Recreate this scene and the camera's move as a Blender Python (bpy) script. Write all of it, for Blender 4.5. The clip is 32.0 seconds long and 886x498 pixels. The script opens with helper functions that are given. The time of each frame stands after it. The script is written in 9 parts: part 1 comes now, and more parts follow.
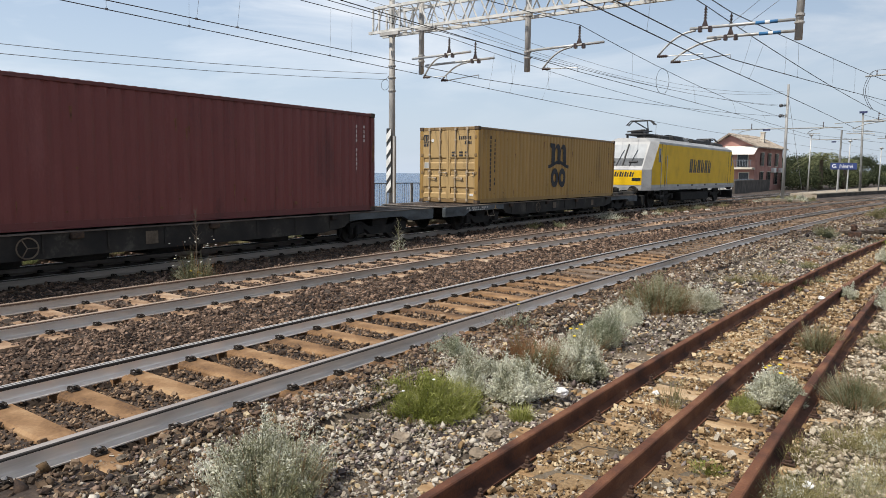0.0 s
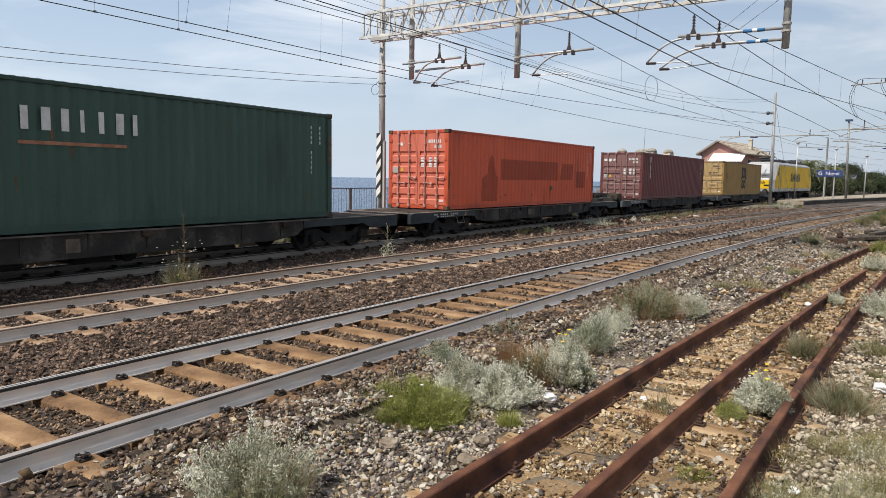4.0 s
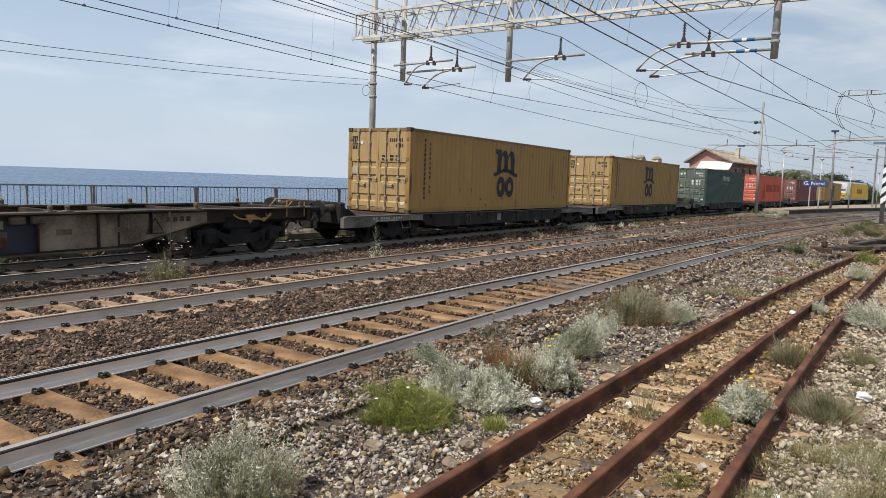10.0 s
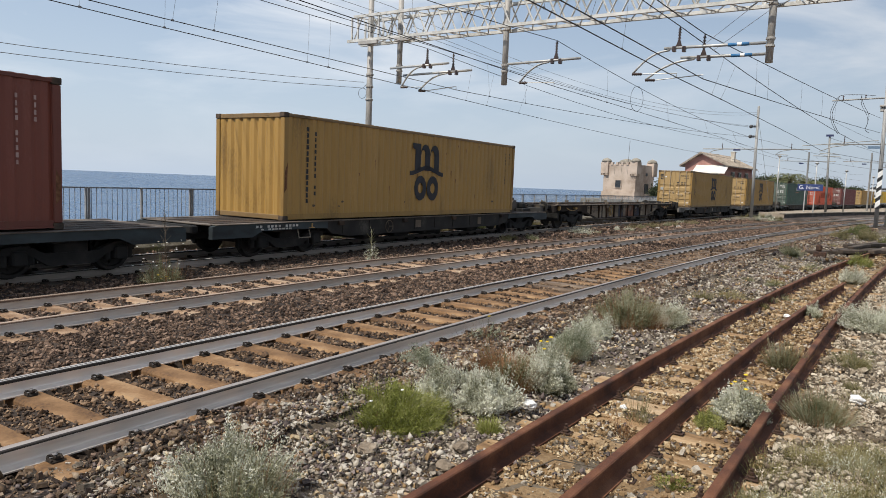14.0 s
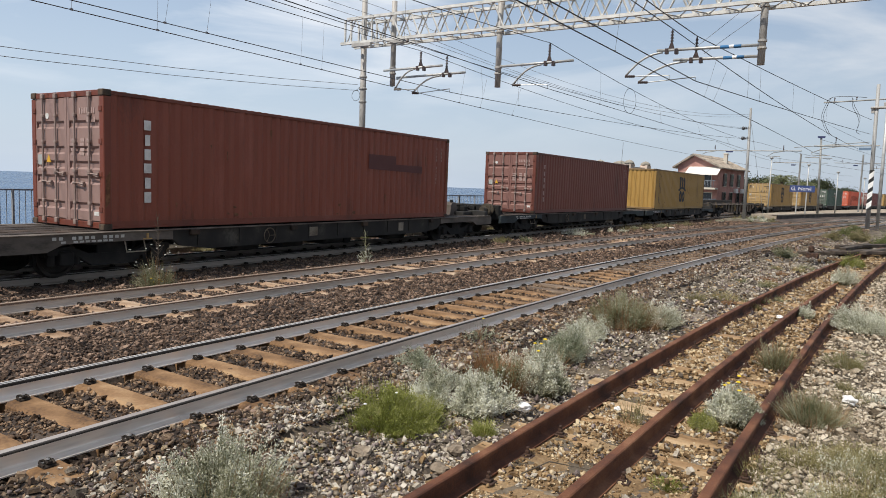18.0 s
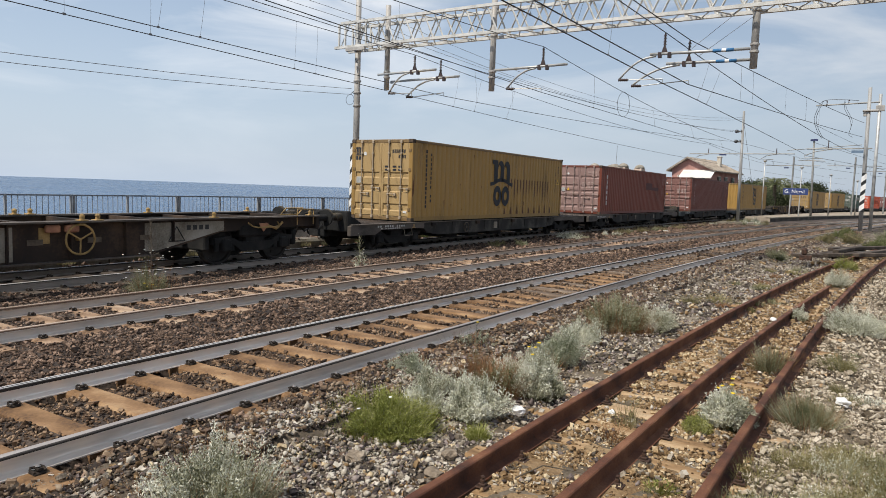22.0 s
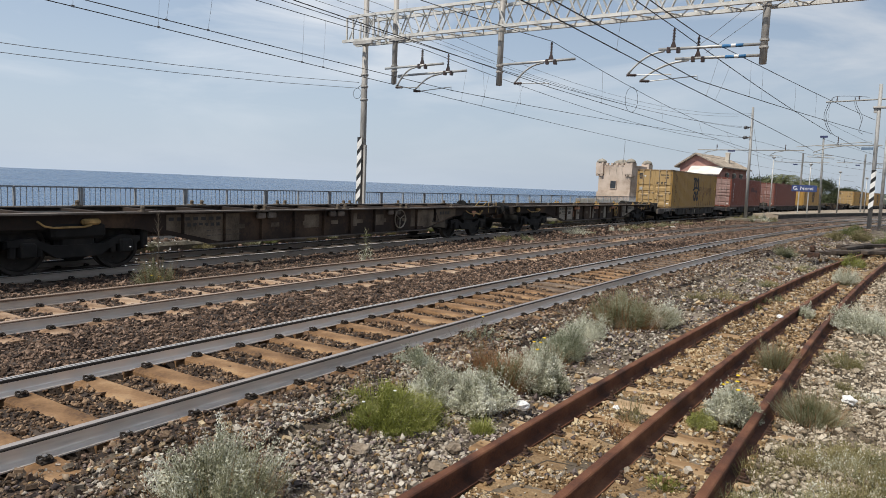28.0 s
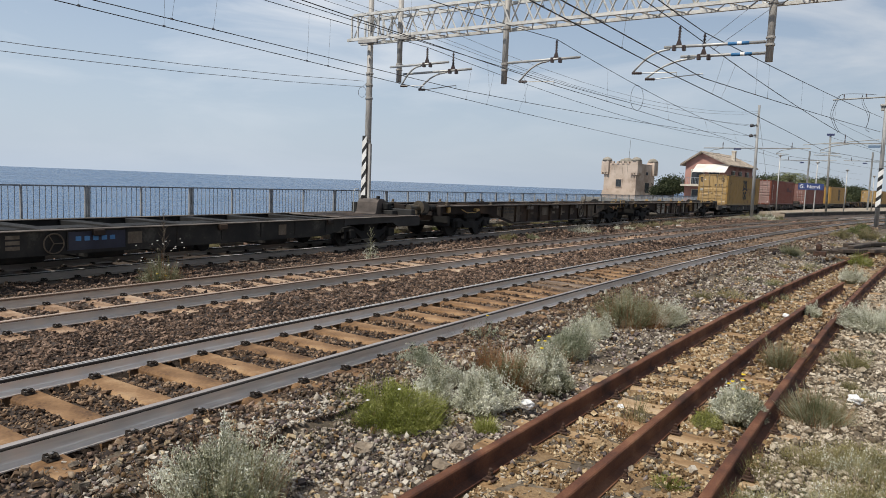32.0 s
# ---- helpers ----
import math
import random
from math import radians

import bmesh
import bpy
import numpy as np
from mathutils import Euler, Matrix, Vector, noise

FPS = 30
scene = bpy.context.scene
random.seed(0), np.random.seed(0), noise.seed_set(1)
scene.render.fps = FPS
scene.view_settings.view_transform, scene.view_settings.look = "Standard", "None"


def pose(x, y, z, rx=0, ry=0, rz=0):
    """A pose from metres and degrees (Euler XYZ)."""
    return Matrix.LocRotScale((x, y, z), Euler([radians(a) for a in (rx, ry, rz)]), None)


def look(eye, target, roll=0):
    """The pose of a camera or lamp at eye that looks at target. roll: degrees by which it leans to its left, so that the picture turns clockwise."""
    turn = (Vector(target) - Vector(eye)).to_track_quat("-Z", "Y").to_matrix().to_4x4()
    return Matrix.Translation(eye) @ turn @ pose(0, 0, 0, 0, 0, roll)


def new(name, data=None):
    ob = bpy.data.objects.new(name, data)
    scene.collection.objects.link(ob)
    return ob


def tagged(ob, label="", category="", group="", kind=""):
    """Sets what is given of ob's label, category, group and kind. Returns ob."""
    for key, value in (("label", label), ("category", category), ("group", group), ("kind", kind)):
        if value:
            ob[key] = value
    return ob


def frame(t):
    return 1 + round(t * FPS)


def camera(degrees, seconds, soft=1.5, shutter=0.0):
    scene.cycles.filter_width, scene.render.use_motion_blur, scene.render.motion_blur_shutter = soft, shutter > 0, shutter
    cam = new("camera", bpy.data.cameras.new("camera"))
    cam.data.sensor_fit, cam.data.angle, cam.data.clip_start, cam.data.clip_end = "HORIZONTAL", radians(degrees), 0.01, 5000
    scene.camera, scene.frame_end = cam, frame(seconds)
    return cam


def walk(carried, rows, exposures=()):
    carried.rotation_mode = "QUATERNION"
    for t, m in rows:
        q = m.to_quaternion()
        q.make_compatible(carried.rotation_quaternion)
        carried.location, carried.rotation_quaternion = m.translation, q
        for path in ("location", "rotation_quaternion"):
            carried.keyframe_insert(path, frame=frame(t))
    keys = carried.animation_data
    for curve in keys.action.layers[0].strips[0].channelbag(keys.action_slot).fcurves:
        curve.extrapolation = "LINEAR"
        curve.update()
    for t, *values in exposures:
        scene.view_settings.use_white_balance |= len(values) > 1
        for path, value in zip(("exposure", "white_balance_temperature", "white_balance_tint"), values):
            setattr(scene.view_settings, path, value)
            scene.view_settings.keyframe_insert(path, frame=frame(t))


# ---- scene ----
cam = camera(65.87, 32.0, 0.85)
walk(cam, [
    (0.0, pose(-0.025, -0.046, 1.861, 83.521, -0.634, 35.107)),
    (0.5, pose(-0.029, -0.039, 1.857, 83.385, -0.875, 34.639)),
    (1.0, pose(-0.025, -0.036, 1.859, 83.469, -1.117, 34.571)),
    (1.5, pose(-0.034, -0.037, 1.858, 83.469, -1.119, 34.605)),
    (2.0, pose(-0.013, -0.058, 1.858, 83.778, -0.856, 34.559)),
    (2.5, pose(-0.018, -0.050, 1.858, 83.715, -0.793, 34.569)),
    (3.0, pose(-0.028, -0.026, 1.864, 83.729, -0.904, 34.336)),
    (3.5, pose(-0.017, -0.041, 1.863, 83.872, -0.880, 34.272)),
    (5.5, pose(-0.033, -0.028, 1.859, 83.929, -1.345, 34.228)),
    (6.0, pose(-0.023, -0.049, 1.863, 83.963, -1.374, 34.117)),
    (6.5, pose(-0.023, -0.024, 1.859, 84.222, -1.387, 33.814)),
    (7.0, pose(-0.021, -0.027, 1.862, 84.166, -1.543, 33.688)),
    (7.5, pose(-0.028, -0.010, 1.864, 84.206, -1.524, 33.668)),
    (8.0, pose(-0.028, -0.025, 1.862, 84.180, -1.522, 33.637)),
    (8.5, pose(-0.029, -0.031, 1.859, 84.135, -1.683, 33.953)),
    (9.0, pose(-0.018, -0.045, 1.863, 84.027, -1.663, 34.100)),
    (9.5, pose(-0.026, -0.025, 1.860, 84.088, -1.917, 33.696)),
    (10.0, pose(-0.035, -0.026, 1.860, 84.176, -2.084, 33.376)),
    (10.5, pose(-0.030, -0.030, 1.860, 84.179, -2.101, 33.446)),
    (11.0, pose(-0.033, -0.025, 1.860, 83.807, -2.300, 33.620)),
    (11.5, pose(-0.028, -0.024, 1.860, 83.847, -2.289, 33.549)),
    (12.0, pose(-0.040, -0.019, 1.853, 84.052, -2.515, 33.473)),
    (12.5, pose(-0.028, -0.018, 1.856, 84.183, -2.527, 33.380)),
    (13.0, pose(-0.027, -0.010, 1.861, 84.294, -2.439, 33.089)),
    (13.5, pose(-0.022, -0.021, 1.859, 84.298, -2.451, 32.983)),
    (14.0, pose(-0.022, -0.021, 1.856, 84.440, -2.249, 33.071)),
    (14.5, pose(-0.025, -0.015, 1.864, 84.531, -2.266, 32.887)),
    (16.5, pose(-0.025, -0.023, 1.860, 84.729, -2.422, 32.649)),
    (17.0, pose(-0.010, -0.015, 1.863, 84.958, -2.156, 32.524)),
    (17.5, pose(-0.021, -0.006, 1.863, 84.895, -2.026, 32.640)),
    (18.0, pose(-0.022, -0.020, 1.860, 84.633, -2.132, 32.554)),
    (18.5, pose(-0.020, -0.002, 1.855, 84.634, -2.140, 32.579)),
    (19.0, pose(-0.017, -0.018, 1.863, 84.868, -1.898, 32.460)),
    (19.5, pose(-0.015, -0.025, 1.859, 84.822, -1.667, 32.585)),
    (20.0, pose(-0.012, -0.023, 1.864, 84.734, -1.705, 32.781)),
    (20.5, pose(-0.010, -0.019, 1.866, 85.021, -1.876, 32.929)),
    (21.0, pose(-0.009, -0.016, 1.863, 84.867, -1.883, 32.588)),
    (21.5, pose(-0.020, -0.014, 1.868, 85.023, -1.876, 31.929)),
    (22.0, pose(-0.013, -0.007, 1.861, 84.959, -1.970, 32.121)),
    (22.5, pose(-0.017, 0.003, 1.865, 84.752, -1.575, 32.088)),
    (23.0, pose(-0.017, 0.006, 1.860, 84.561, -1.873, 32.114)),
    (23.5, pose(-0.014, -0.000, 1.864, 84.346, -1.816, 32.014)),
    (24.0, pose(-0.011, 0.013, 1.859, 84.349, -1.847, 32.261)),
    (24.5, pose(-0.011, 0.004, 1.861, 84.278, -1.711, 32.074)),
    (25.0, pose(-0.015, -0.002, 1.855, 84.356, -2.126, 32.203)),
    (25.5, pose(-0.008, -0.009, 1.857, 84.427, -2.114, 32.299)),
    (27.5, pose(-0.011, -0.003, 1.857, 84.218, -2.387, 32.681)),
    (28.0, pose(-0.007, -0.005, 1.859, 84.483, -2.346, 32.692)),
    (28.5, pose(-0.001, -0.020, 1.863, 84.584, -2.489, 33.079)),
    (29.0, pose(-0.004, -0.014, 1.858, 84.512, -2.271, 33.006)),
    (29.5, pose(-0.003, -0.024, 1.861, 84.597, -2.402, 33.302)),
    (30.0, pose(-0.004, -0.016, 1.859, 84.453, -2.593, 33.260)),
    (30.5, pose(-0.004, -0.020, 1.859, 84.406, -2.580, 33.451)),
    (31.0, pose(-0.006, -0.017, 1.856, 84.445, -2.630, 33.320)),
    (31.5, pose(-0.006, -0.004, 1.860, 84.354, -2.480, 33.182)),
    (32.0, pose(0.000, 0.000, 1.860, 84.345, -2.293, 33.124)),
], exposures=[(0.0, 0.16), (9.0, 0.10), (12.0, 0.0), (18.0, 0.08), (24.0, 0.0), (30.0, -0.09), (32.0, -0.10)])

# ---- world and sun ----
SUN = Vector((-0.19, -0.55, 0.81)).normalized()
world = bpy.data.worlds.new("sky")
scene.world = world
world.use_nodes = True
wn, wl = world.node_tree.nodes, world.node_tree.links
wn.clear()
sky = wn.new("ShaderNodeTexSky")
sky.sky_type = "NISHITA"
sky.sun_disc = False
sky.sun_elevation = math.asin(SUN.z)
sky.sun_rotation = math.atan2(SUN.x, SUN.y)
sky.altitude = 20
sky.air_density, sky.dust_density, sky.ozone_density = 1.0, 0.6, 1.2
wc = wn.new("ShaderNodeTexCoord")
wmap = wn.new("ShaderNodeMapping")
wmap.inputs["Scale"].default_value = (1.5, 1.5, 6.5)
wmap.inputs["Rotation"].default_value = (0.1, 0.25, 0.4)
wnoise = wn.new("ShaderNodeTexNoise")
wnoise.inputs["Scale"].default_value = 2.1
wnoise.inputs["Detail"].default_value = 7
wnoise.inputs["Roughness"].default_value = 0.55
wnoise.inputs["Distortion"].default_value = 0.5
wramp = wn.new("ShaderNodeValToRGB")
wramp.color_ramp.elements[0].position, wramp.color_ramp.elements[1].position = 0.42, 0.66
wramp.color_ramp.elements[0].color = (0.0, 0.0, 0.0, 1)
wramp.color_ramp.elements[1].color = (0.95, 0.95, 0.95, 1)
wmix = wn.new("ShaderNodeMix")
wmix.data_type = "RGBA"
wmix.inputs["B"].default_value = (4.3, 5.0, 5.95, 1)
wbg = wn.new("ShaderNodeBackground")
wbg.inputs["Strength"].default_value = 0.12
wout = wn.new("ShaderNodeOutputWorld")
wl.new(wc.outputs["Generated"], wmap.inputs["Vector"])
wl.new(wmap.outputs["Vector"], wnoise.inputs["Vector"])
wl.new(wnoise.outputs["Fac"], wramp.inputs["Fac"])
wl.new(sky.outputs["Color"], wmix.inputs["A"])
whaze = wn.new("ShaderNodeMapRange")
whaze.inputs["From Min"].default_value, whaze.inputs["From Max"].default_value = 0.0, 0.30
whaze.inputs["To Min"].default_value, whaze.inputs["To Max"].default_value = 0.97, 0.36
wcl = wn.new("ShaderNodeMix")
wcl.data_type = "RGBA"
wcl.inputs["B"].default_value = (7.3, 7.55, 7.9, 1)
wsep = wn.new("ShaderNodeSeparateXYZ")
whor = wn.new("ShaderNodeMapRange")
whor.inputs["From Min"].default_value, whor.inputs["From Max"].default_value = 0.06, 0.26
whor.inputs["To Min"].default_value, whor.inputs["To Max"].default_value = 0.12, 1.0
wfade = wn.new("ShaderNodeMath")
wfade.operation = "MULTIPLY"
wl.new(wc.outputs["Generated"], wsep.inputs["Vector"])
wl.new(wsep.outputs["Z"], whor.inputs["Value"])
wl.new(wsep.outputs["Z"], whaze.inputs["Value"])
wl.new(whaze.outputs["Result"], wmix.inputs["Factor"])
wl.new(wramp.outputs["Color"], wfade.inputs[0])
wl.new(whor.outputs["Result"], wfade.inputs[1])
wl.new(wfade.outputs["Value"], wcl.inputs["Factor"])
wl.new(wmix.outputs["Result"], wcl.inputs["A"])
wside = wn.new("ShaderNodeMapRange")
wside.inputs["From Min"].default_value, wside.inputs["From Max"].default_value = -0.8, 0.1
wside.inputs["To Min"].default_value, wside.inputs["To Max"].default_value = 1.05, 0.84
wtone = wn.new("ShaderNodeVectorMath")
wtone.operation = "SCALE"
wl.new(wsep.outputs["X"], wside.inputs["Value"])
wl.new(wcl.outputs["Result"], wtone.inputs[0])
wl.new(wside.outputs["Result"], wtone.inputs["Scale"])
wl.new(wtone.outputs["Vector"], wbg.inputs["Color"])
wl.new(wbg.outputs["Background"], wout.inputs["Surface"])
sun = new("sun", bpy.data.lights.new("sun", "SUN"))
sun.data.energy, sun.data.angle, sun.data.color = 4.35, radians(1.2), (1.0, 0.94, 0.84)
sun.matrix_world = look((0, 0, 60), Vector((0, 0, 60)) - SUN)

# ---- materials ----


def mat(name, colors, scale=3.0, fine=40.0, rough=0.7, metal=0.0, bump=0.0, bscale=60.0, vary="", spread=0.15, stretch=(1, 1, 1), spec=0.5, rvar=0.1, distort=0.0):
    """Procedural surface: colours mixed by a coarse and a fine noise, varied piece by piece ('object' or 'island'), with a fine relief."""
    m = bpy.data.materials.new(name)
    m.use_nodes = True
    n, l = m.node_tree.nodes, m.node_tree.links
    b = n["Principled BSDF"]
    b.inputs["Roughness"].default_value, b.inputs["Metallic"].default_value = rough, metal
    b.inputs["Specular IOR Level"].default_value = spec
    tc = n.new("ShaderNodeTexCoord")
    mp = n.new("ShaderNodeMapping")
    mp.inputs["Scale"].default_value = stretch
    l.new(tc.outputs["Object"], mp.inputs["Vector"])
    n1 = n.new("ShaderNodeTexNoise")
    n1.inputs["Scale"].default_value, n1.inputs["Detail"].default_value = scale, 5
    n1.inputs["Distortion"].default_value = distort
    n2 = n.new("ShaderNodeTexNoise")
    n2.inputs["Scale"].default_value, n2.inputs["Detail"].default_value = fine, 3
    for q in (n1, n2):
        l.new(mp.outputs["Vector"], q.inputs["Vector"])
    add = n.new("ShaderNodeMath")
    add.operation = "MULTIPLY_ADD"
    add.inputs[1].default_value = 0.45
    l.new(n2.outputs["Fac"], add.inputs[0])
    sub = n.new("ShaderNodeMath")
    sub.operation = "MULTIPLY_ADD"
    sub.inputs[1].default_value, sub.inputs[2].default_value = 1.5, -0.475
    l.new(n1.outputs["Fac"], sub.inputs[0])
    l.new(sub.outputs[0], add.inputs[2])
    fac = add.outputs[0]
    if vary:
        if vary == "object":
            rnd = n.new("ShaderNodeObjectInfo").outputs["Random"]
        else:
            rnd = n.new("ShaderNodeNewGeometry").outputs["Random Per Island"]
        mv = n.new("ShaderNodeMath")
        mv.operation = "MULTIPLY_ADD"
        mv.inputs[1].default_value = spread * 2
        l.new(rnd, mv.inputs[0])
        off = n.new("ShaderNodeMath")
        off.operation = "SUBTRACT"
        off.inputs[1].default_value = spread
        l.new(fac, off.inputs[0])
        l.new(off.outputs[0], mv.inputs[2])
        fac = mv.outputs[0]
    ramp = n.new("ShaderNodeValToRGB")
    e = ramp.color_ramp.elements
    while len(e) < len(colors):
        e.new(0.5)
    for i, c in enumerate(colors):
        e[i].position = 0.2 + 0.6 * i / max(1, len(colors) - 1)
        e[i].color = (*c, 1)
    l.new(fac, ramp.inputs["Fac"])
    l.new(ramp.outputs["Color"], b.inputs["Base Color"])
    rv = n.new("ShaderNodeMath")
    rv.operation = "MULTIPLY_ADD"
    rv.inputs[1].default_value, rv.inputs[2].default_value = rvar * 2, rough - rvar
    rv.use_clamp = True
    l.new(n2.outputs["Fac"], rv.inputs[0])
    l.new(rv.outputs[0], b.inputs["Roughness"])
    if bump:
        n3 = n.new("ShaderNodeTexNoise")
        n3.inputs["Scale"].default_value, n3.inputs["Detail"].default_value = bscale, 4
        l.new(mp.outputs["Vector"], n3.inputs["Vector"])
        bp = n.new("ShaderNodeBump")
        bp.inputs["Strength"].default_value, bp.inputs["Distance"].default_value = min(1, bump), 0.02
        l.new(n3.outputs["Fac"], bp.inputs["Height"])
        l.new(bp.outputs["Normal"], b.inputs["Normal"])
    return m


def paint(name, c, rust=0.35, rough=0.55, streak=True, dull=0.8):
    """Weathered container paint: faded patches, dirt streaks running down, rust spots."""
    dark = tuple(v * 0.62 for v in c)
    light = tuple(min(1, v * 1.12 + 0.015) for v in c)
    m = mat(name, [dark, c, c, light], 0.9, 30, rough, 0, 0.06, 25, stretch=(1, 1, 0.35), rvar=0.12)
    n, l = m.node_tree.nodes, m.node_tree.links
    b = n["Principled BSDF"]
    src = b.inputs["Base Color"].links[0].from_socket
    tc = n.new("ShaderNodeTexCoord")
    mp = n.new("ShaderNodeMapping")
    mp.inputs["Scale"].default_value = (5, 5, 0.45)
    l.new(tc.outputs["Object"], mp.inputs["Vector"])
    ns = n.new("ShaderNodeTexNoise")
    ns.inputs["Scale"].default_value, ns.inputs["Detail"].default_value = 1.6, 6
    l.new(mp.outputs["Vector"], ns.inputs["Vector"])
    rp = n.new("ShaderNodeValToRGB")
    rp.color_ramp.elements[0].position, rp.color_ramp.elements[1].position = 0.60, 0.80
    l.new(ns.outputs["Fac"], rp.inputs["Fac"])
    k = n.new("ShaderNodeMath")
    k.operation = "MULTIPLY"
    k.inputs[1].default_value = rust
    l.new(rp.outputs["Color"], k.inputs[0])
    mx = n.new("ShaderNodeMix")
    mx.data_type = "RGBA"
    mx.inputs["B"].default_value = (0.10, 0.055, 0.03, 1)
    l.new(k.outputs[0], mx.inputs["Factor"])
    l.new(src, mx.inputs["A"])
    l.new(mx.outputs["Result"], b.inputs["Base Color"])
    return m


M_BALLAST = mat("ballast_stone", [(0.028, 0.016, 0.011), (0.086, 0.053, 0.034), (0.140, 0.087, 0.058), (0.274, 0.185, 0.133)], 6, 60, 0.9, vary="island", spread=0.34, bump=0.25, bscale=90)
M_RUSTBALLAST = mat("rust_stained_ballast", [(0.026, 0.015, 0.009), (0.090, 0.052, 0.028), (0.165, 0.099, 0.056), (0.300, 0.202, 0.125)], 6, 60, 0.9, vary="island", spread=0.34, bump=0.25, bscale=90)
M_TANBALLAST = mat("tan_stained_ballast", [(0.045, 0.028, 0.016), (0.121, 0.076, 0.044), (0.190, 0.126, 0.077), (0.299, 0.224, 0.155)], 6, 60, 0.9, vary="island", spread=0.32, bump=0.25, bscale=90)
M_GRAVEL = mat("grey_gravel", [(0.080, 0.062, 0.046), (0.228, 0.188, 0.143), (0.354, 0.306, 0.243), (0.496, 0.449, 0.380)], 6, 60, 0.9, vary="island", spread=0.36, bump=0.3, bscale=90)
M_TANGRAVEL = mat("tan_gravel", [(0.092, 0.053, 0.021), (0.205, 0.126, 0.057), (0.324, 0.215, 0.109), (0.540, 0.430, 0.275)], 6, 60, 0.9, vary="island", spread=0.32, bump=0.3, bscale=90)
M_DARKGRAVEL = mat("dark_purplish_gravel", [(0.04, 0.03, 0.028), (0.095, 0.072, 0.066), (0.16, 0.125, 0.115), (0.27, 0.22, 0.20)], 6, 60, 0.9, vary="island", spread=0.34, bump=0.3, bscale=90)
M_CREAMGRAVEL = mat("cream_gravel", [(0.099, 0.073, 0.046), (0.275, 0.220, 0.154), (0.418, 0.352, 0.264), (0.550, 0.479, 0.380)], 6, 60, 0.9, vary="island", spread=0.34, bump=0.3, bscale=90)
M_OCHRE = mat("ochre_grit", [(0.10, 0.055, 0.022), (0.20, 0.125, 0.06), (0.30, 0.205, 0.11), (0.38, 0.28, 0.17)], 1.2, 40, 0.95, bump=1.0, bscale=40)
# Shade in the gaps between stones is put into both bed colours.
M_SOIL = mat("shaded_ballast_bed", [(0.012, 0.008, 0.006), (0.032, 0.021, 0.015), (0.06, 0.042, 0.031), (0.12, 0.09, 0.07)], 0.8, 28, 0.95, bump=1.0, bscale=22)
M_GREYBED = mat("grey_gravel_bed", [(0.032, 0.023, 0.015), (0.085, 0.064, 0.042), (0.145, 0.114, 0.08), (0.24, 0.195, 0.145)], 0.9, 30, 0.95, bump=1.0, bscale=24)
M_SLEEPER = mat("stained_sleeper", [(0.07, 0.035, 0.015), (0.175, 0.094, 0.040), (0.25, 0.142, 0.066), (0.34, 0.215, 0.112)], 2.5, 30, 0.85, vary="object", spread=0.14, bump=0.15, bscale=60)
M_SLEEPER2 = mat("pale_sleeper", [(0.117, 0.065, 0.033), (0.252, 0.155, 0.090), (0.360, 0.245, 0.160), (0.432, 0.327, 0.230)], 2.5, 30, 0.85, vary="object", spread=0.12, bump=0.15, bscale=60)
M_DUSTYSLEEPER = mat("dusty_brown_sleeper", [(0.05, 0.032, 0.02), (0.105, 0.07, 0.046), (0.15, 0.105, 0.072), (0.22, 0.165, 0.12)], 2.5, 30, 0.9, vary="object", spread=0.14, bump=0.15, bscale=60)
M_OLDWOOD = mat("old_timber", [(0.13, 0.07, 0.032), (0.28, 0.17, 0.08), (0.38, 0.255, 0.14), (0.45, 0.33, 0.21)], 2.5, 24, 0.9, vary="object", spread=0.15, bump=0.4, bscale=40, stretch=(0.3, 1, 1))
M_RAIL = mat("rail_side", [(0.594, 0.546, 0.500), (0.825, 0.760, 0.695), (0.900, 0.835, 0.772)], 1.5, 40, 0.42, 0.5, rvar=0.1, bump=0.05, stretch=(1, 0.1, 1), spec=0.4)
M_RAILDULL = mat("dull_rail_side", [(0.42, 0.37, 0.32), (0.62, 0.56, 0.50), (0.70, 0.64, 0.585)], 1.5, 40, 0.45, 0.45, rvar=0.1, bump=0.05, stretch=(1, 0.1, 1), spec=0.3)
# Outer track's rail sides: the train's shade is put into this darker colour.
M_RAILSHADE = mat("shaded_rail_side", [(0.17, 0.145, 0.125), (0.28, 0.245, 0.215), (0.36, 0.32, 0.285)], 1.5, 40, 0.65, 0.1, rvar=0.1, bump=0.05, stretch=(1, 0.1, 1), spec=0.3)
M_RAIL2 = mat("rail_side_brown", [(0.42, 0.35, 0.29), (0.60, 0.515, 0.44), (0.68, 0.60, 0.53)], 1.5, 40, 0.55, 0.25, rvar=0.1, bump=0.05, stretch=(1, 0.1, 1), spec=0.2)
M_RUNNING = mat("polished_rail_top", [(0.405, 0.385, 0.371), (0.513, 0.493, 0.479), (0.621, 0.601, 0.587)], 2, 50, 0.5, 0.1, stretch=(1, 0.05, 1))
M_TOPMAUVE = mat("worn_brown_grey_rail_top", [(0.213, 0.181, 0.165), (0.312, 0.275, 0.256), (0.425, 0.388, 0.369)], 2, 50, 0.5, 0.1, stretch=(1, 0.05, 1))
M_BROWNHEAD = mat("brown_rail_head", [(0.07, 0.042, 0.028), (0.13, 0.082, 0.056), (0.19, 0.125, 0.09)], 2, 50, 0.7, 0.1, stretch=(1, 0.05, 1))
M_RUSTDARK = mat("dark_rusty_fastening", [(0.022, 0.012, 0.009), (0.055, 0.028, 0.018), (0.11, 0.055, 0.032)], 12, 90, 0.8, 0.1)
M_BOLT = mat("worn_bolt_steel", [(0.22, 0.20, 0.19), (0.40, 0.38, 0.36)], 12, 90, 0.3, 0.5)
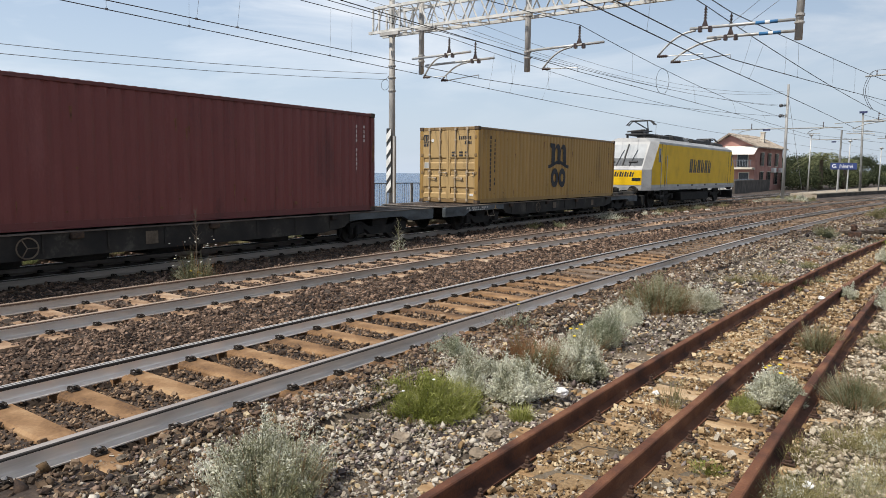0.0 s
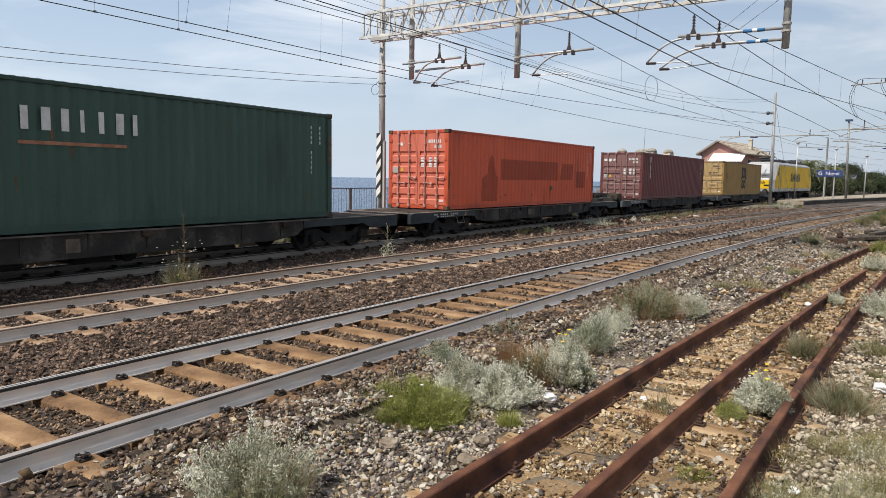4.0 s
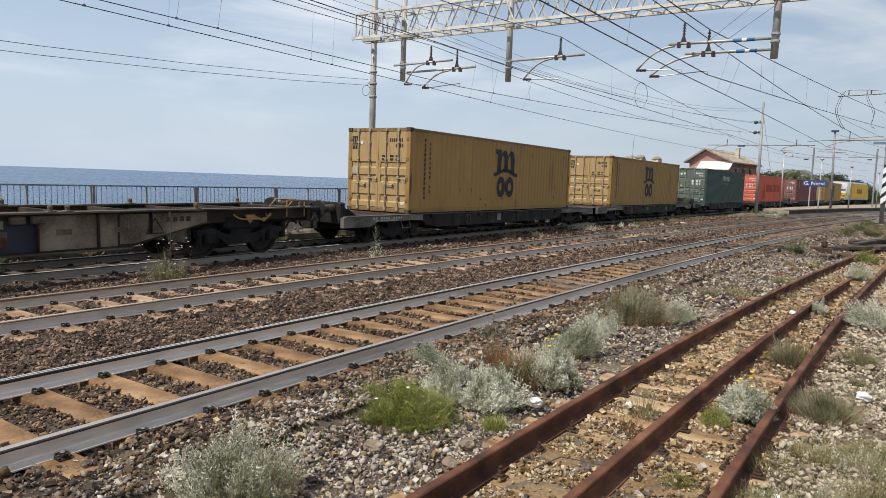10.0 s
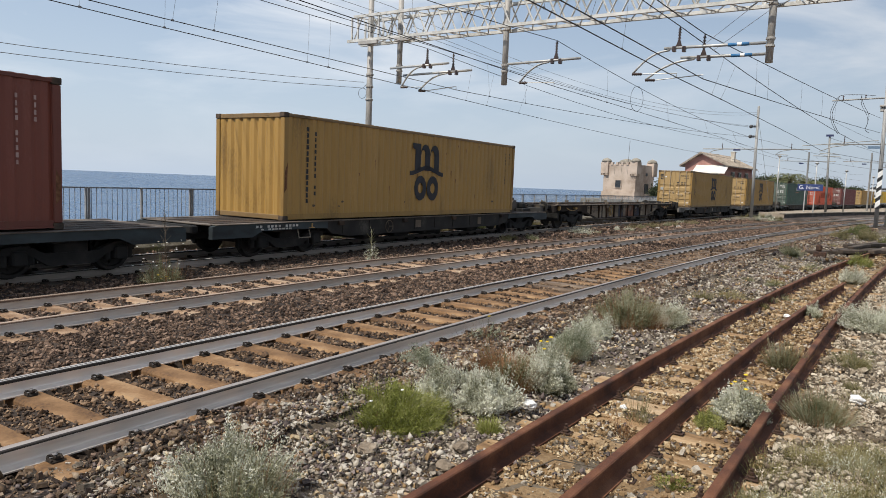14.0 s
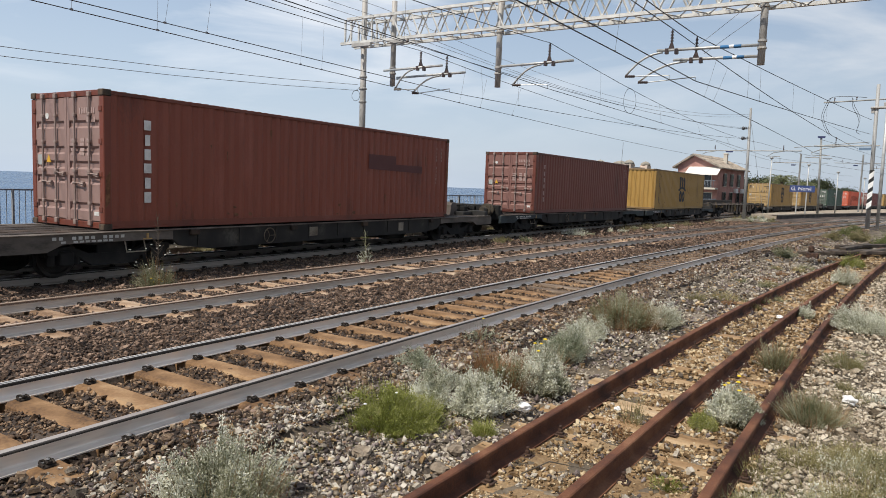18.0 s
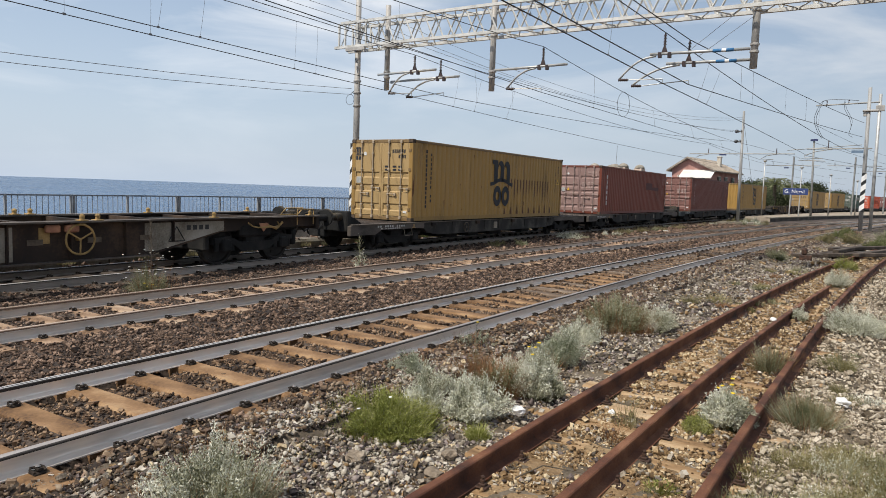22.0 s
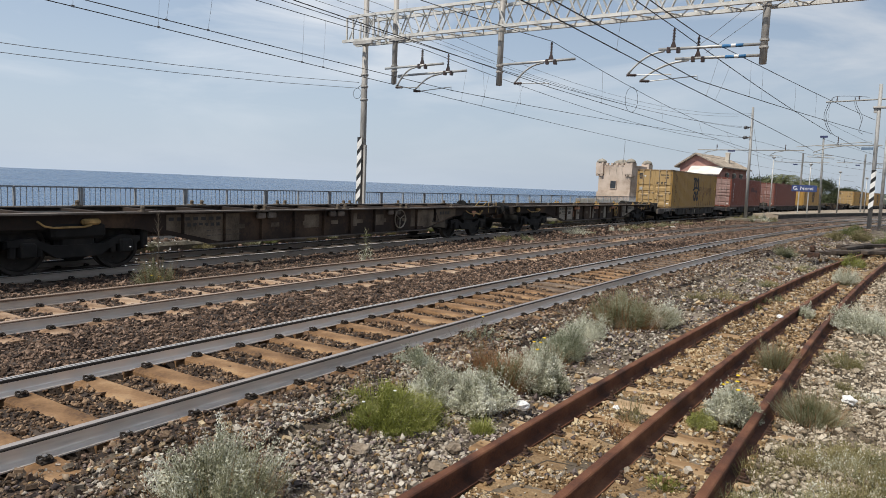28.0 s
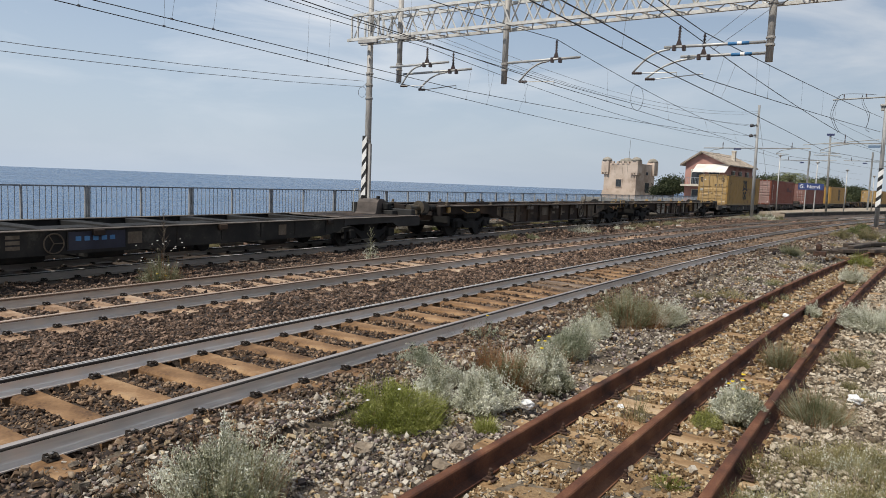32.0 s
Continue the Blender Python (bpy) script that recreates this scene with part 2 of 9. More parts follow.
M_TOPBROWN = mat("brownish_rail_top", [(0.28, 0.205, 0.15), (0.40, 0.305, 0.235), (0.50, 0.40, 0.32)], 2, 50, 0.6, 0.2, stretch=(1, 0.05, 1))
M_DARKSLEEPER = mat("dark_oily_sleeper", [(0.03, 0.022, 0.016), (0.065, 0.048, 0.036), (0.11, 0.085, 0.065)], 2.5, 30, 0.9, vary="object", spread=0.15, bump=0.2)
# Dark head strip; its lower lip paints the shadow under the head.
M_HEAD = mat("dark_shaded_rail_head", [(0.015, 0.013, 0.012), (0.035, 0.03, 0.027), (0.06, 0.052, 0.046)], 2, 50, 0.6, 0.2, stretch=(1, 0.05, 1))
M_RUST = mat("rusty_rail", [(0.042, 0.015, 0.008), (0.095, 0.034, 0.017), (0.15, 0.058, 0.027), (0.22, 0.10, 0.05)], 2.5, 50, 0.85, 0.1, bump=0.25, bscale=120)
M_CLIP = mat("fastening_steel", [(0.012, 0.010, 0.009), (0.03, 0.024, 0.02), (0.06, 0.048, 0.04)], 20, 90, 0.85, 0.1, spec=0.2)
M_CONC = mat("concrete", [(0.25, 0.23, 0.20), (0.40, 0.38, 0.34), (0.50, 0.47, 0.42)], 1.2, 25, 0.9, bump=0.2)
M_KERB = mat("weathered_tan_concrete", [(0.10, 0.085, 0.06), (0.20, 0.175, 0.135), (0.30, 0.27, 0.215)], 1.5, 25, 0.92, bump=0.3)
M_KERBDIRT = mat("grimy_half_buried_concrete", [(0.035, 0.03, 0.022), (0.105, 0.09, 0.066), (0.19, 0.168, 0.13), (0.28, 0.25, 0.20)], 1.3, 18, 0.95, bump=0.6, bscale=20)
M_GALV = mat("galvanised_steel", [(0.32, 0.32, 0.31), (0.45, 0.45, 0.44), (0.55, 0.55, 0.53)], 3, 30, 0.5, 0.35)
M_GALV2 = mat("dull_steel", [(0.17, 0.17, 0.165), (0.25, 0.25, 0.24), (0.33, 0.325, 0.31)], 3, 30, 0.6, 0.2)
M_POLE = mat("grey_painted_pole", [(0.27, 0.255, 0.235), (0.39, 0.37, 0.345), (0.47, 0.45, 0.42)], 2, 25, 0.6, 0.15, stretch=(1, 1, 0.3))
M_LATTICE = mat("pale_lattice_paint", [(0.42, 0.41, 0.38), (0.58, 0.57, 0.54), (0.66, 0.65, 0.62)], 3, 30, 0.6, 0.1)
M_WIRE = mat("dark_copper_wire", [(0.03, 0.028, 0.028), (0.06, 0.055, 0.055)], 4, 30, 0.6, 0.4)
M_WIRE2 = mat("grey_aluminium_wire", [(0.14, 0.14, 0.145), (0.22, 0.22, 0.225)], 4, 30, 0.55, 0.4)
M_INSUL = mat("brown_insulator", [(0.035, 0.022, 0.02), (0.07, 0.045, 0.04)], 10, 60, 0.35)
M_POSTGREY = mat("weathered_post_steel", [(0.134, 0.143, 0.150), (0.240, 0.247, 0.256), (0.330, 0.330, 0.330)], 3, 40, 0.7, 0.2)
M_FENCE = mat("railing_steel", [(0.119, 0.133, 0.155), (0.214, 0.238, 0.270), (0.309, 0.333, 0.364)], 3, 40, 0.7, 0.2)
M_BLACK = mat("black_paint", [(0.012, 0.012, 0.013), (0.025, 0.025, 0.026)], 5, 40, 0.6)
M_WHITE = mat("white_paint", [(0.62, 0.61, 0.58), (0.76, 0.75, 0.73), (0.82, 0.81, 0.80)], 2, 30, 0.6)
M_DARKBALL = mat("dull_dark_casting", [(0.05, 0.05, 0.055), (0.09, 0.09, 0.095)], 4, 30, 0.5)
M_PLATE = mat("faded_blue_plate", [(0.10, 0.16, 0.24), (0.15, 0.22, 0.31)], 3, 30, 0.6)
M_SIGN = mat("sign_blue", [(0.025, 0.045, 0.15), (0.035, 0.06, 0.19)], 2, 30, 0.5)
# Grime carried almost to black; shade under the wagons is in this colour.
M_GRIMESHADE = mat("grimy_shaded_underframe", [(0.004, 0.004, 0.004), (0.009, 0.009, 0.009), (0.022, 0.02, 0.018)], 3, 30, 0.9, 0.1, bump=0.2)
M_SLEEVE = mat("blue_sleeve", [(0.03, 0.13, 0.30), (0.06, 0.20, 0.40)], 3, 30, 0.5)
M_NAVY = mat("navy_plate", [(0.02, 0.03, 0.09), (0.04, 0.05, 0.13)], 3, 30, 0.5)
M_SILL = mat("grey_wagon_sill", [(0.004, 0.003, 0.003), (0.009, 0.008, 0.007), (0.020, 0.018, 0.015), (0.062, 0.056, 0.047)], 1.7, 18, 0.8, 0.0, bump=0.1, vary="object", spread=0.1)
M_DECK = mat("rusty_deck", [(0.04, 0.032, 0.026), (0.105, 0.085, 0.07), (0.19, 0.162, 0.138)], 1.5, 25, 0.85, 0.1, bump=0.2)
M_OLDGREY = mat("old_grey_panel", [(0.085, 0.065, 0.045), (0.21, 0.18, 0.14), (0.30, 0.27, 0.22)], 1.6, 25, 0.8)
M_BROWNSTEEL = mat("brown_grimy_steel", [(0.009, 0.006, 0.005), (0.026, 0.016, 0.011), (0.078, 0.048, 0.029)], 1.2, 20, 0.9, 0.0, bump=0.1)
M_PALEPANEL = mat("pale_grey_panel", [(0.12, 0.10, 0.075), (0.27, 0.245, 0.20), (0.36, 0.33, 0.285)], 1.6, 25, 0.8)
M_NIGHTPANEL = mat("dark_navy_panel", [(0.008, 0.009, 0.018), (0.016, 0.018, 0.036), (0.03, 0.032, 0.05)], 1.6, 25, 0.7)
M_TANPANEL = mat("tan_stained_panel", [(0.07, 0.048, 0.03), (0.19, 0.148, 0.105), (0.28, 0.23, 0.17)], 1.6, 25, 0.85)
M_BROWNPANEL = mat("brown_stained_panel", [(0.04, 0.028, 0.018), (0.11, 0.085, 0.06), (0.19, 0.155, 0.115)], 1.8, 25, 0.8)
M_RUSTPANEL = mat("rust_red_panel", [(0.05, 0.025, 0.018), (0.16, 0.065, 0.035), (0.26, 0.12, 0.07)], 1.8, 25, 0.8)
M_DARKPOLE = mat("weathered_pole", [(0.22, 0.22, 0.215), (0.33, 0.325, 0.315), (0.41, 0.405, 0.39)], 2, 25, 0.65, 0.1, stretch=(1, 1, 0.3))
M_YELLOWPART = mat("faded_yellow_paint", [(0.195, 0.123, 0.041), (0.450, 0.290, 0.108)], 6, 40, 0.7)
M_ORANGEPART = mat("faded_orange_paint", [(0.22, 0.09, 0.05), (0.42, 0.20, 0.11)], 6, 40, 0.7)

# ---- mesh helpers ----


class Shape:
    """Collects vertices and faces of one mesh."""

    def __init__(self):
        self.v, self.f = [], []

    def add(self, vs, fs):
        o = len(self.v)
        self.v += [tuple(q) for q in vs]
        self.f += [tuple(i + o for i in q) for q in fs]
        return self

    def box(self, x0, x1, y0, y1, z0, z1, c=0.0):
        """A box; c: the chamfer of its upright and lying edges."""
        if c <= 0:
            vs = [(x, y, z) for z in (z0, z1) for y in (y0, y1) for x in (x0, x1)]
            return self.add(vs, [(0, 2, 3, 1), (4, 5, 7, 6), (0, 1, 5, 4), (2, 6, 7, 3), (0, 4, 6, 2), (1, 3, 7, 5)])
        vs, ring = [], []
        for z, i in ((z0, c), (z0 + c, 0), (z1 - c, 0), (z1, c)):
            a0, a1, b0, b1 = x0 + i, x1 - i, y0 + i, y1 - i
            k = c
            ring.append(len(vs))
            vs += [(a0 + k, b0, z), (a1 - k, b0, z), (a1, b0 + k, z), (a1, b1 - k, z), (a1 - k, b1, z), (a0 + k, b1, z), (a0, b1 - k, z), (a0, b0 + k, z)]
        fs = [tuple(range(7, -1, -1)), tuple(range(24, 32))]
        for r in range(3):
            for i in range(8):
                j = (i + 1) % 8
                fs.append((r * 8 + i, r * 8 + j, r * 8 + 8 + j, r * 8 + 8 + i))
        return self.add(vs, fs)

    def prism(self, pts, a, b, axis="y"):
        """A profile of (u, w) points drawn along an axis from a to b: along y the profile is (x, z), along x (y, z), along z (x, y)."""
        put = {"y": lambda u, w, t: (u, t, w), "x": lambda u, w, t: (t, u, w), "z": lambda u, w, t: (u, w, t)}[axis]
        n = len(pts)
        vs = [put(u, w, a) for u, w in pts] + [put(u, w, b) for u, w in pts]
        fs = [tuple(range(n)), tuple(range(2 * n - 1, n - 1, -1))]
        fs += [(i, n + i, n + (i + 1) % n, (i + 1) % n) for i in range(n)]
        return self.add(vs, fs)

    def tube(self, pts, r, n=8, caps=True, r1=None):
        """A round bar along points; r1: the radius at the far end."""
        pts = [Vector(q) for q in pts]
        vs, fs = [], []
        up = None
        for i, q in enumerate(pts):
            d = (pts[min(i + 1, len(pts) - 1)] - pts[max(i - 1, 0)]).normalized()
            if up is None or abs(up.dot(d)) > 0.98:
                up = Vector((0, 0, 1)) if abs(d.z) < 0.9 else Vector((1, 0, 0))
            s = d.cross(up).normalized()
            u = s.cross(d).normalized()
            up = u
            k = r if r1 is None else r + (r1 - r) * i / max(1, len(pts) - 1)
            for j in range(n):
                a = 2 * math.pi * j / n
                vs.append(q + s * (k * math.cos(a)) + u * (k * math.sin(a)))
        for i in range(len(pts) - 1):
            for j in range(n):
                fs.append((i * n + j, i * n + (j + 1) % n, (i + 1) * n + (j + 1) % n, (i + 1) * n + j))
        if caps:
            fs += [tuple(range(n - 1, -1, -1)), tuple(range((len(pts) - 1) * n, len(pts) * n))]
        return self.add(vs, fs)

    def ring(self, c, r, t, axis="x", n=20, m=6):
        """A ring (torus) round c."""
        vs, fs = [], []
        for i in range(n):
            a = 2 * math.pi * i / n
            for j in range(m):
                b = 2 * math.pi * j / m
                k = r + t * math.cos(b)
                p, q, h = k * math.cos(a), k * math.sin(a), t * math.sin(b)
                vs.append({"x": (c[0] + h, c[1] + p, c[2] + q), "y": (c[0] + p, c[1] + h, c[2] + q), "z": (c[0] + p, c[1] + q, c[2] + h)}[axis])
        for i in range(n):
            for j in range(m):
                fs.append((i * m + j, i * m + (j + 1) % m, (i + 1) % n * m + (j + 1) % m, (i + 1) % n * m + j))
        return self.add(vs, fs)

    def lathe(self, prof, c, n=12):
        """A turned body round an upright axis through c; the profile is (radius, height)."""
        vs, fs = [], []
        for r, z in prof:
            vs += [(c[0] + r * math.cos(2 * math.pi * j / n), c[1] + r * math.sin(2 * math.pi * j / n), c[2] + z) for j in range(n)]
        for i in range(len(prof) - 1):
            fs += [(i * n + j, i * n + (j + 1) % n, (i + 1) * n + (j + 1) % n, (i + 1) * n + j) for j in range(n)]
        fs += [tuple(range(n - 1, -1, -1)), tuple(range((len(prof) - 1) * n, len(prof) * n))]
        return self.add(vs, fs)

    def mesh(self, name, material=None, smooth=False):
        me = bpy.data.meshes.new(name)
        me.from_pydata(self.v, [], self.f)
        if material:
            me.materials.append(material)
        bm = bmesh.new()
        bm.from_mesh(me)
        bmesh.ops.recalc_face_normals(bm, faces=bm.faces)
        bm.to_mesh(me)
        bm.free()
        if smooth:
            me.shade_smooth()
        return me


def part(name, shape, material, parent=None, label="", at=None, smooth=False, kind=""):
    """One mesh object under a thing or a part."""
    me = shape.mesh(name, material, smooth) if isinstance(shape, Shape) else shape
    ob = new(name, me)
    if parent:
        ob.parent = parent
    if at is not None:
        ob.matrix_basis = at
    return tagged(ob, label, kind=kind)


def thing(name, label, category, group="", kind="", at=None):
    ob = tagged(new(name), label, category, group, kind)
    ob.empty_display_size = 0.2
    if at is not None:
        ob.matrix_basis = at
    return ob


def big_mesh(name, verts, faces, material, smooth=False):
    """A mesh from arrays: verts (n, 3), faces (m, 3) or (m, 4)."""
    verts, faces = np.asarray(verts, np.float32), np.asarray(faces, np.int32)
    me = bpy.data.meshes.new(name)
    k = faces.shape[1]
    me.vertices.add(len(verts))
    me.vertices.foreach_set("co", verts.ravel())
    me.loops.add(faces.size)
    me.loops.foreach_set("vertex_index", faces.ravel())
    me.polygons.add(len(faces))
    me.polygons.foreach_set("loop_start", np.arange(0, faces.size, k, dtype=np.int32))
    me.update(calc_edges=True)
    me.validate()
    if smooth:
        me.shade_smooth()
    else:
        me.shade_flat()
    me.materials.append(material)
    return me


rng = np.random.default_rng(7)

# ---- plan: three main tracks bend to the right; the outer one (towards the sea) leaves them at the platform ----
TA, TC, TE = -5.545, -9.63, -13.068
ZE = -0.03


def bend_main(y):
    return 0.00125 * y * y - 1.7e-6 * y ** 3


def bend_sea(y):
    return -0.0343 * y + 0.0006995 * y * y - 4.96e-7 * y ** 3


def track_main(x0):
    return lambda y: (x0 + bend_main(y), math.atan(0.0025 * y - 5.1e-6 * y * y))


def track_sea(y):
    return TE + bend_sea(y), math.atan(-0.0343 + 0.001399 * y - 1.49e-6 * y * y)


def siding_edge(y):
    """The line between brown ballast and the grey gravel round the siding."""
    return -4.1 + 0.00125 * y * y


def ground_z(x, y):
    """Height of the ground: ballast level with the sleepers, a little lower by the siding, a cliff beyond the railing."""
    z = -0.205 + 0.0 * x
    yb = np.clip(y, -50, 160)
    for x0 in (TA, TC):
        z = np.where(np.abs(x - x0 - bend_main(yb)) < 1.2, -0.182 if x0 == TA else -0.205, z)
    z = np.where(np.abs(x - TA - bend_main(yb) - 1.3) < 0.45, -0.135, z)
    q = np.clip((x - siding_edge(yb) - 0.1) / 0.9, 0, 1)
    z = z + (-0.30 - z) * q * q * (3 - 2 * q)
    z = np.where(x < TE + 2.0 + bend_sea(np.clip(y, -50, 200)), -0.195, z)
    for x0, g, depth in ((TA, 0.78, 0.125), (TC, 0.7535, 0.07)):
        for side in (-1, 1):
            d = x - (x0 + bend_main(yb) + side * g)
            z = z - np.where(y < 48, depth * np.exp(-((d - 0.035) / 0.115) ** 6), 0)
    return z


def sheet(name, xs, ys, material, zfun, label):
    X, Y = np.meshgrid(xs, ys)
    Z = zfun(X, Y)
    n, m = len(xs), len(ys)
    idx = np.arange(n * m).reshape(m, n)
    f = np.stack([idx[:-1, :-1], idx[:-1, 1:], idx[1:, 1:], idx[1:, :-1]], -1).reshape(-1, 4)
    ob = new(name, big_mesh(name, np.stack([X, Y, Z], -1).reshape(-1, 3), f, material, True))
    return tagged(ob, label, "ground", kind="structure")


def lumps(X, Y, s=1.0):
    return s * (0.02 * np.sin(X * 2.1 + 1.3 * np.sin(Y * 0.9)) * np.cos(Y * 1.7 + X) + 0.012 * np.sin(X * 5.3 + Y * 4.1) + 0.008 * np.sin(X * 9.7 - Y * 8.3))


gx = np.concatenate([np.linspace(-20.2, -11.5, 46), np.linspace(-11.44, -3.4, 135), np.linspace(-3.3, 6, 60), np.linspace(7, 60, 20), [200, 800, 4000]])
gy = np.concatenate([[-4000, -800, -200, -60], np.linspace(-20, 0, 20), np.linspace(0.3, 30, 105), np.linspace(31, 100, 70), np.linspace(105, 300, 30), [500, 1200, 4500]])
sheet("ground", gx, gy, M_SOIL, lambda X, Y: ground_z(X, Y) + np.where((X < 6) & (Y < 100) & (Y > -20), lumps(X, Y), 0) - np.where((X > siding_edge(Y) + 0.5) & (X < siding_edge(Y) + 13.5) & (Y > -11.5) & (Y < 59), 0.12, 0), "brown ballast ground under the railway tracks, darkened as the shade between stones")


sx = np.linspace(0, 1, 60)
sy = np.concatenate([np.linspace(-12, 0, 20), np.linspace(0.3, 60, 150)])
SX, SY = np.meshgrid(sx, sy)
X0 = siding_edge(SY) + 0.25 * np.sin(SY * 1.7) + 0.15 * np.sin(SY * 4.1)
PX = X0 + SX ** 1.5 * 14
PZ = ground_z(PX, SY) + lumps(PX, SY) + 0.004 + 0.012 * np.minimum(SX * 6, 1) - 0.04 * (SX == 0)
n_, m_ = len(sx), len(sy)
idx = np.arange(n_ * m_).reshape(m_, n_)
tagged(new("gravel_yard", big_mesh("gravel_yard", np.stack([PX, SY, PZ], -1).reshape(-1, 3), np.stack([idx[:-1, :-1], idx[:-1, 1:], idx[1:, 1:], idx[1:, :-1]], -1).reshape(-1, 4), M_GREYBED, True)),
       "grey gravel ground around the disused siding", "ground", kind="structure")

# the sea below the railing, and the cliff
M_SEA = mat("sea_water", [(0.012, 0.052, 0.128), (0.018, 0.069, 0.156), (0.032, 0.09, 0.188)], 0.004, 0.05, 0.26, 0, 0.0, stretch=(1, 1, 1), spec=0.5, rvar=0.08)
sea_n = M_SEA.node_tree.nodes
sea_b = sea_n["Principled BSDF"]
sea_t, sea_w, sea_p = sea_n.new("ShaderNodeTexCoord"), sea_n.new("ShaderNodeTexNoise"), sea_n.new("ShaderNodeBump")
sea_w.inputs["Scale"].default_value, sea_w.inputs["Detail"].default_value = 0.35, 6
sea_p.inputs["Strength"].default_value, sea_p.inputs["Distance"].default_value = 0.75, 1.4
M_SEA.node_tree.links.new(sea_t.outputs["Object"], sea_w.inputs["Vector"])
M_SEA.node_tree.links.new(sea_w.outputs["Fac"], sea_p.inputs["Height"])
M_SEA.node_tree.links.new(sea_p.outputs["Normal"], sea_b.inputs["Normal"])
tagged(new("sea", Shape().add([(-19.5, -4900, -15), (-19.5, 4900, -15), (-4950, 4900, -15), (-4950, -4900, -15)], [(0, 1, 2, 3)]).mesh("sea", M_SEA)),
       "calm blue sea reaching to the horizon", "sea", kind="structure")
tagged(new("sea_wall", Shape().box(-20.6, -18.25, -60, 140, -15.2, 0.22, 0.04).mesh("sea_wall", M_CONC)), "low concrete wall along the cliff", "wall", kind="structure")

# ---- railway tracks ----
RAIL = [(-0.075, 0), (-0.075, 0.012), (-0.012, 0.036), (-0.009, 0.05), (-0.009, 0.125), (-0.036, 0.137), (-0.036, 0.164), (-0.028, 0.172), (0.028, 0.172), (0.036, 0.164), (0.036, 0.137), (0.009, 0.125), (0.009, 0.05), (0.012, 0.036), (0.075, 0.012), (0.075, 0)]


RAIL_LOW = [(u, w * 0.872) for u, w in RAIL]


def sweep(prof, line, ys):
    """A profile (across, up) drawn along line(y) = (x, z)."""
    s = Shape()
    n = len(prof)
    vs = []
    for i, y in enumerate(ys):
        x, z = line(y)
        xa, xb = line(y - 0.05)[0], line(y + 0.05)[0]
        h = math.atan2(xb - xa, 0.1)
        vs += [(x + u * math.cos(h), y - u * math.sin(h), z + w) for u, w in prof]
    fs = [tuple(range(n)), tuple(range(len(vs) - 1, len(vs) - n - 1, -1))]
    for i in range(len(ys) - 1):
        fs += [(i * n + j, (i + 1) * n + j, (i + 1) * n + (j + 1) % n, i * n + (j + 1) % n) for j in range(n)]
    return s.add(vs, fs)


RAIL_YS = [-30 + 1.5 * i for i in range(60)] + [60 + 4 * i for i in range(60)]
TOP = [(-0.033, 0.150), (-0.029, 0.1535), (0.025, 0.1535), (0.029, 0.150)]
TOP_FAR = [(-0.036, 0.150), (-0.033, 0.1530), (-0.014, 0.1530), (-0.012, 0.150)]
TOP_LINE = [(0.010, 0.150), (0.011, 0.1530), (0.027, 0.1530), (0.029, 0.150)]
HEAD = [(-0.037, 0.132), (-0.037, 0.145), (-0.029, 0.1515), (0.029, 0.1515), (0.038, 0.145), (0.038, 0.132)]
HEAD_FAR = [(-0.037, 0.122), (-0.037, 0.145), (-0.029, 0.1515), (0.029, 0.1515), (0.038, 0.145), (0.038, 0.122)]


def sleeper_shape(length=2.45, w=0.26, h=0.2):
    s = Shape()
    a, b, c = length / 2, w / 2, 0.025
    prof = [(-b - 0.02, -h), (-b, -c), (-b + c, 0), (b - c, 0), (b, -c), (b + 0.02, -h)]
    s.prism(prof, -a, a, "x")
    return s


def clip_shape():
    """Elastic rail fastening: a bent spring bar over a shoulder, held by a domed bolt."""
    s = Shape()
    s.box(-0.055, 0.04, -0.05, 0.05, 0, 0.016, 0.005)
    s.tube([(0.03, -0.045, 0.022), (-0.02, -0.052, 0.034), (-0.048, -0.034, 0.04), (-0.03, -0.012, 0.044), (0.034, -0.012, 0.04), (0.034, 0.012, 0.04), (-0.03, 0.012, 0.044), (-0.048, 0.034, 0.04), (-0.02, 0.052, 0.034), (0.03, 0.045, 0.022)], 0.011, 6)
    s.lathe([(0.014, 0.0), (0.014, 0.042), (0.021, 0.045), (0.021, 0.056), (0.015, 0.066), (0.006, 0.069)], (-0.005, 0, 0), 8)
    return s


SLEEPER, CLIP = sleeper_shape(), clip_shape()


def clip_mesh():
    me = CLIP.mesh("fastening", M_CLIP)
    me.transform(pose(0, 0, 0) @ Matrix.Diagonal((0.9, 0.85, 0.9, 1)))
    me.materials.append(M_BOLT)
    for q in me.polygons:
        q.material_index = 1 if q.center.z > 0.05 and q.center.xy.length < 0.03 else 0
    return me


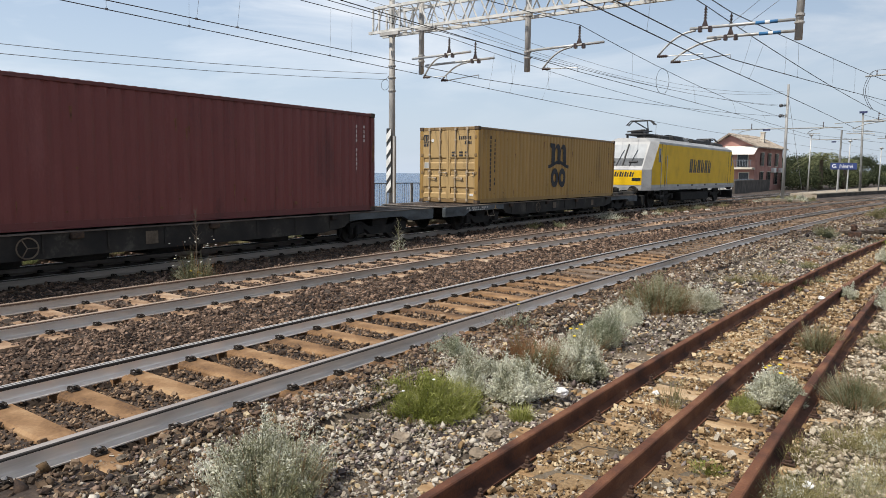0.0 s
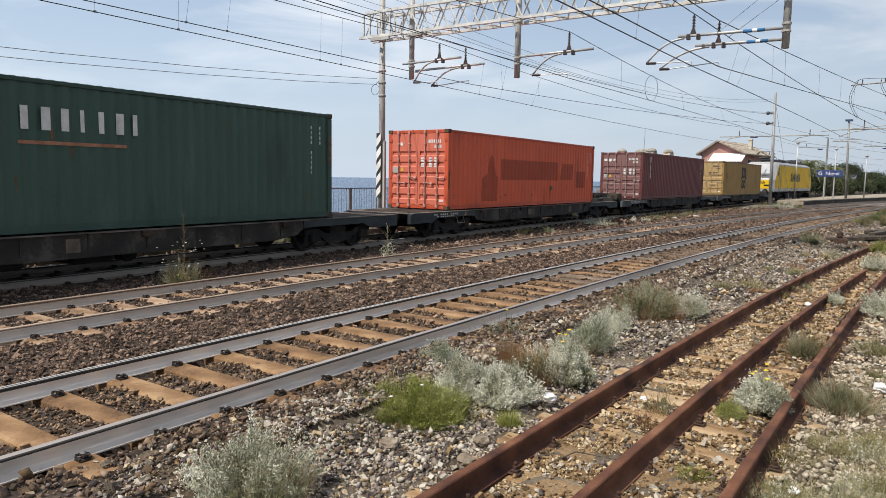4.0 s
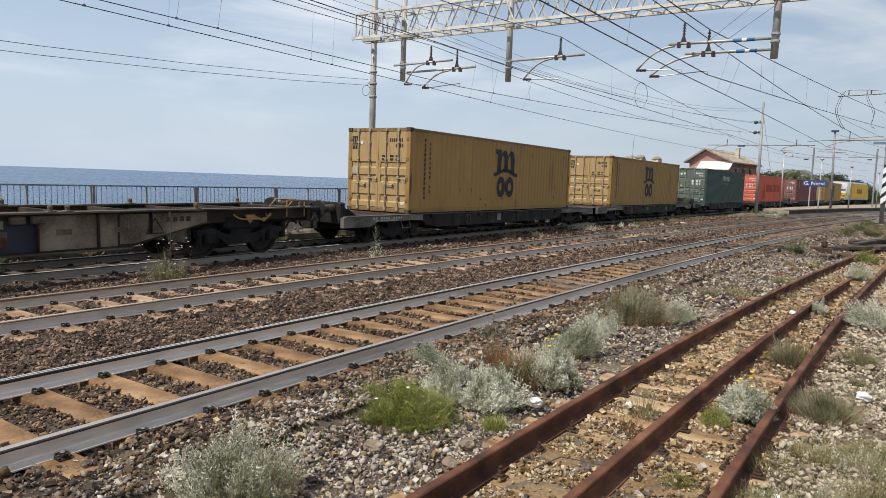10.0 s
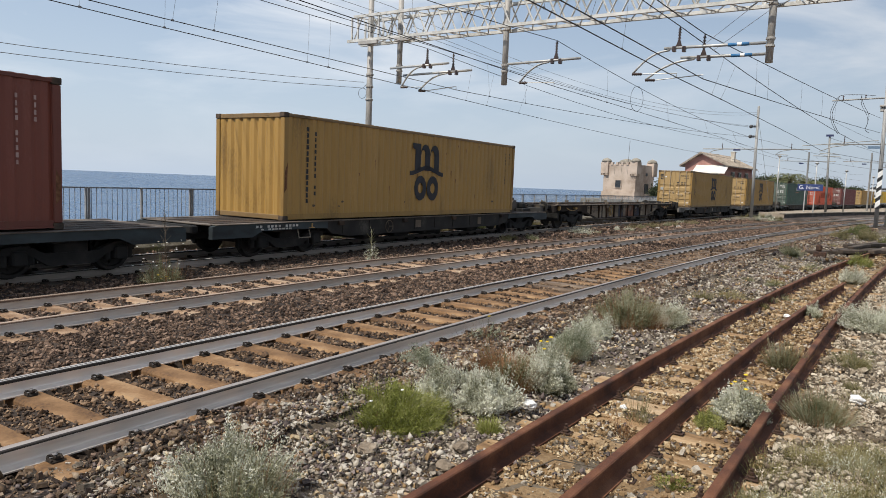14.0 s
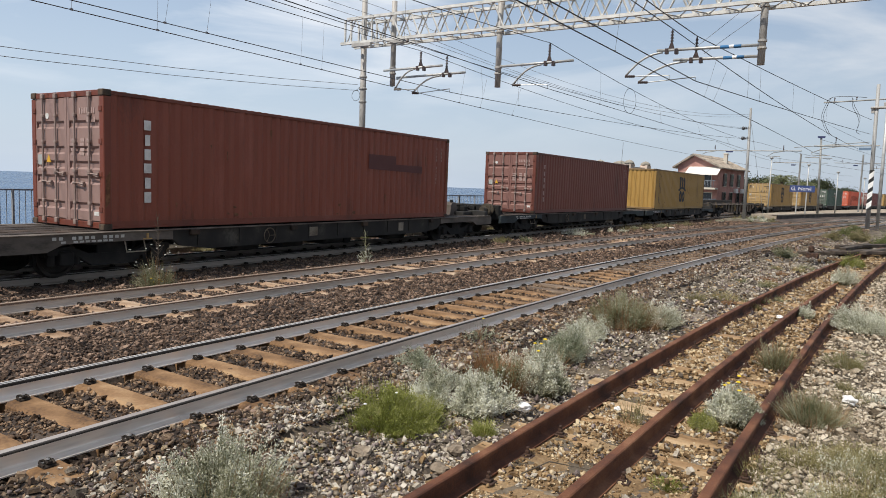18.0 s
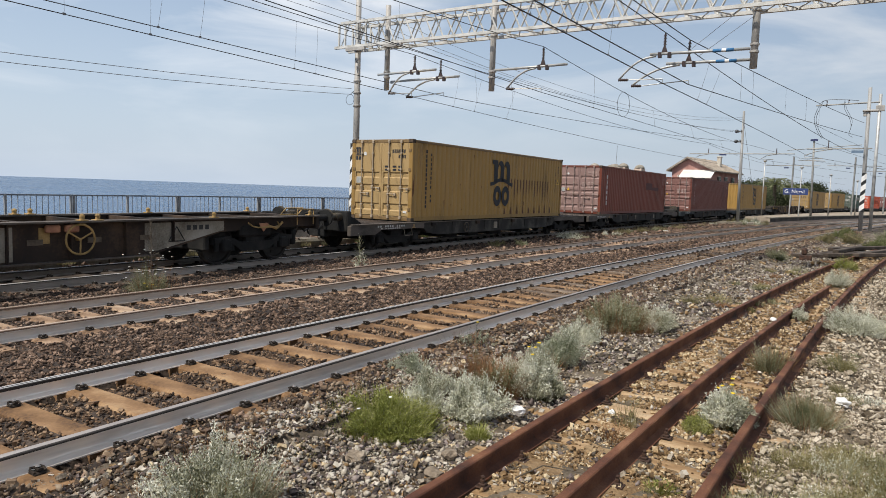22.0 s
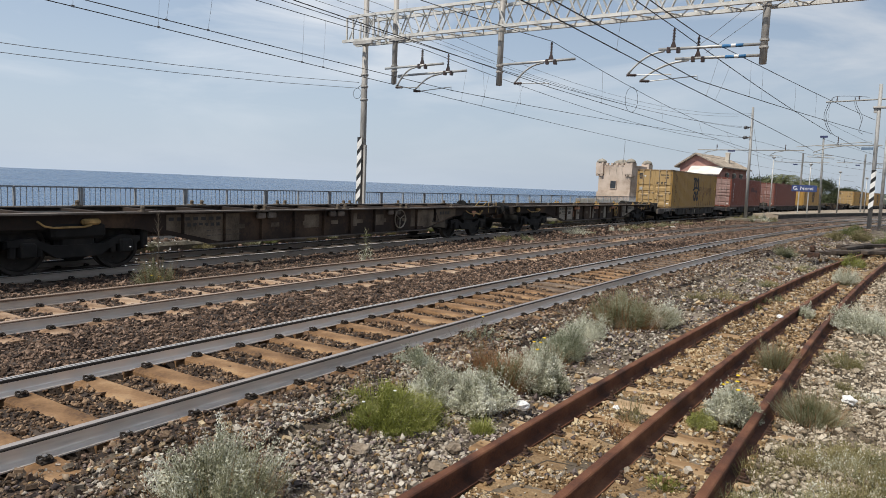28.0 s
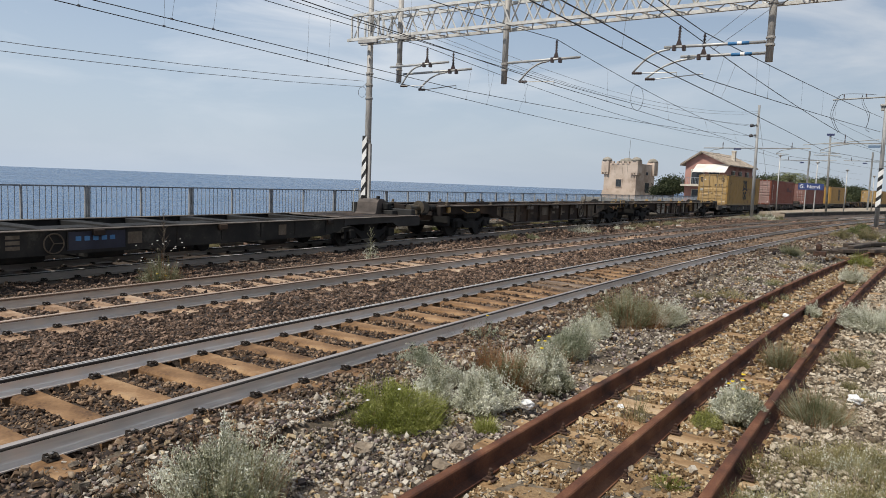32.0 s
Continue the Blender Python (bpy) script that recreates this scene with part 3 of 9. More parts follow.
def lay_track(name, line, gauge, z0, rail_mat, sleeper_mat, y0, near, far, label, top=M_RUNNING, head=M_HEAD, near_mat=None, near_top=None):
    """Rails, sleepers one by one up to `near` and joined from there to `far`, with their fastenings."""
    t = thing(name, label, "railway track", kind="structure")
    for side in (-1, 1):
        def line_of(y, s=side):
            return line(y)[0] + s * gauge / 2, z0 - 0.15
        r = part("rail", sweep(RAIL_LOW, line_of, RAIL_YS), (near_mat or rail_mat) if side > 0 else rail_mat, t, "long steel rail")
        part("rail_head", sweep(HEAD if side > 0 else HEAD_FAR, line_of, RAIL_YS), head, r, "dark rail head with its shadow line painted on")
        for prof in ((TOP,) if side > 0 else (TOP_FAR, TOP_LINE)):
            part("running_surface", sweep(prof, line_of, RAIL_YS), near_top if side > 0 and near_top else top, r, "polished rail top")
    me, dusty, cm = SLEEPER.mesh("sleeper", sleeper_mat), SLEEPER.mesh("sleeper", M_DUSTYSLEEPER), clip_mesh()
    rest, restc = Shape(), Shape()
    y = y0
    while y < far:
        x, h = line(y)
        m = pose(x, y, z0 - 0.143 + random.uniform(-0.008, 0.006), 0, 0, -math.degrees(h) + random.uniform(-0.5, 0.5))
        spots = [(sg * gauge / 2 + d) for sg in (-1, 1) for d in (-0.125, 0.125)]
        if y < near:
            so = part("sleeper", dusty if random.uniform(9, 24) < y and sleeper_mat is M_SLEEPER else me, None, t, at=m)
            for u in spots:
                part("fastening", cm, None, so, at=pose(u, 0, 0, 0, 0, 180 if (u > 0) == (abs(u) < gauge / 2) else 0))
        else:
            rest.add([m @ Vector(v) for v in SLEEPER.v], SLEEPER.f)
            if y < 75:
                for u in spots:
                    restc.add([m @ Vector((u + a, b, c)) for a in (-0.045, 0.045) for b in (-0.045, 0.045) for c in (0, 0.06)], [(0, 2, 3, 1), (4, 5, 7, 6), (0, 1, 5, 4), (2, 6, 7, 3), (0, 4, 6, 2), (1, 3, 7, 5)])
        y += 0.6
    tagged(new("far_sleepers", rest.mesh("far_sleepers", M_DUSTYSLEEPER)), kind="stuff").parent = t
    tagged(new("far_fastenings", restc.mesh("far_fastenings", M_CLIP)), kind="stuff").parent = t
    return t


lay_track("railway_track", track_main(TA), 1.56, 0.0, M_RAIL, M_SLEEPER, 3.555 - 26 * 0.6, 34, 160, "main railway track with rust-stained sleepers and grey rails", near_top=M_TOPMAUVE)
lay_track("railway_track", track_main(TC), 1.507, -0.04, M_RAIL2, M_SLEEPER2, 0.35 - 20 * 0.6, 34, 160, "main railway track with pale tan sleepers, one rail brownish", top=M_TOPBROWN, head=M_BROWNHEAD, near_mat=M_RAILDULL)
lay_track("railway_track", track_sea, 1.507, ZE, M_RAILSHADE, M_DARKSLEEPER, 0.2 - 20 * 0.6, 26, 200, "outer railway track under the freight train")


# the disused siding: three rusty rails of a turnout on old sleepers
def siding(a, b, c, d=0.0):
    return lambda y: (a + b * y + c * y * y + d * y ** 3, -0.272)


SIDE_G = siding(-2.42, 0.009, 0.00195)
SIDE_H = siding(-1.66, 0.0115, 0.0021)
SIDE_I = siding(-0.88, 0.003, 0.00155)
side = thing("siding_track", "disused siding with three rusty rails on old sleepers", "railway track", kind="structure")
for fn, y0, y1 in ((SIDE_G, -12, 40), (SIDE_H, -12, 18.4), (SIDE_I, -12, 40)):
    ys = [y0 + (y1 - y0) * i / 60 for i in range(61)]
    part("rail", sweep(RAIL, fn, ys), M_RUST, side, "dark rusty rail")
old = sleeper_shape(2.2, 0.25, 0.14)
oldm = old.mesh("sleeper", M_OLDWOOD)
SPIKE = Shape()
SPIKE.box(-0.05, 0.045, -0.045, 0.045, 0, 0.012, 0.003)
SPIKE.box(-0.03, 0.025, -0.026, 0.026, 0.010, 0.032, 0.006)
SPIKE.lathe([(0.012, 0.0), (0.020, 0.03), (0.020, 0.048), (0.011, 0.05), (0.011, 0.066), (0.016, 0.068), (0.012, 0.078)], (0, 0, 0.006), 8)
spm = SPIKE.mesh("fastening", M_RUSTDARK)
y = -2.0 - 12 * 0.62
while y < 26:
    x0, x1 = SIDE_G(y)[0], SIDE_I(y)[0]
    xm = (x0 + x1) / 2
    so = part("sleeper", oldm, None, side, at=pose(xm, y, -0.275 + random.uniform(-0.012, 0.002), random.uniform(-1, 1), 0, -2 * y * 0.12 + random.uniform(-2, 2)))
    rails = [x0, x1] + ([SIDE_H(y)[0]] if y < 18 else [])
    for xr in rails:
        for d in (-0.11, 0.11):
            part("fastening", spm, None, so, at=pose(xr - xm + d, 0, 0.012, 0, 0, 0 if d < 0 else 180))
    y += 0.62

# a sheet of ochre dust between the siding rails
vs, fs = [], []
ds = [-10 + 0.25 * i for i in range(162)]
for i, y in enumerate(ds):
    a, b = SIDE_G(y)[0], SIDE_I(y)[0]
    for j in range(7):
        x = a + (b - a) * j / 6
        vs.append((x, y, float(ground_z(np.array([x]), np.array([y]))[0] + lumps(np.array([x]), np.array([y]))[0]) + 0.018))
fs = [(i * 7 + j, i * 7 + j + 1, i * 7 + j + 8, i * 7 + j + 7) for i in range(len(ds) - 1) for j in range(6)]
part("ochre_bed", Shape().add(vs, fs), M_OCHRE, side, "ochre rusty grit between the rails", smooth=True)

# ---- stones ----
OCTA_V = np.array([(1, 0, 0), (0, 1, 0), (-1, 0, 0), (0, -1, 0), (0, 0, 1), (0, 0, -1)]) * 1.05
OCTA_F = np.array([(0, 1, 4), (1, 2, 4), (2, 3, 4), (3, 0, 4), (1, 0, 5), (2, 1, 5), (3, 2, 5), (0, 3, 5)])
CUBE_V = np.array([(x, y, z) for z in (-1, 1) for y in (-1, 1) for x in (-1, 1)]) * 0.66
CUBE_F = np.array([(0, 2, 3), (0, 3, 1), (4, 5, 7), (4, 7, 6), (0, 1, 5), (0, 5, 4), (2, 6, 7), (2, 7, 3), (0, 4, 6), (0, 6, 2), (1, 3, 7), (1, 7, 5)])


def turned(v, n):
    """Bodies v (n, k, 3), each turned at random."""
    q = rng.normal(size=(n, 4))
    q /= np.linalg.norm(q, axis=1)[:, None]
    w, a, b, c = q.T
    R = np.stack([1 - 2 * (b * b + c * c), 2 * (a * b - w * c), 2 * (a * c + w * b), 2 * (a * b + w * c), 1 - 2 * (a * a + c * c), 2 * (b * c - w * a), 2 * (a * c - w * b), 2 * (b * c + w * a), 1 - 2 * (a * a + b * b)], -1).reshape(n, 3, 3)
    return np.einsum("nij,nkj->nki", R, v)


def stones(name, pts, sizes, material, label):
    """Many broken, angular stones as one body of stuff: rough blocks and rounder lumps."""
    V, F, base = [], [], 0
    cut = int(len(pts) * 0.5)
    order = rng.permutation(len(pts))
    pts, sizes = pts[order], sizes[order]
    for shape_v, shape_f, sl, j in ((CUBE_V, CUBE_F, slice(0, cut), 0.30), (OCTA_V, OCTA_F, slice(cut, None), 0.22)):
        p, sz = pts[sl], sizes[sl]
        n, k = len(p), len(shape_v)
        v = shape_v[None] + rng.uniform(-j, j, (n, k, 3)) * np.abs(shape_v[None]).max()
        v = turned(v * rng.uniform((0.75, 0.6, 0.38), (1.35, 1.05, 0.75), (n, 3))[:, None, :], n) * sz[:, None, None]
        v[:, :, 2] *= 0.85
        V.append((v + p[:, None, :]).reshape(-1, 3))
        F.append((shape_f[None] + (np.arange(n) * k)[:, None, None]).reshape(-1, 3) + base)
        base += n * k
    me = big_mesh(name, np.concatenate(V), np.concatenate(F), material)
    soft = np.arange(len(me.polygons)) >= cut * len(CUBE_F)
    me.polygons.foreach_set("use_smooth", soft)
    return tagged(new(name, me), label, "gravel", kind="stuff")


def scatter(x0, x1, y0, y1, density):
    n = int((x1 - x0) * (y1 - y0) * density)
    return rng.uniform(x0, x1, n), rng.uniform(y0, y1, n)


def clear_of_rails(X, Y):
    """True where a stone does not lie in a rail."""
    ok = np.ones(len(X), bool)
    for x0, g in ((TA, 1.56), (TC, 1.507)):
        for s in (-1, 1):
            d = X - (x0 + bend_main(Y) + s * g / 2)
            ok &= (abs(d) > 0.085) & ((abs(d - 0.035) > 0.115) | (rng.uniform(size=len(X)) < 0.12))
    for s in (-1, 1):
        ok &= abs(X - (TE + bend_sea(Y) + s * 0.7535)) > 0.085
    for a, b, c in ((-2.42, 0.009, 0.00195), (-1.66, 0.0115, 0.0021), (-0.88, 0.003, 0.00155)):
        ok &= abs(X - (a + b * Y + c * Y * Y)) > 0.085
    return ok


def in_sleeper(X, Y, x0, y0, near=1.26):
    ph = np.abs((Y - y0 + 0.3) % 0.6 - 0.3)
    return (X - (x0 + bend_main(Y)) < near) & (X - (x0 + bend_main(Y)) > -1.26) & (ph < 0.115)


XS, YS, SZ = [], [], []
for x0, x1, y0, y1, d, s in ((-9.2, -2.6, 1.8, 6, 1050, 0.0190), (-12.5, -3.2, -10, 1.8, 110, 0.038), (-9.6, -3.0, 6, 14, 620, 0.0222), (-13.0, -9.2, 3.5, 16, 430, 0.0210), (-9.0, -3.2, 14, 26, 260, 0.030), (-12.5, -9, 16, 28, 150, 0.036), (-8.5, -2.0, 26, 45, 150, 0.038), (-13.5, -8.5, 28, 62, 55, 0.05), (-8.5, -0.5, 45, 64, 45, 0.05)):
    X, Y = scatter(x0, x1, y0, y1, d)
    keep = ((X > -2.6 * Y - 1) | (Y < 1)) & clear_of_rails(X, Y) & (X < siding_edge(Y) + rng.normal(0.3, 0.3, len(X)))
    a = in_sleeper(X, Y, TA, 3.555, 0.80)
    c = in_sleeper(X, Y, TC, 0.35, 0.86) | (in_sleeper(X, Y, TC, 0.35, 1.1) & (np.sin(np.floor(Y / 0.6) * 12.9) > 0.2))
    keep &= ~((a | c) & (rng.uniform(size=len(X)) > 0.03 + np.where(c, 0.22, 0.0) + np.where(X > -7.5, 0.016, 0.006) * np.maximum(Y - 8, 0)))
    XS.append(X[keep]), YS.append(Y[keep]), SZ.append(np.clip(rng.lognormal(-0.13, 0.44, keep.sum()), 0.35, 2.3) * s)
X, Y, Z = np.concatenate(XS), np.concatenate(YS), np.concatenate(SZ)
P3 = np.stack([X, Y, ground_z(X, Y) + lumps(X, Y) + Z * rng.uniform(-0.2, 0.8, len(Z))], 1)
D = X - TA - bend_main(Y)
rusty = (np.abs(D) < 0.8) | ((np.abs(D + 1.0) < 0.5) & (rng.uniform(size=len(X)) < 0.5))
tan = (D > 0.8) & (D < 1.9 + rng.normal(0, 0.3, len(X))) & (rng.uniform(size=len(X)) < 0.75)
brown = ~(rusty | tan)
stones("ballast", P3[brown], Z[brown], M_BALLAST, "loose dark brown crushed ballast stones between the tracks")
stones("ballast", P3[rusty], Z[rusty] * 0.95, M_RUSTBALLAST, "rust-stained brown ballast stones inside the near track")
stones("ballast", P3[tan], Z[tan], M_TANBALLAST, "tan ballast stones along the near rail")
XS, YS, SZ = [], [], []
for x0, x1, y0, y1, d, s in ((-4.3, -2.3, 2.3, 7, 2300, 0.0135), (-0.9, 0.5, 3.6, 8, 1300, 0.0135), (-4.6, 0.6, 2.0, 6, 1200, 0.0175), (-2.4, -0.6, 3.0, 6, 1250, 0.0158), (-2.3, -0.3, 6, 14, 750, 0.0178), (-4.6, 1.0, -10, 2.0, 170, 0.032), (0.9, 6.0, -8, 14, 90, 0.034), (-4.5, 0.9, 6, 12, 620, 0.0210), (-4.3, 1.6, 12, 24, 300, 0.026), (-4.0, 4.5, 24, 45, 110, 0.032)):
    X, Y = scatter(x0, x1, y0, y1, d)
    keep = ((X > -2.6 * Y - 1) | (Y < 1.6)) & clear_of_rails(X, Y) & (X > siding_edge(Y) + rng.normal(0.1, 0.3, len(X)))
    ph = np.abs((Y + 2.0 + 0.31) % 0.62 - 0.31)
    keep &= ~((X > -2.75) & (X < -0.55 + 0.0015 * Y * Y) & (ph < 0.12) & (rng.uniform(size=len(X)) > 0.10 + 0.09 * np.maximum(Y - 4.5, 0)))
    XS.append(X[keep]), YS.append(Y[keep]), SZ.append(np.clip(rng.lognormal(-0.15, 0.46, keep.sum()), 0.35, 2.4) * s)
X, Y, Z = np.concatenate(XS), np.concatenate(YS), np.concatenate(SZ)
P3 = np.stack([X, Y, ground_z(X, Y) + lumps(X, Y) + 0.015 + Z * rng.uniform(-0.2, 1.0, len(Z))], 1)
inner = (X > -2.42 + 0.009 * Y + 0.00195 * Y * Y - 0.1) & (X < -0.75 + 0.003 * Y + 0.00155 * Y * Y) & (rng.uniform(size=len(X)) < 0.8)
beyond = ~inner & (X > -0.85 + 0.003 * Y + 0.00155 * Y * Y)
outer = ~inner & ~beyond
pick = rng.uniform(size=len(X))
for lo, hi, m_, lab in ((0.0, 0.60, M_GRAVEL, "loose grey gravel stones between the ballast and the siding"), (0.60, 0.74, M_TANGRAVEL, "tan gravel stones mixed into the grey ones"), (0.74, 1.0, M_DARKGRAVEL, "dark purplish gravel stones mixed into the grey ones")):
    q = outer & (pick >= lo) & (pick < hi)
    stones("gravel", P3[q], Z[q], m_, lab)
stones("gravel", P3[beyond], Z[beyond], M_CREAMGRAVEL, "loose cream gravel stones beyond the rusty siding")
stones("gravel", P3[inner], Z[inner] * 0.85, M_TANGRAVEL, "rust-tinted tan gravel between the siding rails")

# low tan kerb on the sea side of the outer track, in lengths
kerb = thing("concrete_kerb", "low weathered tan concrete kerb beside the outer track", "kerb", kind="structure")
for i in range(28):
    y = -8 + i * 2.5
    x = track_sea(y)[0] - 2.05
    part("kerb_stone", Shape().prism([(-0.5, -0.4), (0.12, -0.4), (0.12, 0.02), (0.05, 0.10), (-0.5, 0.10)], 0.01, 2.47, "y"), M_KERBDIRT, kerb, at=pose(x, y, random.uniform(-0.05, 0.01), 0, 0, -math.degrees(track_sea(y + 1.2)[1])))

# ---- freight train: containers ----
YELLOW, DARKRED, ORANGE, GREEN, BRICK, OXIDE = (0.362, 0.212, 0.053), (0.150, 0.032, 0.028), (0.62, 0.094, 0.030), (0.030, 0.074, 0.053), (0.168, 0.044, 0.027), (0.198, 0.045, 0.022)
CL, CW, CH = 12.192, 1.219, 2.591
M_CASTING = mat("dark_rusty_casting", [(0.02, 0.014, 0.01), (0.05, 0.035, 0.024), (0.10, 0.065, 0.04)], 6, 40, 0.8, bump=0.2)
M_MARKDARK = mat("dark_navy_marking", [(0.010, 0.012, 0.018), (0.02, 0.022, 0.03)], 6, 40, 0.7)
M_MARKWHITE = mat("worn_white_marking", [(0.45, 0.44, 0.42), (0.62, 0.61, 0.59), (0.7, 0.69, 0.67)], 4, 50, 0.7)
M_MARKPINK = mat("faded_white_marking", [(0.28, 0.17, 0.15), (0.45, 0.34, 0.31)], 4, 50, 0.7)
M_MARKYELLOW = mat("warning_yellow", [(0.55, 0.30, 0.02), (0.68, 0.40, 0.04)], 4, 50, 0.6)
M_RUSTRUN = mat("rust_run", [(0.07, 0.028, 0.014), (0.14, 0.06, 0.028), (0.20, 0.10, 0.05)], 9, 60, 0.9)
M_SCUFF = mat("dark_scuff", [(0.05, 0.04, 0.03), (0.13, 0.10, 0.07)], 9, 60, 0.9)
M_PLACARD = mat("grey_plate", [(0.35, 0.35, 0.33), (0.48, 0.48, 0.46)], 4, 40, 0.5, 0.2)


def corrugated(a0, a1, z0, z1, base, depth, axis, sign):
    """A wall of upright corrugations between a0 and a1; base: its outer plane; sign: which way is out."""
    s = Shape()
    prof, a = [], a0
    while a < a1 - 0.14:
        for da, d in ((0.0, 0), (0.11, 0), (0.178, 1), (0.21, 1)):
            if a + da < a1:
                prof.append((a + da, base - sign * depth * d))
        a += 0.278
    prof.append((a1, base))
    vs = []
    for p, d in prof:
        for z in (z0, z1):
            vs.append((d, p, z) if axis == "y" else (p, d, z))
    return s.add(vs, [(2 * i, 2 * i + 2, 2 * i + 3, 2 * i + 1) for i in range(len(prof) - 1)])


def ridge_roof():
    s, prof, y = Shape(), [], 0.12
    while y < CL - 0.12:
        prof += [(y, CH - 0.028), (y + 0.09, CH - 0.028), (y + 0.11, CH - 0.008), (y + 0.19, CH - 0.008)]
        y += 0.21
    prof.append((CL - 0.12, CH - 0.028))
    vs = [(x, q, z) for q, z in prof for x in (-CW + 0.06, CW - 0.06)]
    return s.add(vs, [(2 * i, 2 * i + 1, 2 * i + 3, 2 * i + 2) for i in range(len(prof) - 1)])


def door_panel(bands):
    """The pressed sheet of a door, with horizontal recesses; local x 0.06..1.07, z 0..2.36, outer plane at y = 0, facing -y."""
    s = Shape()
    zs = [(0.03, 0), (0.07, 0)]
    for a, b in bands:
        zs += [(a, 0), (a + 0.04, 1), (b - 0.04, 1), (b, 0)]
    zs += [(2.33, 0)]
    vs = [(x, 0.034 * d, z) for z, d in zs for x in (0.075, 1.055)]
    return s.add(vs, [(2 * i, 2 * i + 1, 2 * i + 3, 2 * i + 2) for i in range(len(zs) - 1)])


def lock_bar():
    s = Shape()
    s.tube([(0, -0.035, -0.06), (0, -0.035, 2.42)], 0.019, 8)
    for z in (-0.03, 2.36):
        s.box(-0.045, 0.045, -0.06, -0.002, z - 0.035, z + 0.06, 0.008)
    for z in (0.35, 0.95, 1.5, 2.0):
        s.box(-0.04, 0.04, -0.06, -0.002, z - 0.03, z + 0.03, 0.008)
    return s


def lock_handle():
    s = Shape()
    s.tube([(0, -0.05, 0), (0.12, -0.065, 0.01), (0.34, -0.06, -0.015)], 0.014, 6)
    s.box(0.25, 0.33, -0.06, -0.003, -0.06, 0.03, 0.008)
    s.box(-0.03, 0.05, -0.055, -0.003, -0.03, 0.03, 0.008)
    return s




def casting():
    s = Shape()
    s.box(-0.081, 0.081, -0.089, 0.089, -0.059, 0.059, 0.01)
    return s


def bars_column(parent, y0, z_top, n, h, w, step, material, skip=(), x=CW - 0.012, name="lettering"):
    """Upright lettering down the side, as plain bars."""
    s = Shape()
    for i in range(n):
        if i in skip:
            continue
        z = z_top - i * step
        wv = w * (0.42 + 0.2 * ((i * 7 + 3) % 5) / 4)
        s.box(x, x + 0.004, y0 - wv / 2, y0 + wv / 2, z - h * (0.95 if i % 3 else 0.85), z)
    part(name, s, material, parent, kind="stuff")


def arch_logo(parent, yc, zc, k, material, x=CW - 0.012, axis="x"):
    """The shipping line's mark as plain shapes: three uprights under two arches, a wavy bar, two rings."""
    s = Shape()

    def slab(pts):
        if axis == "x":
            s.prism([(yc + u * k, zc + w * k) for u, w in pts], x, x + 0.005, "x")
        else:
            s.prism([(yc + u * k, zc + w * k) for u, w in pts], x - 0.005, x, "y")

    slab([(-0.72, -0.02), (-0.40, -0.02), (-0.40, 0.86), (-0.86, 0.86), (-0.86, 0.70), (-0.72, 0.66)])
    for a in (-0.40, 0.16):
        arc = [(a + 0.28 - 0.28 * math.cos(t * math.pi / 6), 0.52 + 0.34 * math.sin(t * math.pi / 6)) for t in range(7)]
        inn = [(a + 0.14 - 0.12 * math.cos(t * math.pi / 6), 0.50 + 0.17 * math.sin(t * math.pi / 6)) for t in range(7)]
        for i in range(6):
            slab([arc[i], arc[i + 1], inn[i + 1], inn[i]])
        slab([(a + 0.26, -0.02), (a + 0.56, -0.02), (a + 0.56, 0.54), (a + 0.26, 0.54)])
    wave = [(-1.0 + 0.1 * i, 0.0 - 0.10 * math.cos(i * math.pi / 10) * (1 if abs(i - 10) < 6 else 1)) for i in range(21)]
    for (u0, w0), (u1, w1) in zip(wave, wave[1:]):
        slab([(u0, w0 - 0.09), (u1, w1 - 0.09), (u1, w1 + 0.05), (u0, w0 + 0.05)])
    for cu in (-0.37, 0.37):
        for i in range(14):
            a0, a1 = 2 * math.pi * i / 14, 2 * math.pi * (i + 1) / 14
            slab([(cu + q * 0.35 * math.cos(t), -0.60 + q * 0.42 * math.sin(t)) for q, t in ((1, a0), (1, a1), (0.42, a1), (0.42, a0))])
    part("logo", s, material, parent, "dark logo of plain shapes")


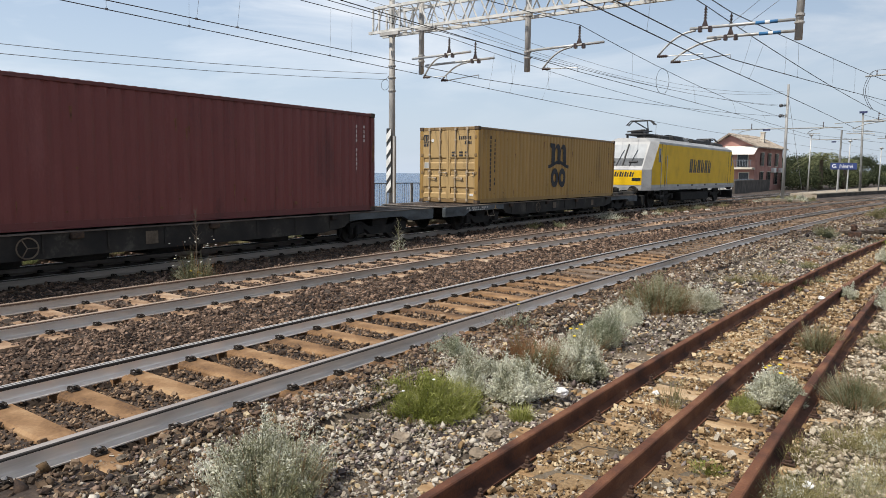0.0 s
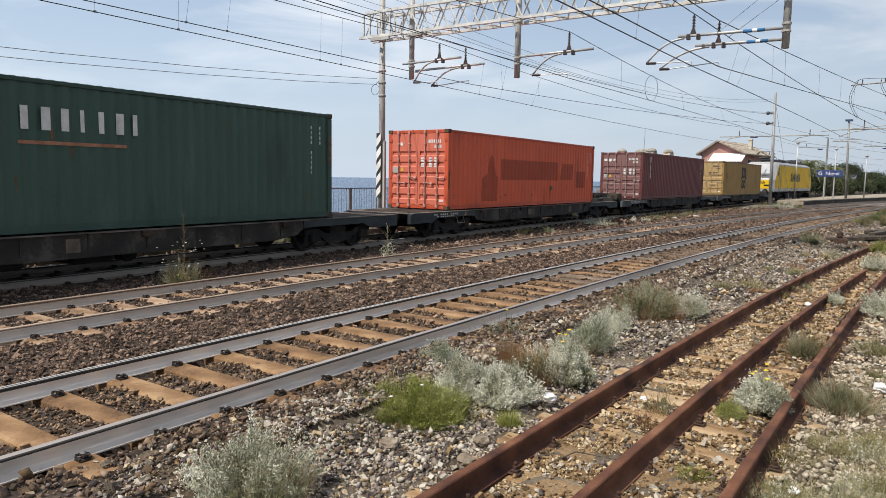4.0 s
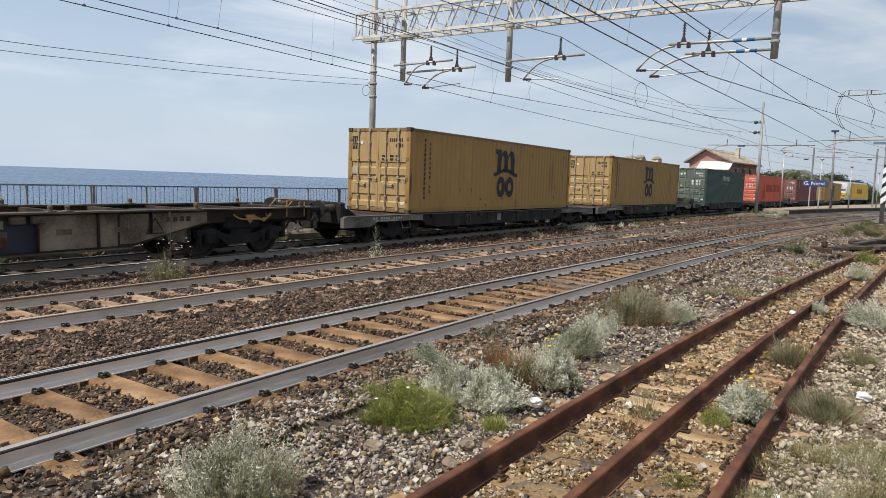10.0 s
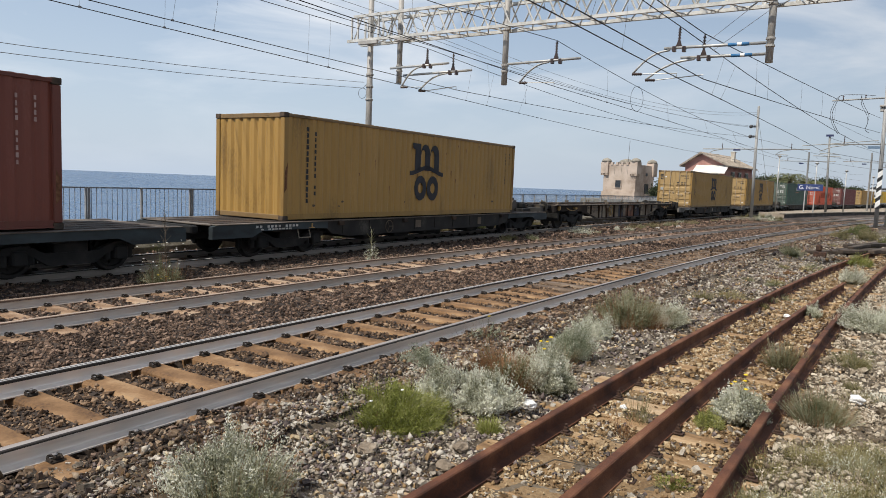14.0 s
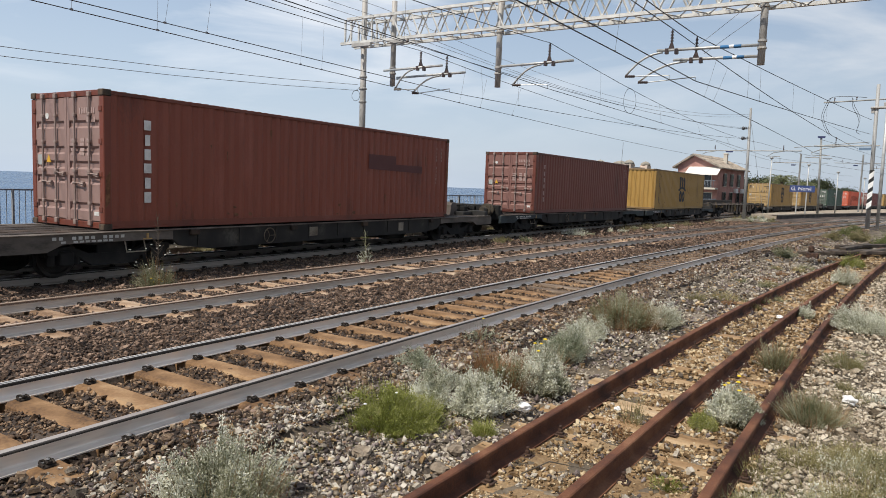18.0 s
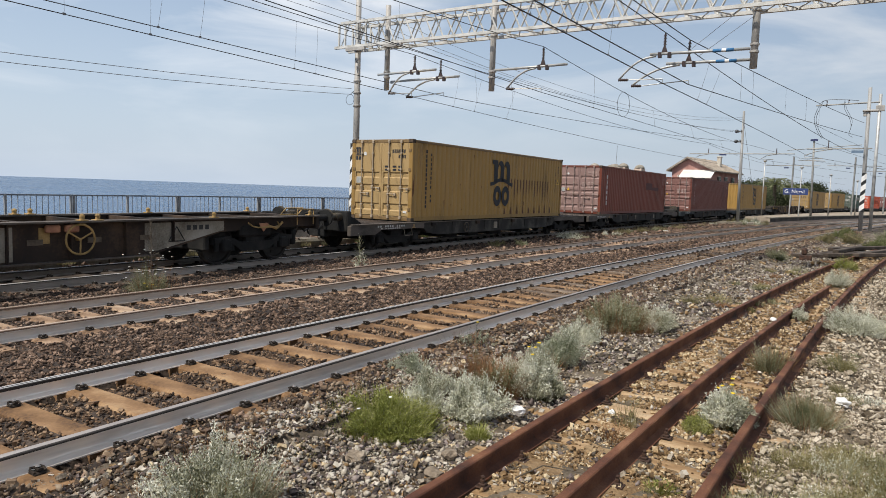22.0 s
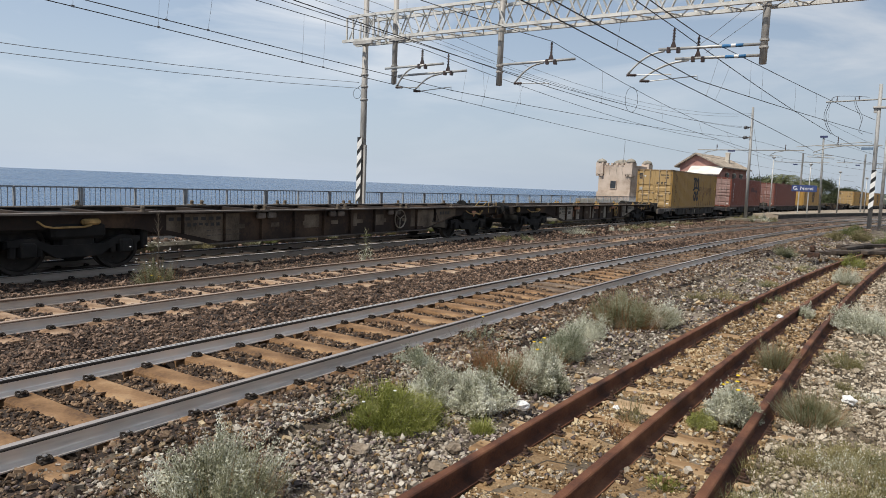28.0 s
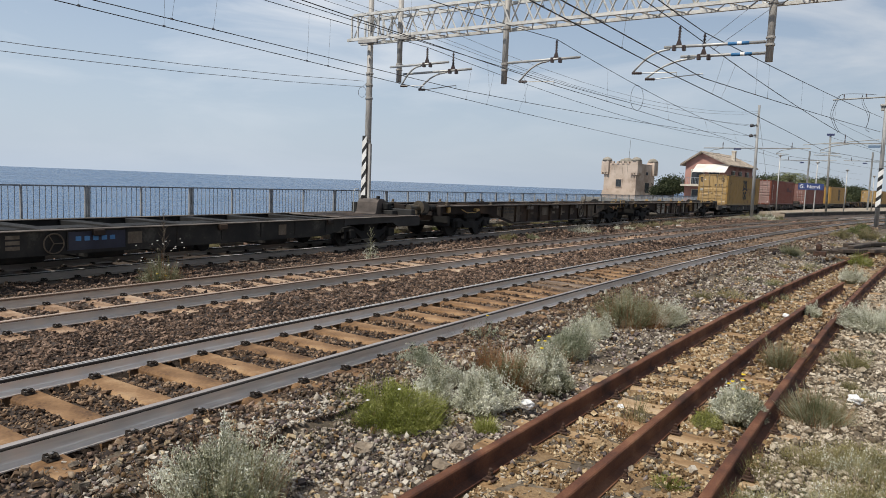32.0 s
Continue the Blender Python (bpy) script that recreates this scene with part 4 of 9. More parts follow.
def wear_and_tear(c, seed, pale):
    """Rust runs, scuffs and a repair patch on the wall that faces the tracks, each a thin irregular stain."""
    g = random.Random(seed)
    rust, scuff = (M_RUSTRUN, M_SCUFF)
    for i in range(g.randint(9, 14)):
        y0, z0 = g.uniform(0.4, CL - 0.5), g.choice((g.uniform(0.3, 0.8), g.uniform(0.8, 2.2), g.uniform(1.9, 2.45)))
        h, w = g.uniform(0.05, 0.32), g.uniform(0.008, 0.03)
        part("rust_run", Shape().prism([(y0 - w, z0), (y0 + w, z0), (y0 + w * 0.7, z0 - h * 0.6), (y0 + w * 0.2, z0 - h), (y0 - w * 0.5, z0 - h * 0.5)], CW - 0.0165, CW - 0.0135, "x"), rust, c)
    for i in range(g.randint(5, 9)):
        y0, z0, r = g.uniform(0.3, CL - 0.3), g.uniform(0.2, 0.5), g.uniform(0.02, 0.06)
        pts = [(y0 + r * g.uniform(0.6, 1.6) * math.cos(a * 1.05), z0 + r * g.uniform(0.5, 1.0) * math.sin(a * 1.05)) for a in range(6)]
        part("scuff", Shape().prism(pts, CW - 0.0165, CW - 0.0135, "x"), scuff if pale else rust, c)
    for yy in (0.02, CL - 0.155):
        z0 = g.uniform(0.3, 1.5)
        part("post_stain", Shape().prism([(yy + 0.02, z0), (yy + 0.10, z0 + 0.1), (yy + 0.12, z0 + g.uniform(0.4, 0.9)), (yy + 0.03, z0 + g.uniform(0.3, 0.8))], CW - 0.0015, CW + 0.0015, "x"), rust, c)


def container(label, col, doors="rear", bands=((0.18, 0.42), (0.78, 1.02), (1.22, 1.42)), marks="arch", rust=0.3, mark=None, grey=0.22, group="containers on the train"):
    """A 40-foot box: corrugated walls, posts, rails, castings, doors with locking bars, lettering as bars."""
    c = thing("shipping_container", label, "shipping container", group)
    P = paint("container_paint", col, rust)
    D = paint("door_paint", tuple((1 - grey) * v + grey * ((0.44, 0.40, 0.30) if marks == "arch" else (0.33, 0.29, 0.27))[i] for i, v in enumerate(col)), rust + 0.3)
    F = paint("frame_paint", (0.20, 0.125, 0.05) if marks == "arch" else tuple(v * 0.7 for v in col), rust + 0.2)
    R = paint("rail_paint", tuple(v * 0.8 for v in col), rust + 0.45)
    light = mark or (M_MARKDARK if marks == "arch" else M_MARKWHITE)
    for sg, nm in ((1, "side_panel"), (-1, "side_panel")):
        part(nm, corrugated(0.16, CL - 0.16, 0.16, CH - 0.09, sg * (CW - 0.02), 0.030, "y", sg), P, c)
        part("bottom_rail", Shape().prism([(sg * (CW - 0.045), 0.03), (sg * CW, 0.03), (sg * CW, 0.05), (sg * (CW - 0.02), 0.06), (sg * (CW - 0.02), 0.165), (sg * (CW - 0.045), 0.165)], 0.16, CL - 0.16, "y"), R, c)
        part("top_rail", Shape().box(min(sg * CW, sg * (CW - 0.06)), max(sg * CW, sg * (CW - 0.06)), 0.16, CL - 0.16, CH - 0.092, CH - 0.02, 0.006), F, c)
    part("roof", ridge_roof(), P, c)
    part("floor_frame", Shape().box(-CW + 0.05, CW - 0.05, 0.1, CL - 0.1, 0.05, 0.14), M_GRIMESHADE, c)
    B = paint("bar_paint", tuple(0.4 * v + 0.6 * (0.33, 0.31, 0.28)[i] for i, v in enumerate(col)), rust + 0.2)
    bar_me, handle_me = lock_bar().mesh("locking_bar", B), lock_handle().mesh("door_handle", B)
    cm, pm = casting().mesh("corner_casting", M_CASTING), Shape().box(-0.07, 0.07, -0.075, 0.075, 0, CH - 0.24, 0.012).mesh("corner_post", R)
    for sg in (-1, 1):
        for yy in (0.089, CL - 0.089):
            part("corner_post", pm, None, c, at=pose(sg * (CW - 0.072), yy, 0.118))
            for zz in (0.059, CH - 0.059):
                part("corner_casting", cm, None, c, at=pose(sg * (CW - 0.081), yy, zz))
    part("end_panel", corrugated(-CW + 0.15, CW - 0.15, 0.14, CH - 0.1, CL - 0.04 if doors == "rear" else 0.04, 0.042, "x", 1 if doors == "rear" else -1), P, c)
    for z0, z1 in ((0.02, 0.14), (CH - 0.12, CH - 0.01)):
        for yy in (0.02, CL - 0.12):
            part("cross_rail", Shape().box(-CW + 0.16, CW - 0.16, yy, yy + 0.1, z0, z1, 0.01), F, c)
    dm = Shape().box(0.0, 1.13, 0.036, 0.07, 0, 2.36).mesh("door", D)
    wm = door_panel(bands).mesh("door_panel", D)
    sm = Shape().box(-0.04, 0.04, -0.004, 0.036, 0, 2.36, 0.004).mesh("door_stile", D)
    hm = Shape().box(-0.05, 0.05, -0.03, -0.005, -0.05, 0.05, 0.01).mesh("hinge", F)
    turn = pose(0, 0.03, 0.135) if doors == "rear" else pose(0, CL - 0.03, 0.135, 0, 0, 180)
    for i, x0 in enumerate((-1.135, 0.005)):
        d = part("door", dm, None, c, at=turn @ pose(x0, 0, 0))
        for xb in ((0.35, 0.80) if i == 0 else (0.30, 0.78)):
            part("locking_bar", bar_me, None, d, "long painted locking bar", at=pose(xb, 0, 0))
            part("door_handle", handle_me, None, d, at=pose(xb - 0.03, 0, 0.72 if xb < 0.5 else 0.9, 0, 0, 0))
        part("door_panel", wm, None, d)
        for xe in (0.04, 1.09):
            part("door_stile", sm, None, d, at=pose(xe, 0, 0))
        for z in (0.25, 0.9, 1.5, 2.1):
            part("hinge", hm, None, d, at=pose(0.02 if i == 0 else 1.11, 0, z))
        s = Shape()
        if i == 1:
            for zz, w, hh in ((2.02, 0.5, 0.11), (1.86, 0.26, 0.10)):
                x = 0.92 - w
                while x < 0.92:
                    s.box(x, x + 0.045, -0.008, -0.0035, zz, zz + hh)
                    x += 0.075
            for zz in ((1.56, 1.46) if marks == "arch" else (1.50, 1.42, 1.32, 1.24)):
                s.box(0.13, 0.30, -0.008, -0.0035, zz, zz + 0.06)
                s.box(0.44, 0.58, -0.008, -0.0035, zz, zz + 0.06)
                s.box(0.66, 0.8, -0.008, -0.0035, zz, zz + 0.06)
            part("marking", s, light, d, kind="stuff")
            part("label_sticker", Shape().box(0.88, 1.02, -0.008, -0.004, 0.13, 0.2), M_MARKWHITE, d)
        else:
            part("data_plate", Shape().box(0.12, 0.30, -0.006, -0.003, 1.05, 1.25), M_PLACARD, d)
            part("label_sticker", Shape().lathe([(0.06, -0.003), (0.06, 0.003)], (0, 0, 0), 14), M_MARKWHITE, d, at=pose(0.47, -0.008, 2.0, 90))
            if marks != "arch":
                part("label_sticker", Shape().prism([(0.42, 1.1), (0.58, 1.1), (0.5, 1.26)], -0.008, -0.004, "y"), M_MARKYELLOW, d)
            if marks == "bars_door":
                part("lettering", Shape().box(0.12, 0.3, -0.008, -0.0035, 1.98, 2.1).box(0.4, 0.58, -0.008, -0.0035, 1.98, 2.1).box(0.66, 0.8, -0.008, -0.0035, 1.98, 2.1), light, d, kind="stuff")
            if marks == "arch":
                s = Shape()
                for a in (0.10, 0.17, 0.24):
                    s.box(a, a + 0.045, -0.008, -0.0035, 1.98, 2.18)
                s.box(0.08, 0.29, -0.008, -0.0035, 2.16, 2.2).box(0.07, 0.30, -0.008, -0.0035, 1.94, 1.97)
                s.box(0.09, 0.17, -0.008, -0.0035, 1.80, 1.91).box(0.20, 0.28, -0.008, -0.0035, 1.80, 1.91)
                part("logo", s, M_MARKDARK, d)
    wear_and_tear(c, sum(ord(q) for q in label), marks == "arch")
    # number bars down the leading end of the side
    bars_column(c, CL - 0.75, 2.25, 11, 0.085, 0.07, 0.12, light, skip=(4, 10), name="marking")
    bars_column(c, CL - 0.45, 2.25, 4, 0.085, 0.07, 0.12, light, name="marking")
    return c


def side_patch(c, pts, material, name="painted_patch", label=""):
    part(name, Shape().prism(pts, CW - 0.016, CW - 0.011, "x"), material, c, label)


def faded(name, col):
    return mat(name, [tuple(v * 0.8 for v in col), col], 2, 20, 0.75)


RACK = []


def load(s, ob):
    """Remembers that ob rides s metres along the track from the plan's origin at the clip's start."""
    RACK.append((s, ob))
    return ob


def box_line(label, rear, **kw):
    c = container(label, YELLOW, marks="arch", **kw)
    arch_logo(c, 6.15, 1.43, 0.93, M_MARKDARK)
    bars_column(c, 0.82, 2.30, 13, 0.122, 0.14, 0.147, M_MARKDARK)
    bars_column(c, 1.10, 2.20, 11, 0.105, 0.11, 0.148, M_MARKDARK, skip=(8,))
    return load(rear, c)


box_line("mustard yellow corrugated shipping container behind the locomotive", 19.37)
c = load(1.87, container("dark maroon corrugated shipping container with white lettering bars", DARKRED, marks="bars_door", bands=((0.18, 0.42), (0.72, 0.92), (1.12, 1.30), (1.50, 1.68))))
bars_column(c, 1.3, 2.36, 3, 0.36, 0.24, 0.43, M_MARKWHITE)
c = load(-17.13, container("bright orange-red corrugated shipping container with dark overpainted patches", ORANGE, marks="bars", rust=0.35, bands=((0.18, 0.36), (0.55, 0.72), (0.92, 1.08), (1.25, 1.42), (1.6, 1.76))))
PATCH = faded("overpainted_patch", (0.20, 0.055, 0.035))
PATCH.node_tree.nodes["Principled BSDF"].inputs["Alpha"].default_value = 0.17
side_patch(c, [(3.45, 1.0), (8.3, 1.0), (8.3, 1.74), (3.45, 1.74)], PATCH, label="dark overpainted band")
side_patch(c, [(8.5, 1.02), (9.75, 1.02), (9.85, 1.7), (8.7, 1.7)], PATCH)
side_patch(c, [(10.2, 0.68), (11.2, 0.68), (11.2, 1.4), (10.2, 1.4)], PATCH)
side_patch(c, [(7.58, 0.6), (7.8, 0.6), (7.8, 0.76), (7.58, 0.76)], M_BROWNPANEL)
side_patch(c, [(2.1, 0.25), (3.2, 0.25), (3.25, 1.1), (3.1, 1.15), (2.95, 1.7), (2.75, 1.88), (2.6, 1.6), (2.5, 1.2), (2.15, 1.05)], PATCH)
c = load(-34.71, container("dark green corrugated shipping container with white lettering bars", GREEN, marks="bars_door", rust=0.2, bands=((0.16, 0.55), (0.82, 1.0), (1.62, 1.74))))
s = Shape()
for i in range(7):
    y0 = 4.75 + i * 0.33
    s.box(CW - 0.012, CW - 0.008, y0, y0 + (0.12, 0.15, 0.13, 0.07, 0.1, 0.15, 0.09)[i], 1.74, 2.12)
part("lettering", s, M_MARKWHITE, c, kind="stuff")
side_patch(c, [(4.7, 1.5), (6.6, 1.5), (6.6, 1.56), (4.7, 1.56)], M_ORANGEPART, "lettering")
box_line("mustard yellow corrugated shipping container", -53.92)
box_line("mustard yellow corrugated shipping container with vertical lettering bars", -71.45)
box_line("mustard yellow shipping container with its plain end to the rear", -110.51, doors="front", rust=0.45)
c = load(-127.98, container("brick red corrugated shipping container with a column of white lettering bars", BRICK, marks="bars", mark=M_MARKPINK, bands=((0.2, 0.36), (0.7, 0.86), (0.98, 1.14), (1.26, 1.42), (1.75, 1.9))))
bars_column(c, 0.92, 2.08, 6, 0.20, 0.2, 0.275, M_MARKPINK)
c = load(-147.09, container("oxide red corrugated shipping container with a column of white lettering bars", OXIDE, marks="bars", mark=M_MARKPINK, grey=0.5, bands=((0.2, 0.36), (0.7, 0.86), (0.98, 1.14), (1.26, 1.42), (1.75, 1.9))))
bars_column(c, 0.92, 2.1, 6, 0.22, 0.26, 0.275, M_MARKWHITE)
side_patch(c, [(7.9, 1.45), (10.6, 1.40), (10.6, 1.62), (9.2, 1.62), (9.2, 1.86), (7.9, 1.86)], faded("dark_patch", (0.10, 0.032, 0.03)))
c = box_line("mustard yellow shipping container with brown rust streaks down its side", -164.58, rust=0.6)
STREAK = faded("rust_streak", (0.12, 0.05, 0.02))
for i in range(9):
    yy = 6.4 + i * 0.556
    side_patch(c, [(yy, 0.17), (yy + 0.16, 0.17), (yy + 0.12, 0.3 + 0.05 * (i % 3)), (yy + 0.07, 0.42 + 0.06 * (i % 4)), (yy + 0.03, 0.26)], STREAK, "rust_streak")
part("warning_sign", Shape().prism([(11.55, 1.42), (11.85, 1.42), (11.7, 1.68)], CW - 0.012, CW - 0.008, "x"), M_MARKYELLOW, c, "yellow warning triangle")
part("warning_mark", Shape().prism([(11.66, 1.46), (11.74, 1.46), (11.70, 1.6)], CW - 0.0075, CW - 0.005, "x"), M_MARKDARK, c)
for i in range(15):
    yy = 6.7 + i * 0.278
    h_ = 0.35 + 0.6 * ((i * 5 + 2) % 7) / 6
    side_patch(c, [(yy - 0.01, 1.55), (yy + 0.06, 1.55), (yy + 0.07, 1.55 - h_ * 0.6), (yy + 0.03, 1.5 - h_), (yy + 0.01, 1.5 - h_ * 0.7)], STREAK, "rust_streak")


# ---- freight train: wagons ----
WHEELS = []


def wheelset_shape(r):
    s = Shape()
    s.tube([(-1.05, 0, 0), (1.05, 0, 0)], 0.08, 10)
    n = 28
    for sg in (-1, 1):
        prof = [(0.68, 0.10), (0.685, r - 0.09), (0.665, r - 0.06), (0.665, r + 0.028), (0.695, r + 0.028), (0.705, r), (0.80, r - 0.004), (0.80, r - 0.06), (0.755, r - 0.08), (0.735, 0.12), (0.78, 0.1)]
        vs = [(sg * x, q * math.cos(2 * math.pi * j / n), q * math.sin(2 * math.pi * j / n)) for x, q in prof for j in range(n)]
        fs = [(i * n + j, i * n + (j + 1) % n, (i + 1) * n + (j + 1) % n, (i + 1) * n + j) for i in range(len(prof) - 1) for j in range(n)]
        s.add(vs, fs)
        for k in range(4):
            a = math.pi / 2 * k
            s.tube([(sg * 0.74, 0.62 * r * math.cos(a), 0.62 * r * math.sin(a)), (sg * 0.765, 0.62 * r * math.cos(a), 0.62 * r * math.sin(a))], 0.035, 8)
    return s


M_WHEEL = mat("wheel_steel", [(0.007, 0.006, 0.006), (0.018, 0.015, 0.013), (0.035, 0.03, 0.026)], 6, 40, 0.7, 0.2)
WHEEL_SMALL, WHEEL_BIG, WHEEL_LOCO = (wheelset_shape(r).mesh("wheelset", M_WHEEL) for r in (0.365, 0.46, 0.6))


def bogie_shape(r, base=1.8, h=0.0):
    """Side frames with axle boxes, springs, bolster and brake gear."""
    s = Shape()
    a = base / 2
    for sg in (-1, 1):
        x0, x1 = sorted((sg * 0.93, sg * 1.07))
        s.prism([(-a - 0.32, r + 0.06), (-a - 0.32, r + 0.16), (-a + 0.1, r + 0.2), (-0.45, r + 0.05), (0.45, r + 0.05), (a - 0.1, r + 0.2), (a + 0.32, r + 0.16), (a + 0.32, r + 0.06), (a - 0.2, r + 0.02), (0.4, r - 0.17), (-0.4, r - 0.17), (-a + 0.2, r + 0.02)], x0, x1, "x")
        for yy in (-a, a):
            s.box(min(sg * 0.9, sg * 1.14), max(sg * 0.9, sg * 1.14), yy - 0.13, yy + 0.13, r - 0.14, r + 0.12, 0.03)
            for d in (-0.22, 0.22):
                s.tube([(sg * 1.0, yy + d, r - 0.13), (sg * 1.0, yy + d, r + 0.14)], 0.065, 8)
        s.box(min(sg * 0.86, sg * 1.05), max(sg * 0.86, sg * 1.05), -0.3, 0.3, r + 0.02, r + 0.26, 0.02)
    s.box(-0.95, 0.95, -0.18, 0.18, r - 0.05, r + 0.2, 0.02)
    for yy in (-a - 0.28, a + 0.28):
        s.box(-1.0, 1.0, yy - 0.05, yy + 0.05, r + 0.02, r + 0.14)
    for yy in (-a, a):
        for d in (-r - 0.03, r + 0.03):
            for sg in (-1, 1):
                s.box(sg * 0.75 - 0.05, sg * 0.75 + 0.05, yy + d - 0.03, yy + d + 0.03, r - 0.15, r + 0.12)
    return s


BOGIE_SMALL, BOGIE_BIG = bogie_shape(0.365).mesh("bogie_frame", M_GRIMESHADE), bogie_shape(0.46).mesh("bogie_frame", M_GRIMESHADE)


def add_bogies(w, ys, big):
    for yb in ys:
        part("bogie_frame", BOGIE_BIG if big else BOGIE_SMALL, None, w, "grimy bogie frame with axle boxes, its shade painted near-black", at=pose(0, yb, 0))
        for d in (-0.9, 0.9):
            r = 0.46 if big else 0.365
            ws = part("wheelset", WHEEL_BIG if big else WHEEL_SMALL, None, w, at=pose(0, yb + d, r))
            WHEELS.append((ws, r, (0, yb + d, r)))


def buffer_shape():
    s = Shape()
    n = 16
    s.tube([(0, 0, 0), (0, 0.28, 0)], 0.11, n)
    s.tube([(0, 0.28, 0), (0, 0.56, 0)], 0.085, n)
    s.tube([(0, 0.56, 0), (0, 0.60, 0)], 0.225, n)
    return s


BUFFER = buffer_shape().mesh("buffer", M_GRIMESHADE)


def hook(w, y, d, z=1.0):
    s = Shape()
    s.box(-0.12, 0.12, y - 0.1, y + 0.1, z - 0.12, z + 0.12, 0.02)
    s.tube([(0, y, z), (0, y + d * 0.35, z), (0, y + d * 0.42, z + 0.08), (0, y + d * 0.33, z + 0.12)], 0.035, 6)
    s.tube([(0.0, y + d * 0.3, z - 0.02), (0.0, y + d * 0.42, z - 0.3), (0, y + d * 0.3, z - 0.5)], 0.03, 6)
    s.tube([(0.35, y, z - 0.1), (0.37, y + d * 0.3, z - 0.35), (0.32, y + d * 0.5, z - 0.25)], 0.025, 6)
    s.tube([(-0.35, y, z - 0.1), (-0.37, y + d * 0.3, z - 0.35), (-0.32, y + d * 0.5, z - 0.25)], 0.025, 6)
    part("coupling", s, M_GRIMESHADE, w, "coupling hook with brake hoses")


DECK = 0.80
STIFF = Shape().box(-0.008, 0.008, 0, 0.03, 0.46, DECK - 0.004).mesh("stiffener", M_SILL)


def worn_steel(name, col, dark=0.35):
    """Faded wagon paint with grime and bare patches."""
    return mat(name, [tuple(v * dark for v in col), tuple(v * 0.75 for v in col), col, tuple(min(1, v * 1.35) for v in col)], 1.3, 16, 0.75, bump=0.1, rvar=0.1, stretch=(1, 1, 2.5))


M_SILLBLUE = worn_steel("faded_blue_grey_sill", (0.075, 0.09, 0.10))
M_SILLTEAL = worn_steel("dark_teal_sill", (0.024, 0.036, 0.042))
M_SILLGREY = worn_steel("pale_grey_sill", (0.165, 0.152, 0.137))
M_SILLBROWN = worn_steel("brown_grey_sill", (0.095, 0.08, 0.068))
M_SILLDARK = worn_steel("grimy_dark_sill", (0.022, 0.021, 0.020))
M_HEADSTOCK = worn_steel("brown_headstock", (0.085, 0.068, 0.058))
M_BUFFTAN = mat("tan_greasy_buffer", [(0.018, 0.014, 0.011), (0.060, 0.048, 0.033), (0.102, 0.081, 0.054)], 3, 30, 0.6)
BUFFER_TAN = buffer_shape().mesh("buffer", M_BUFFTAN)


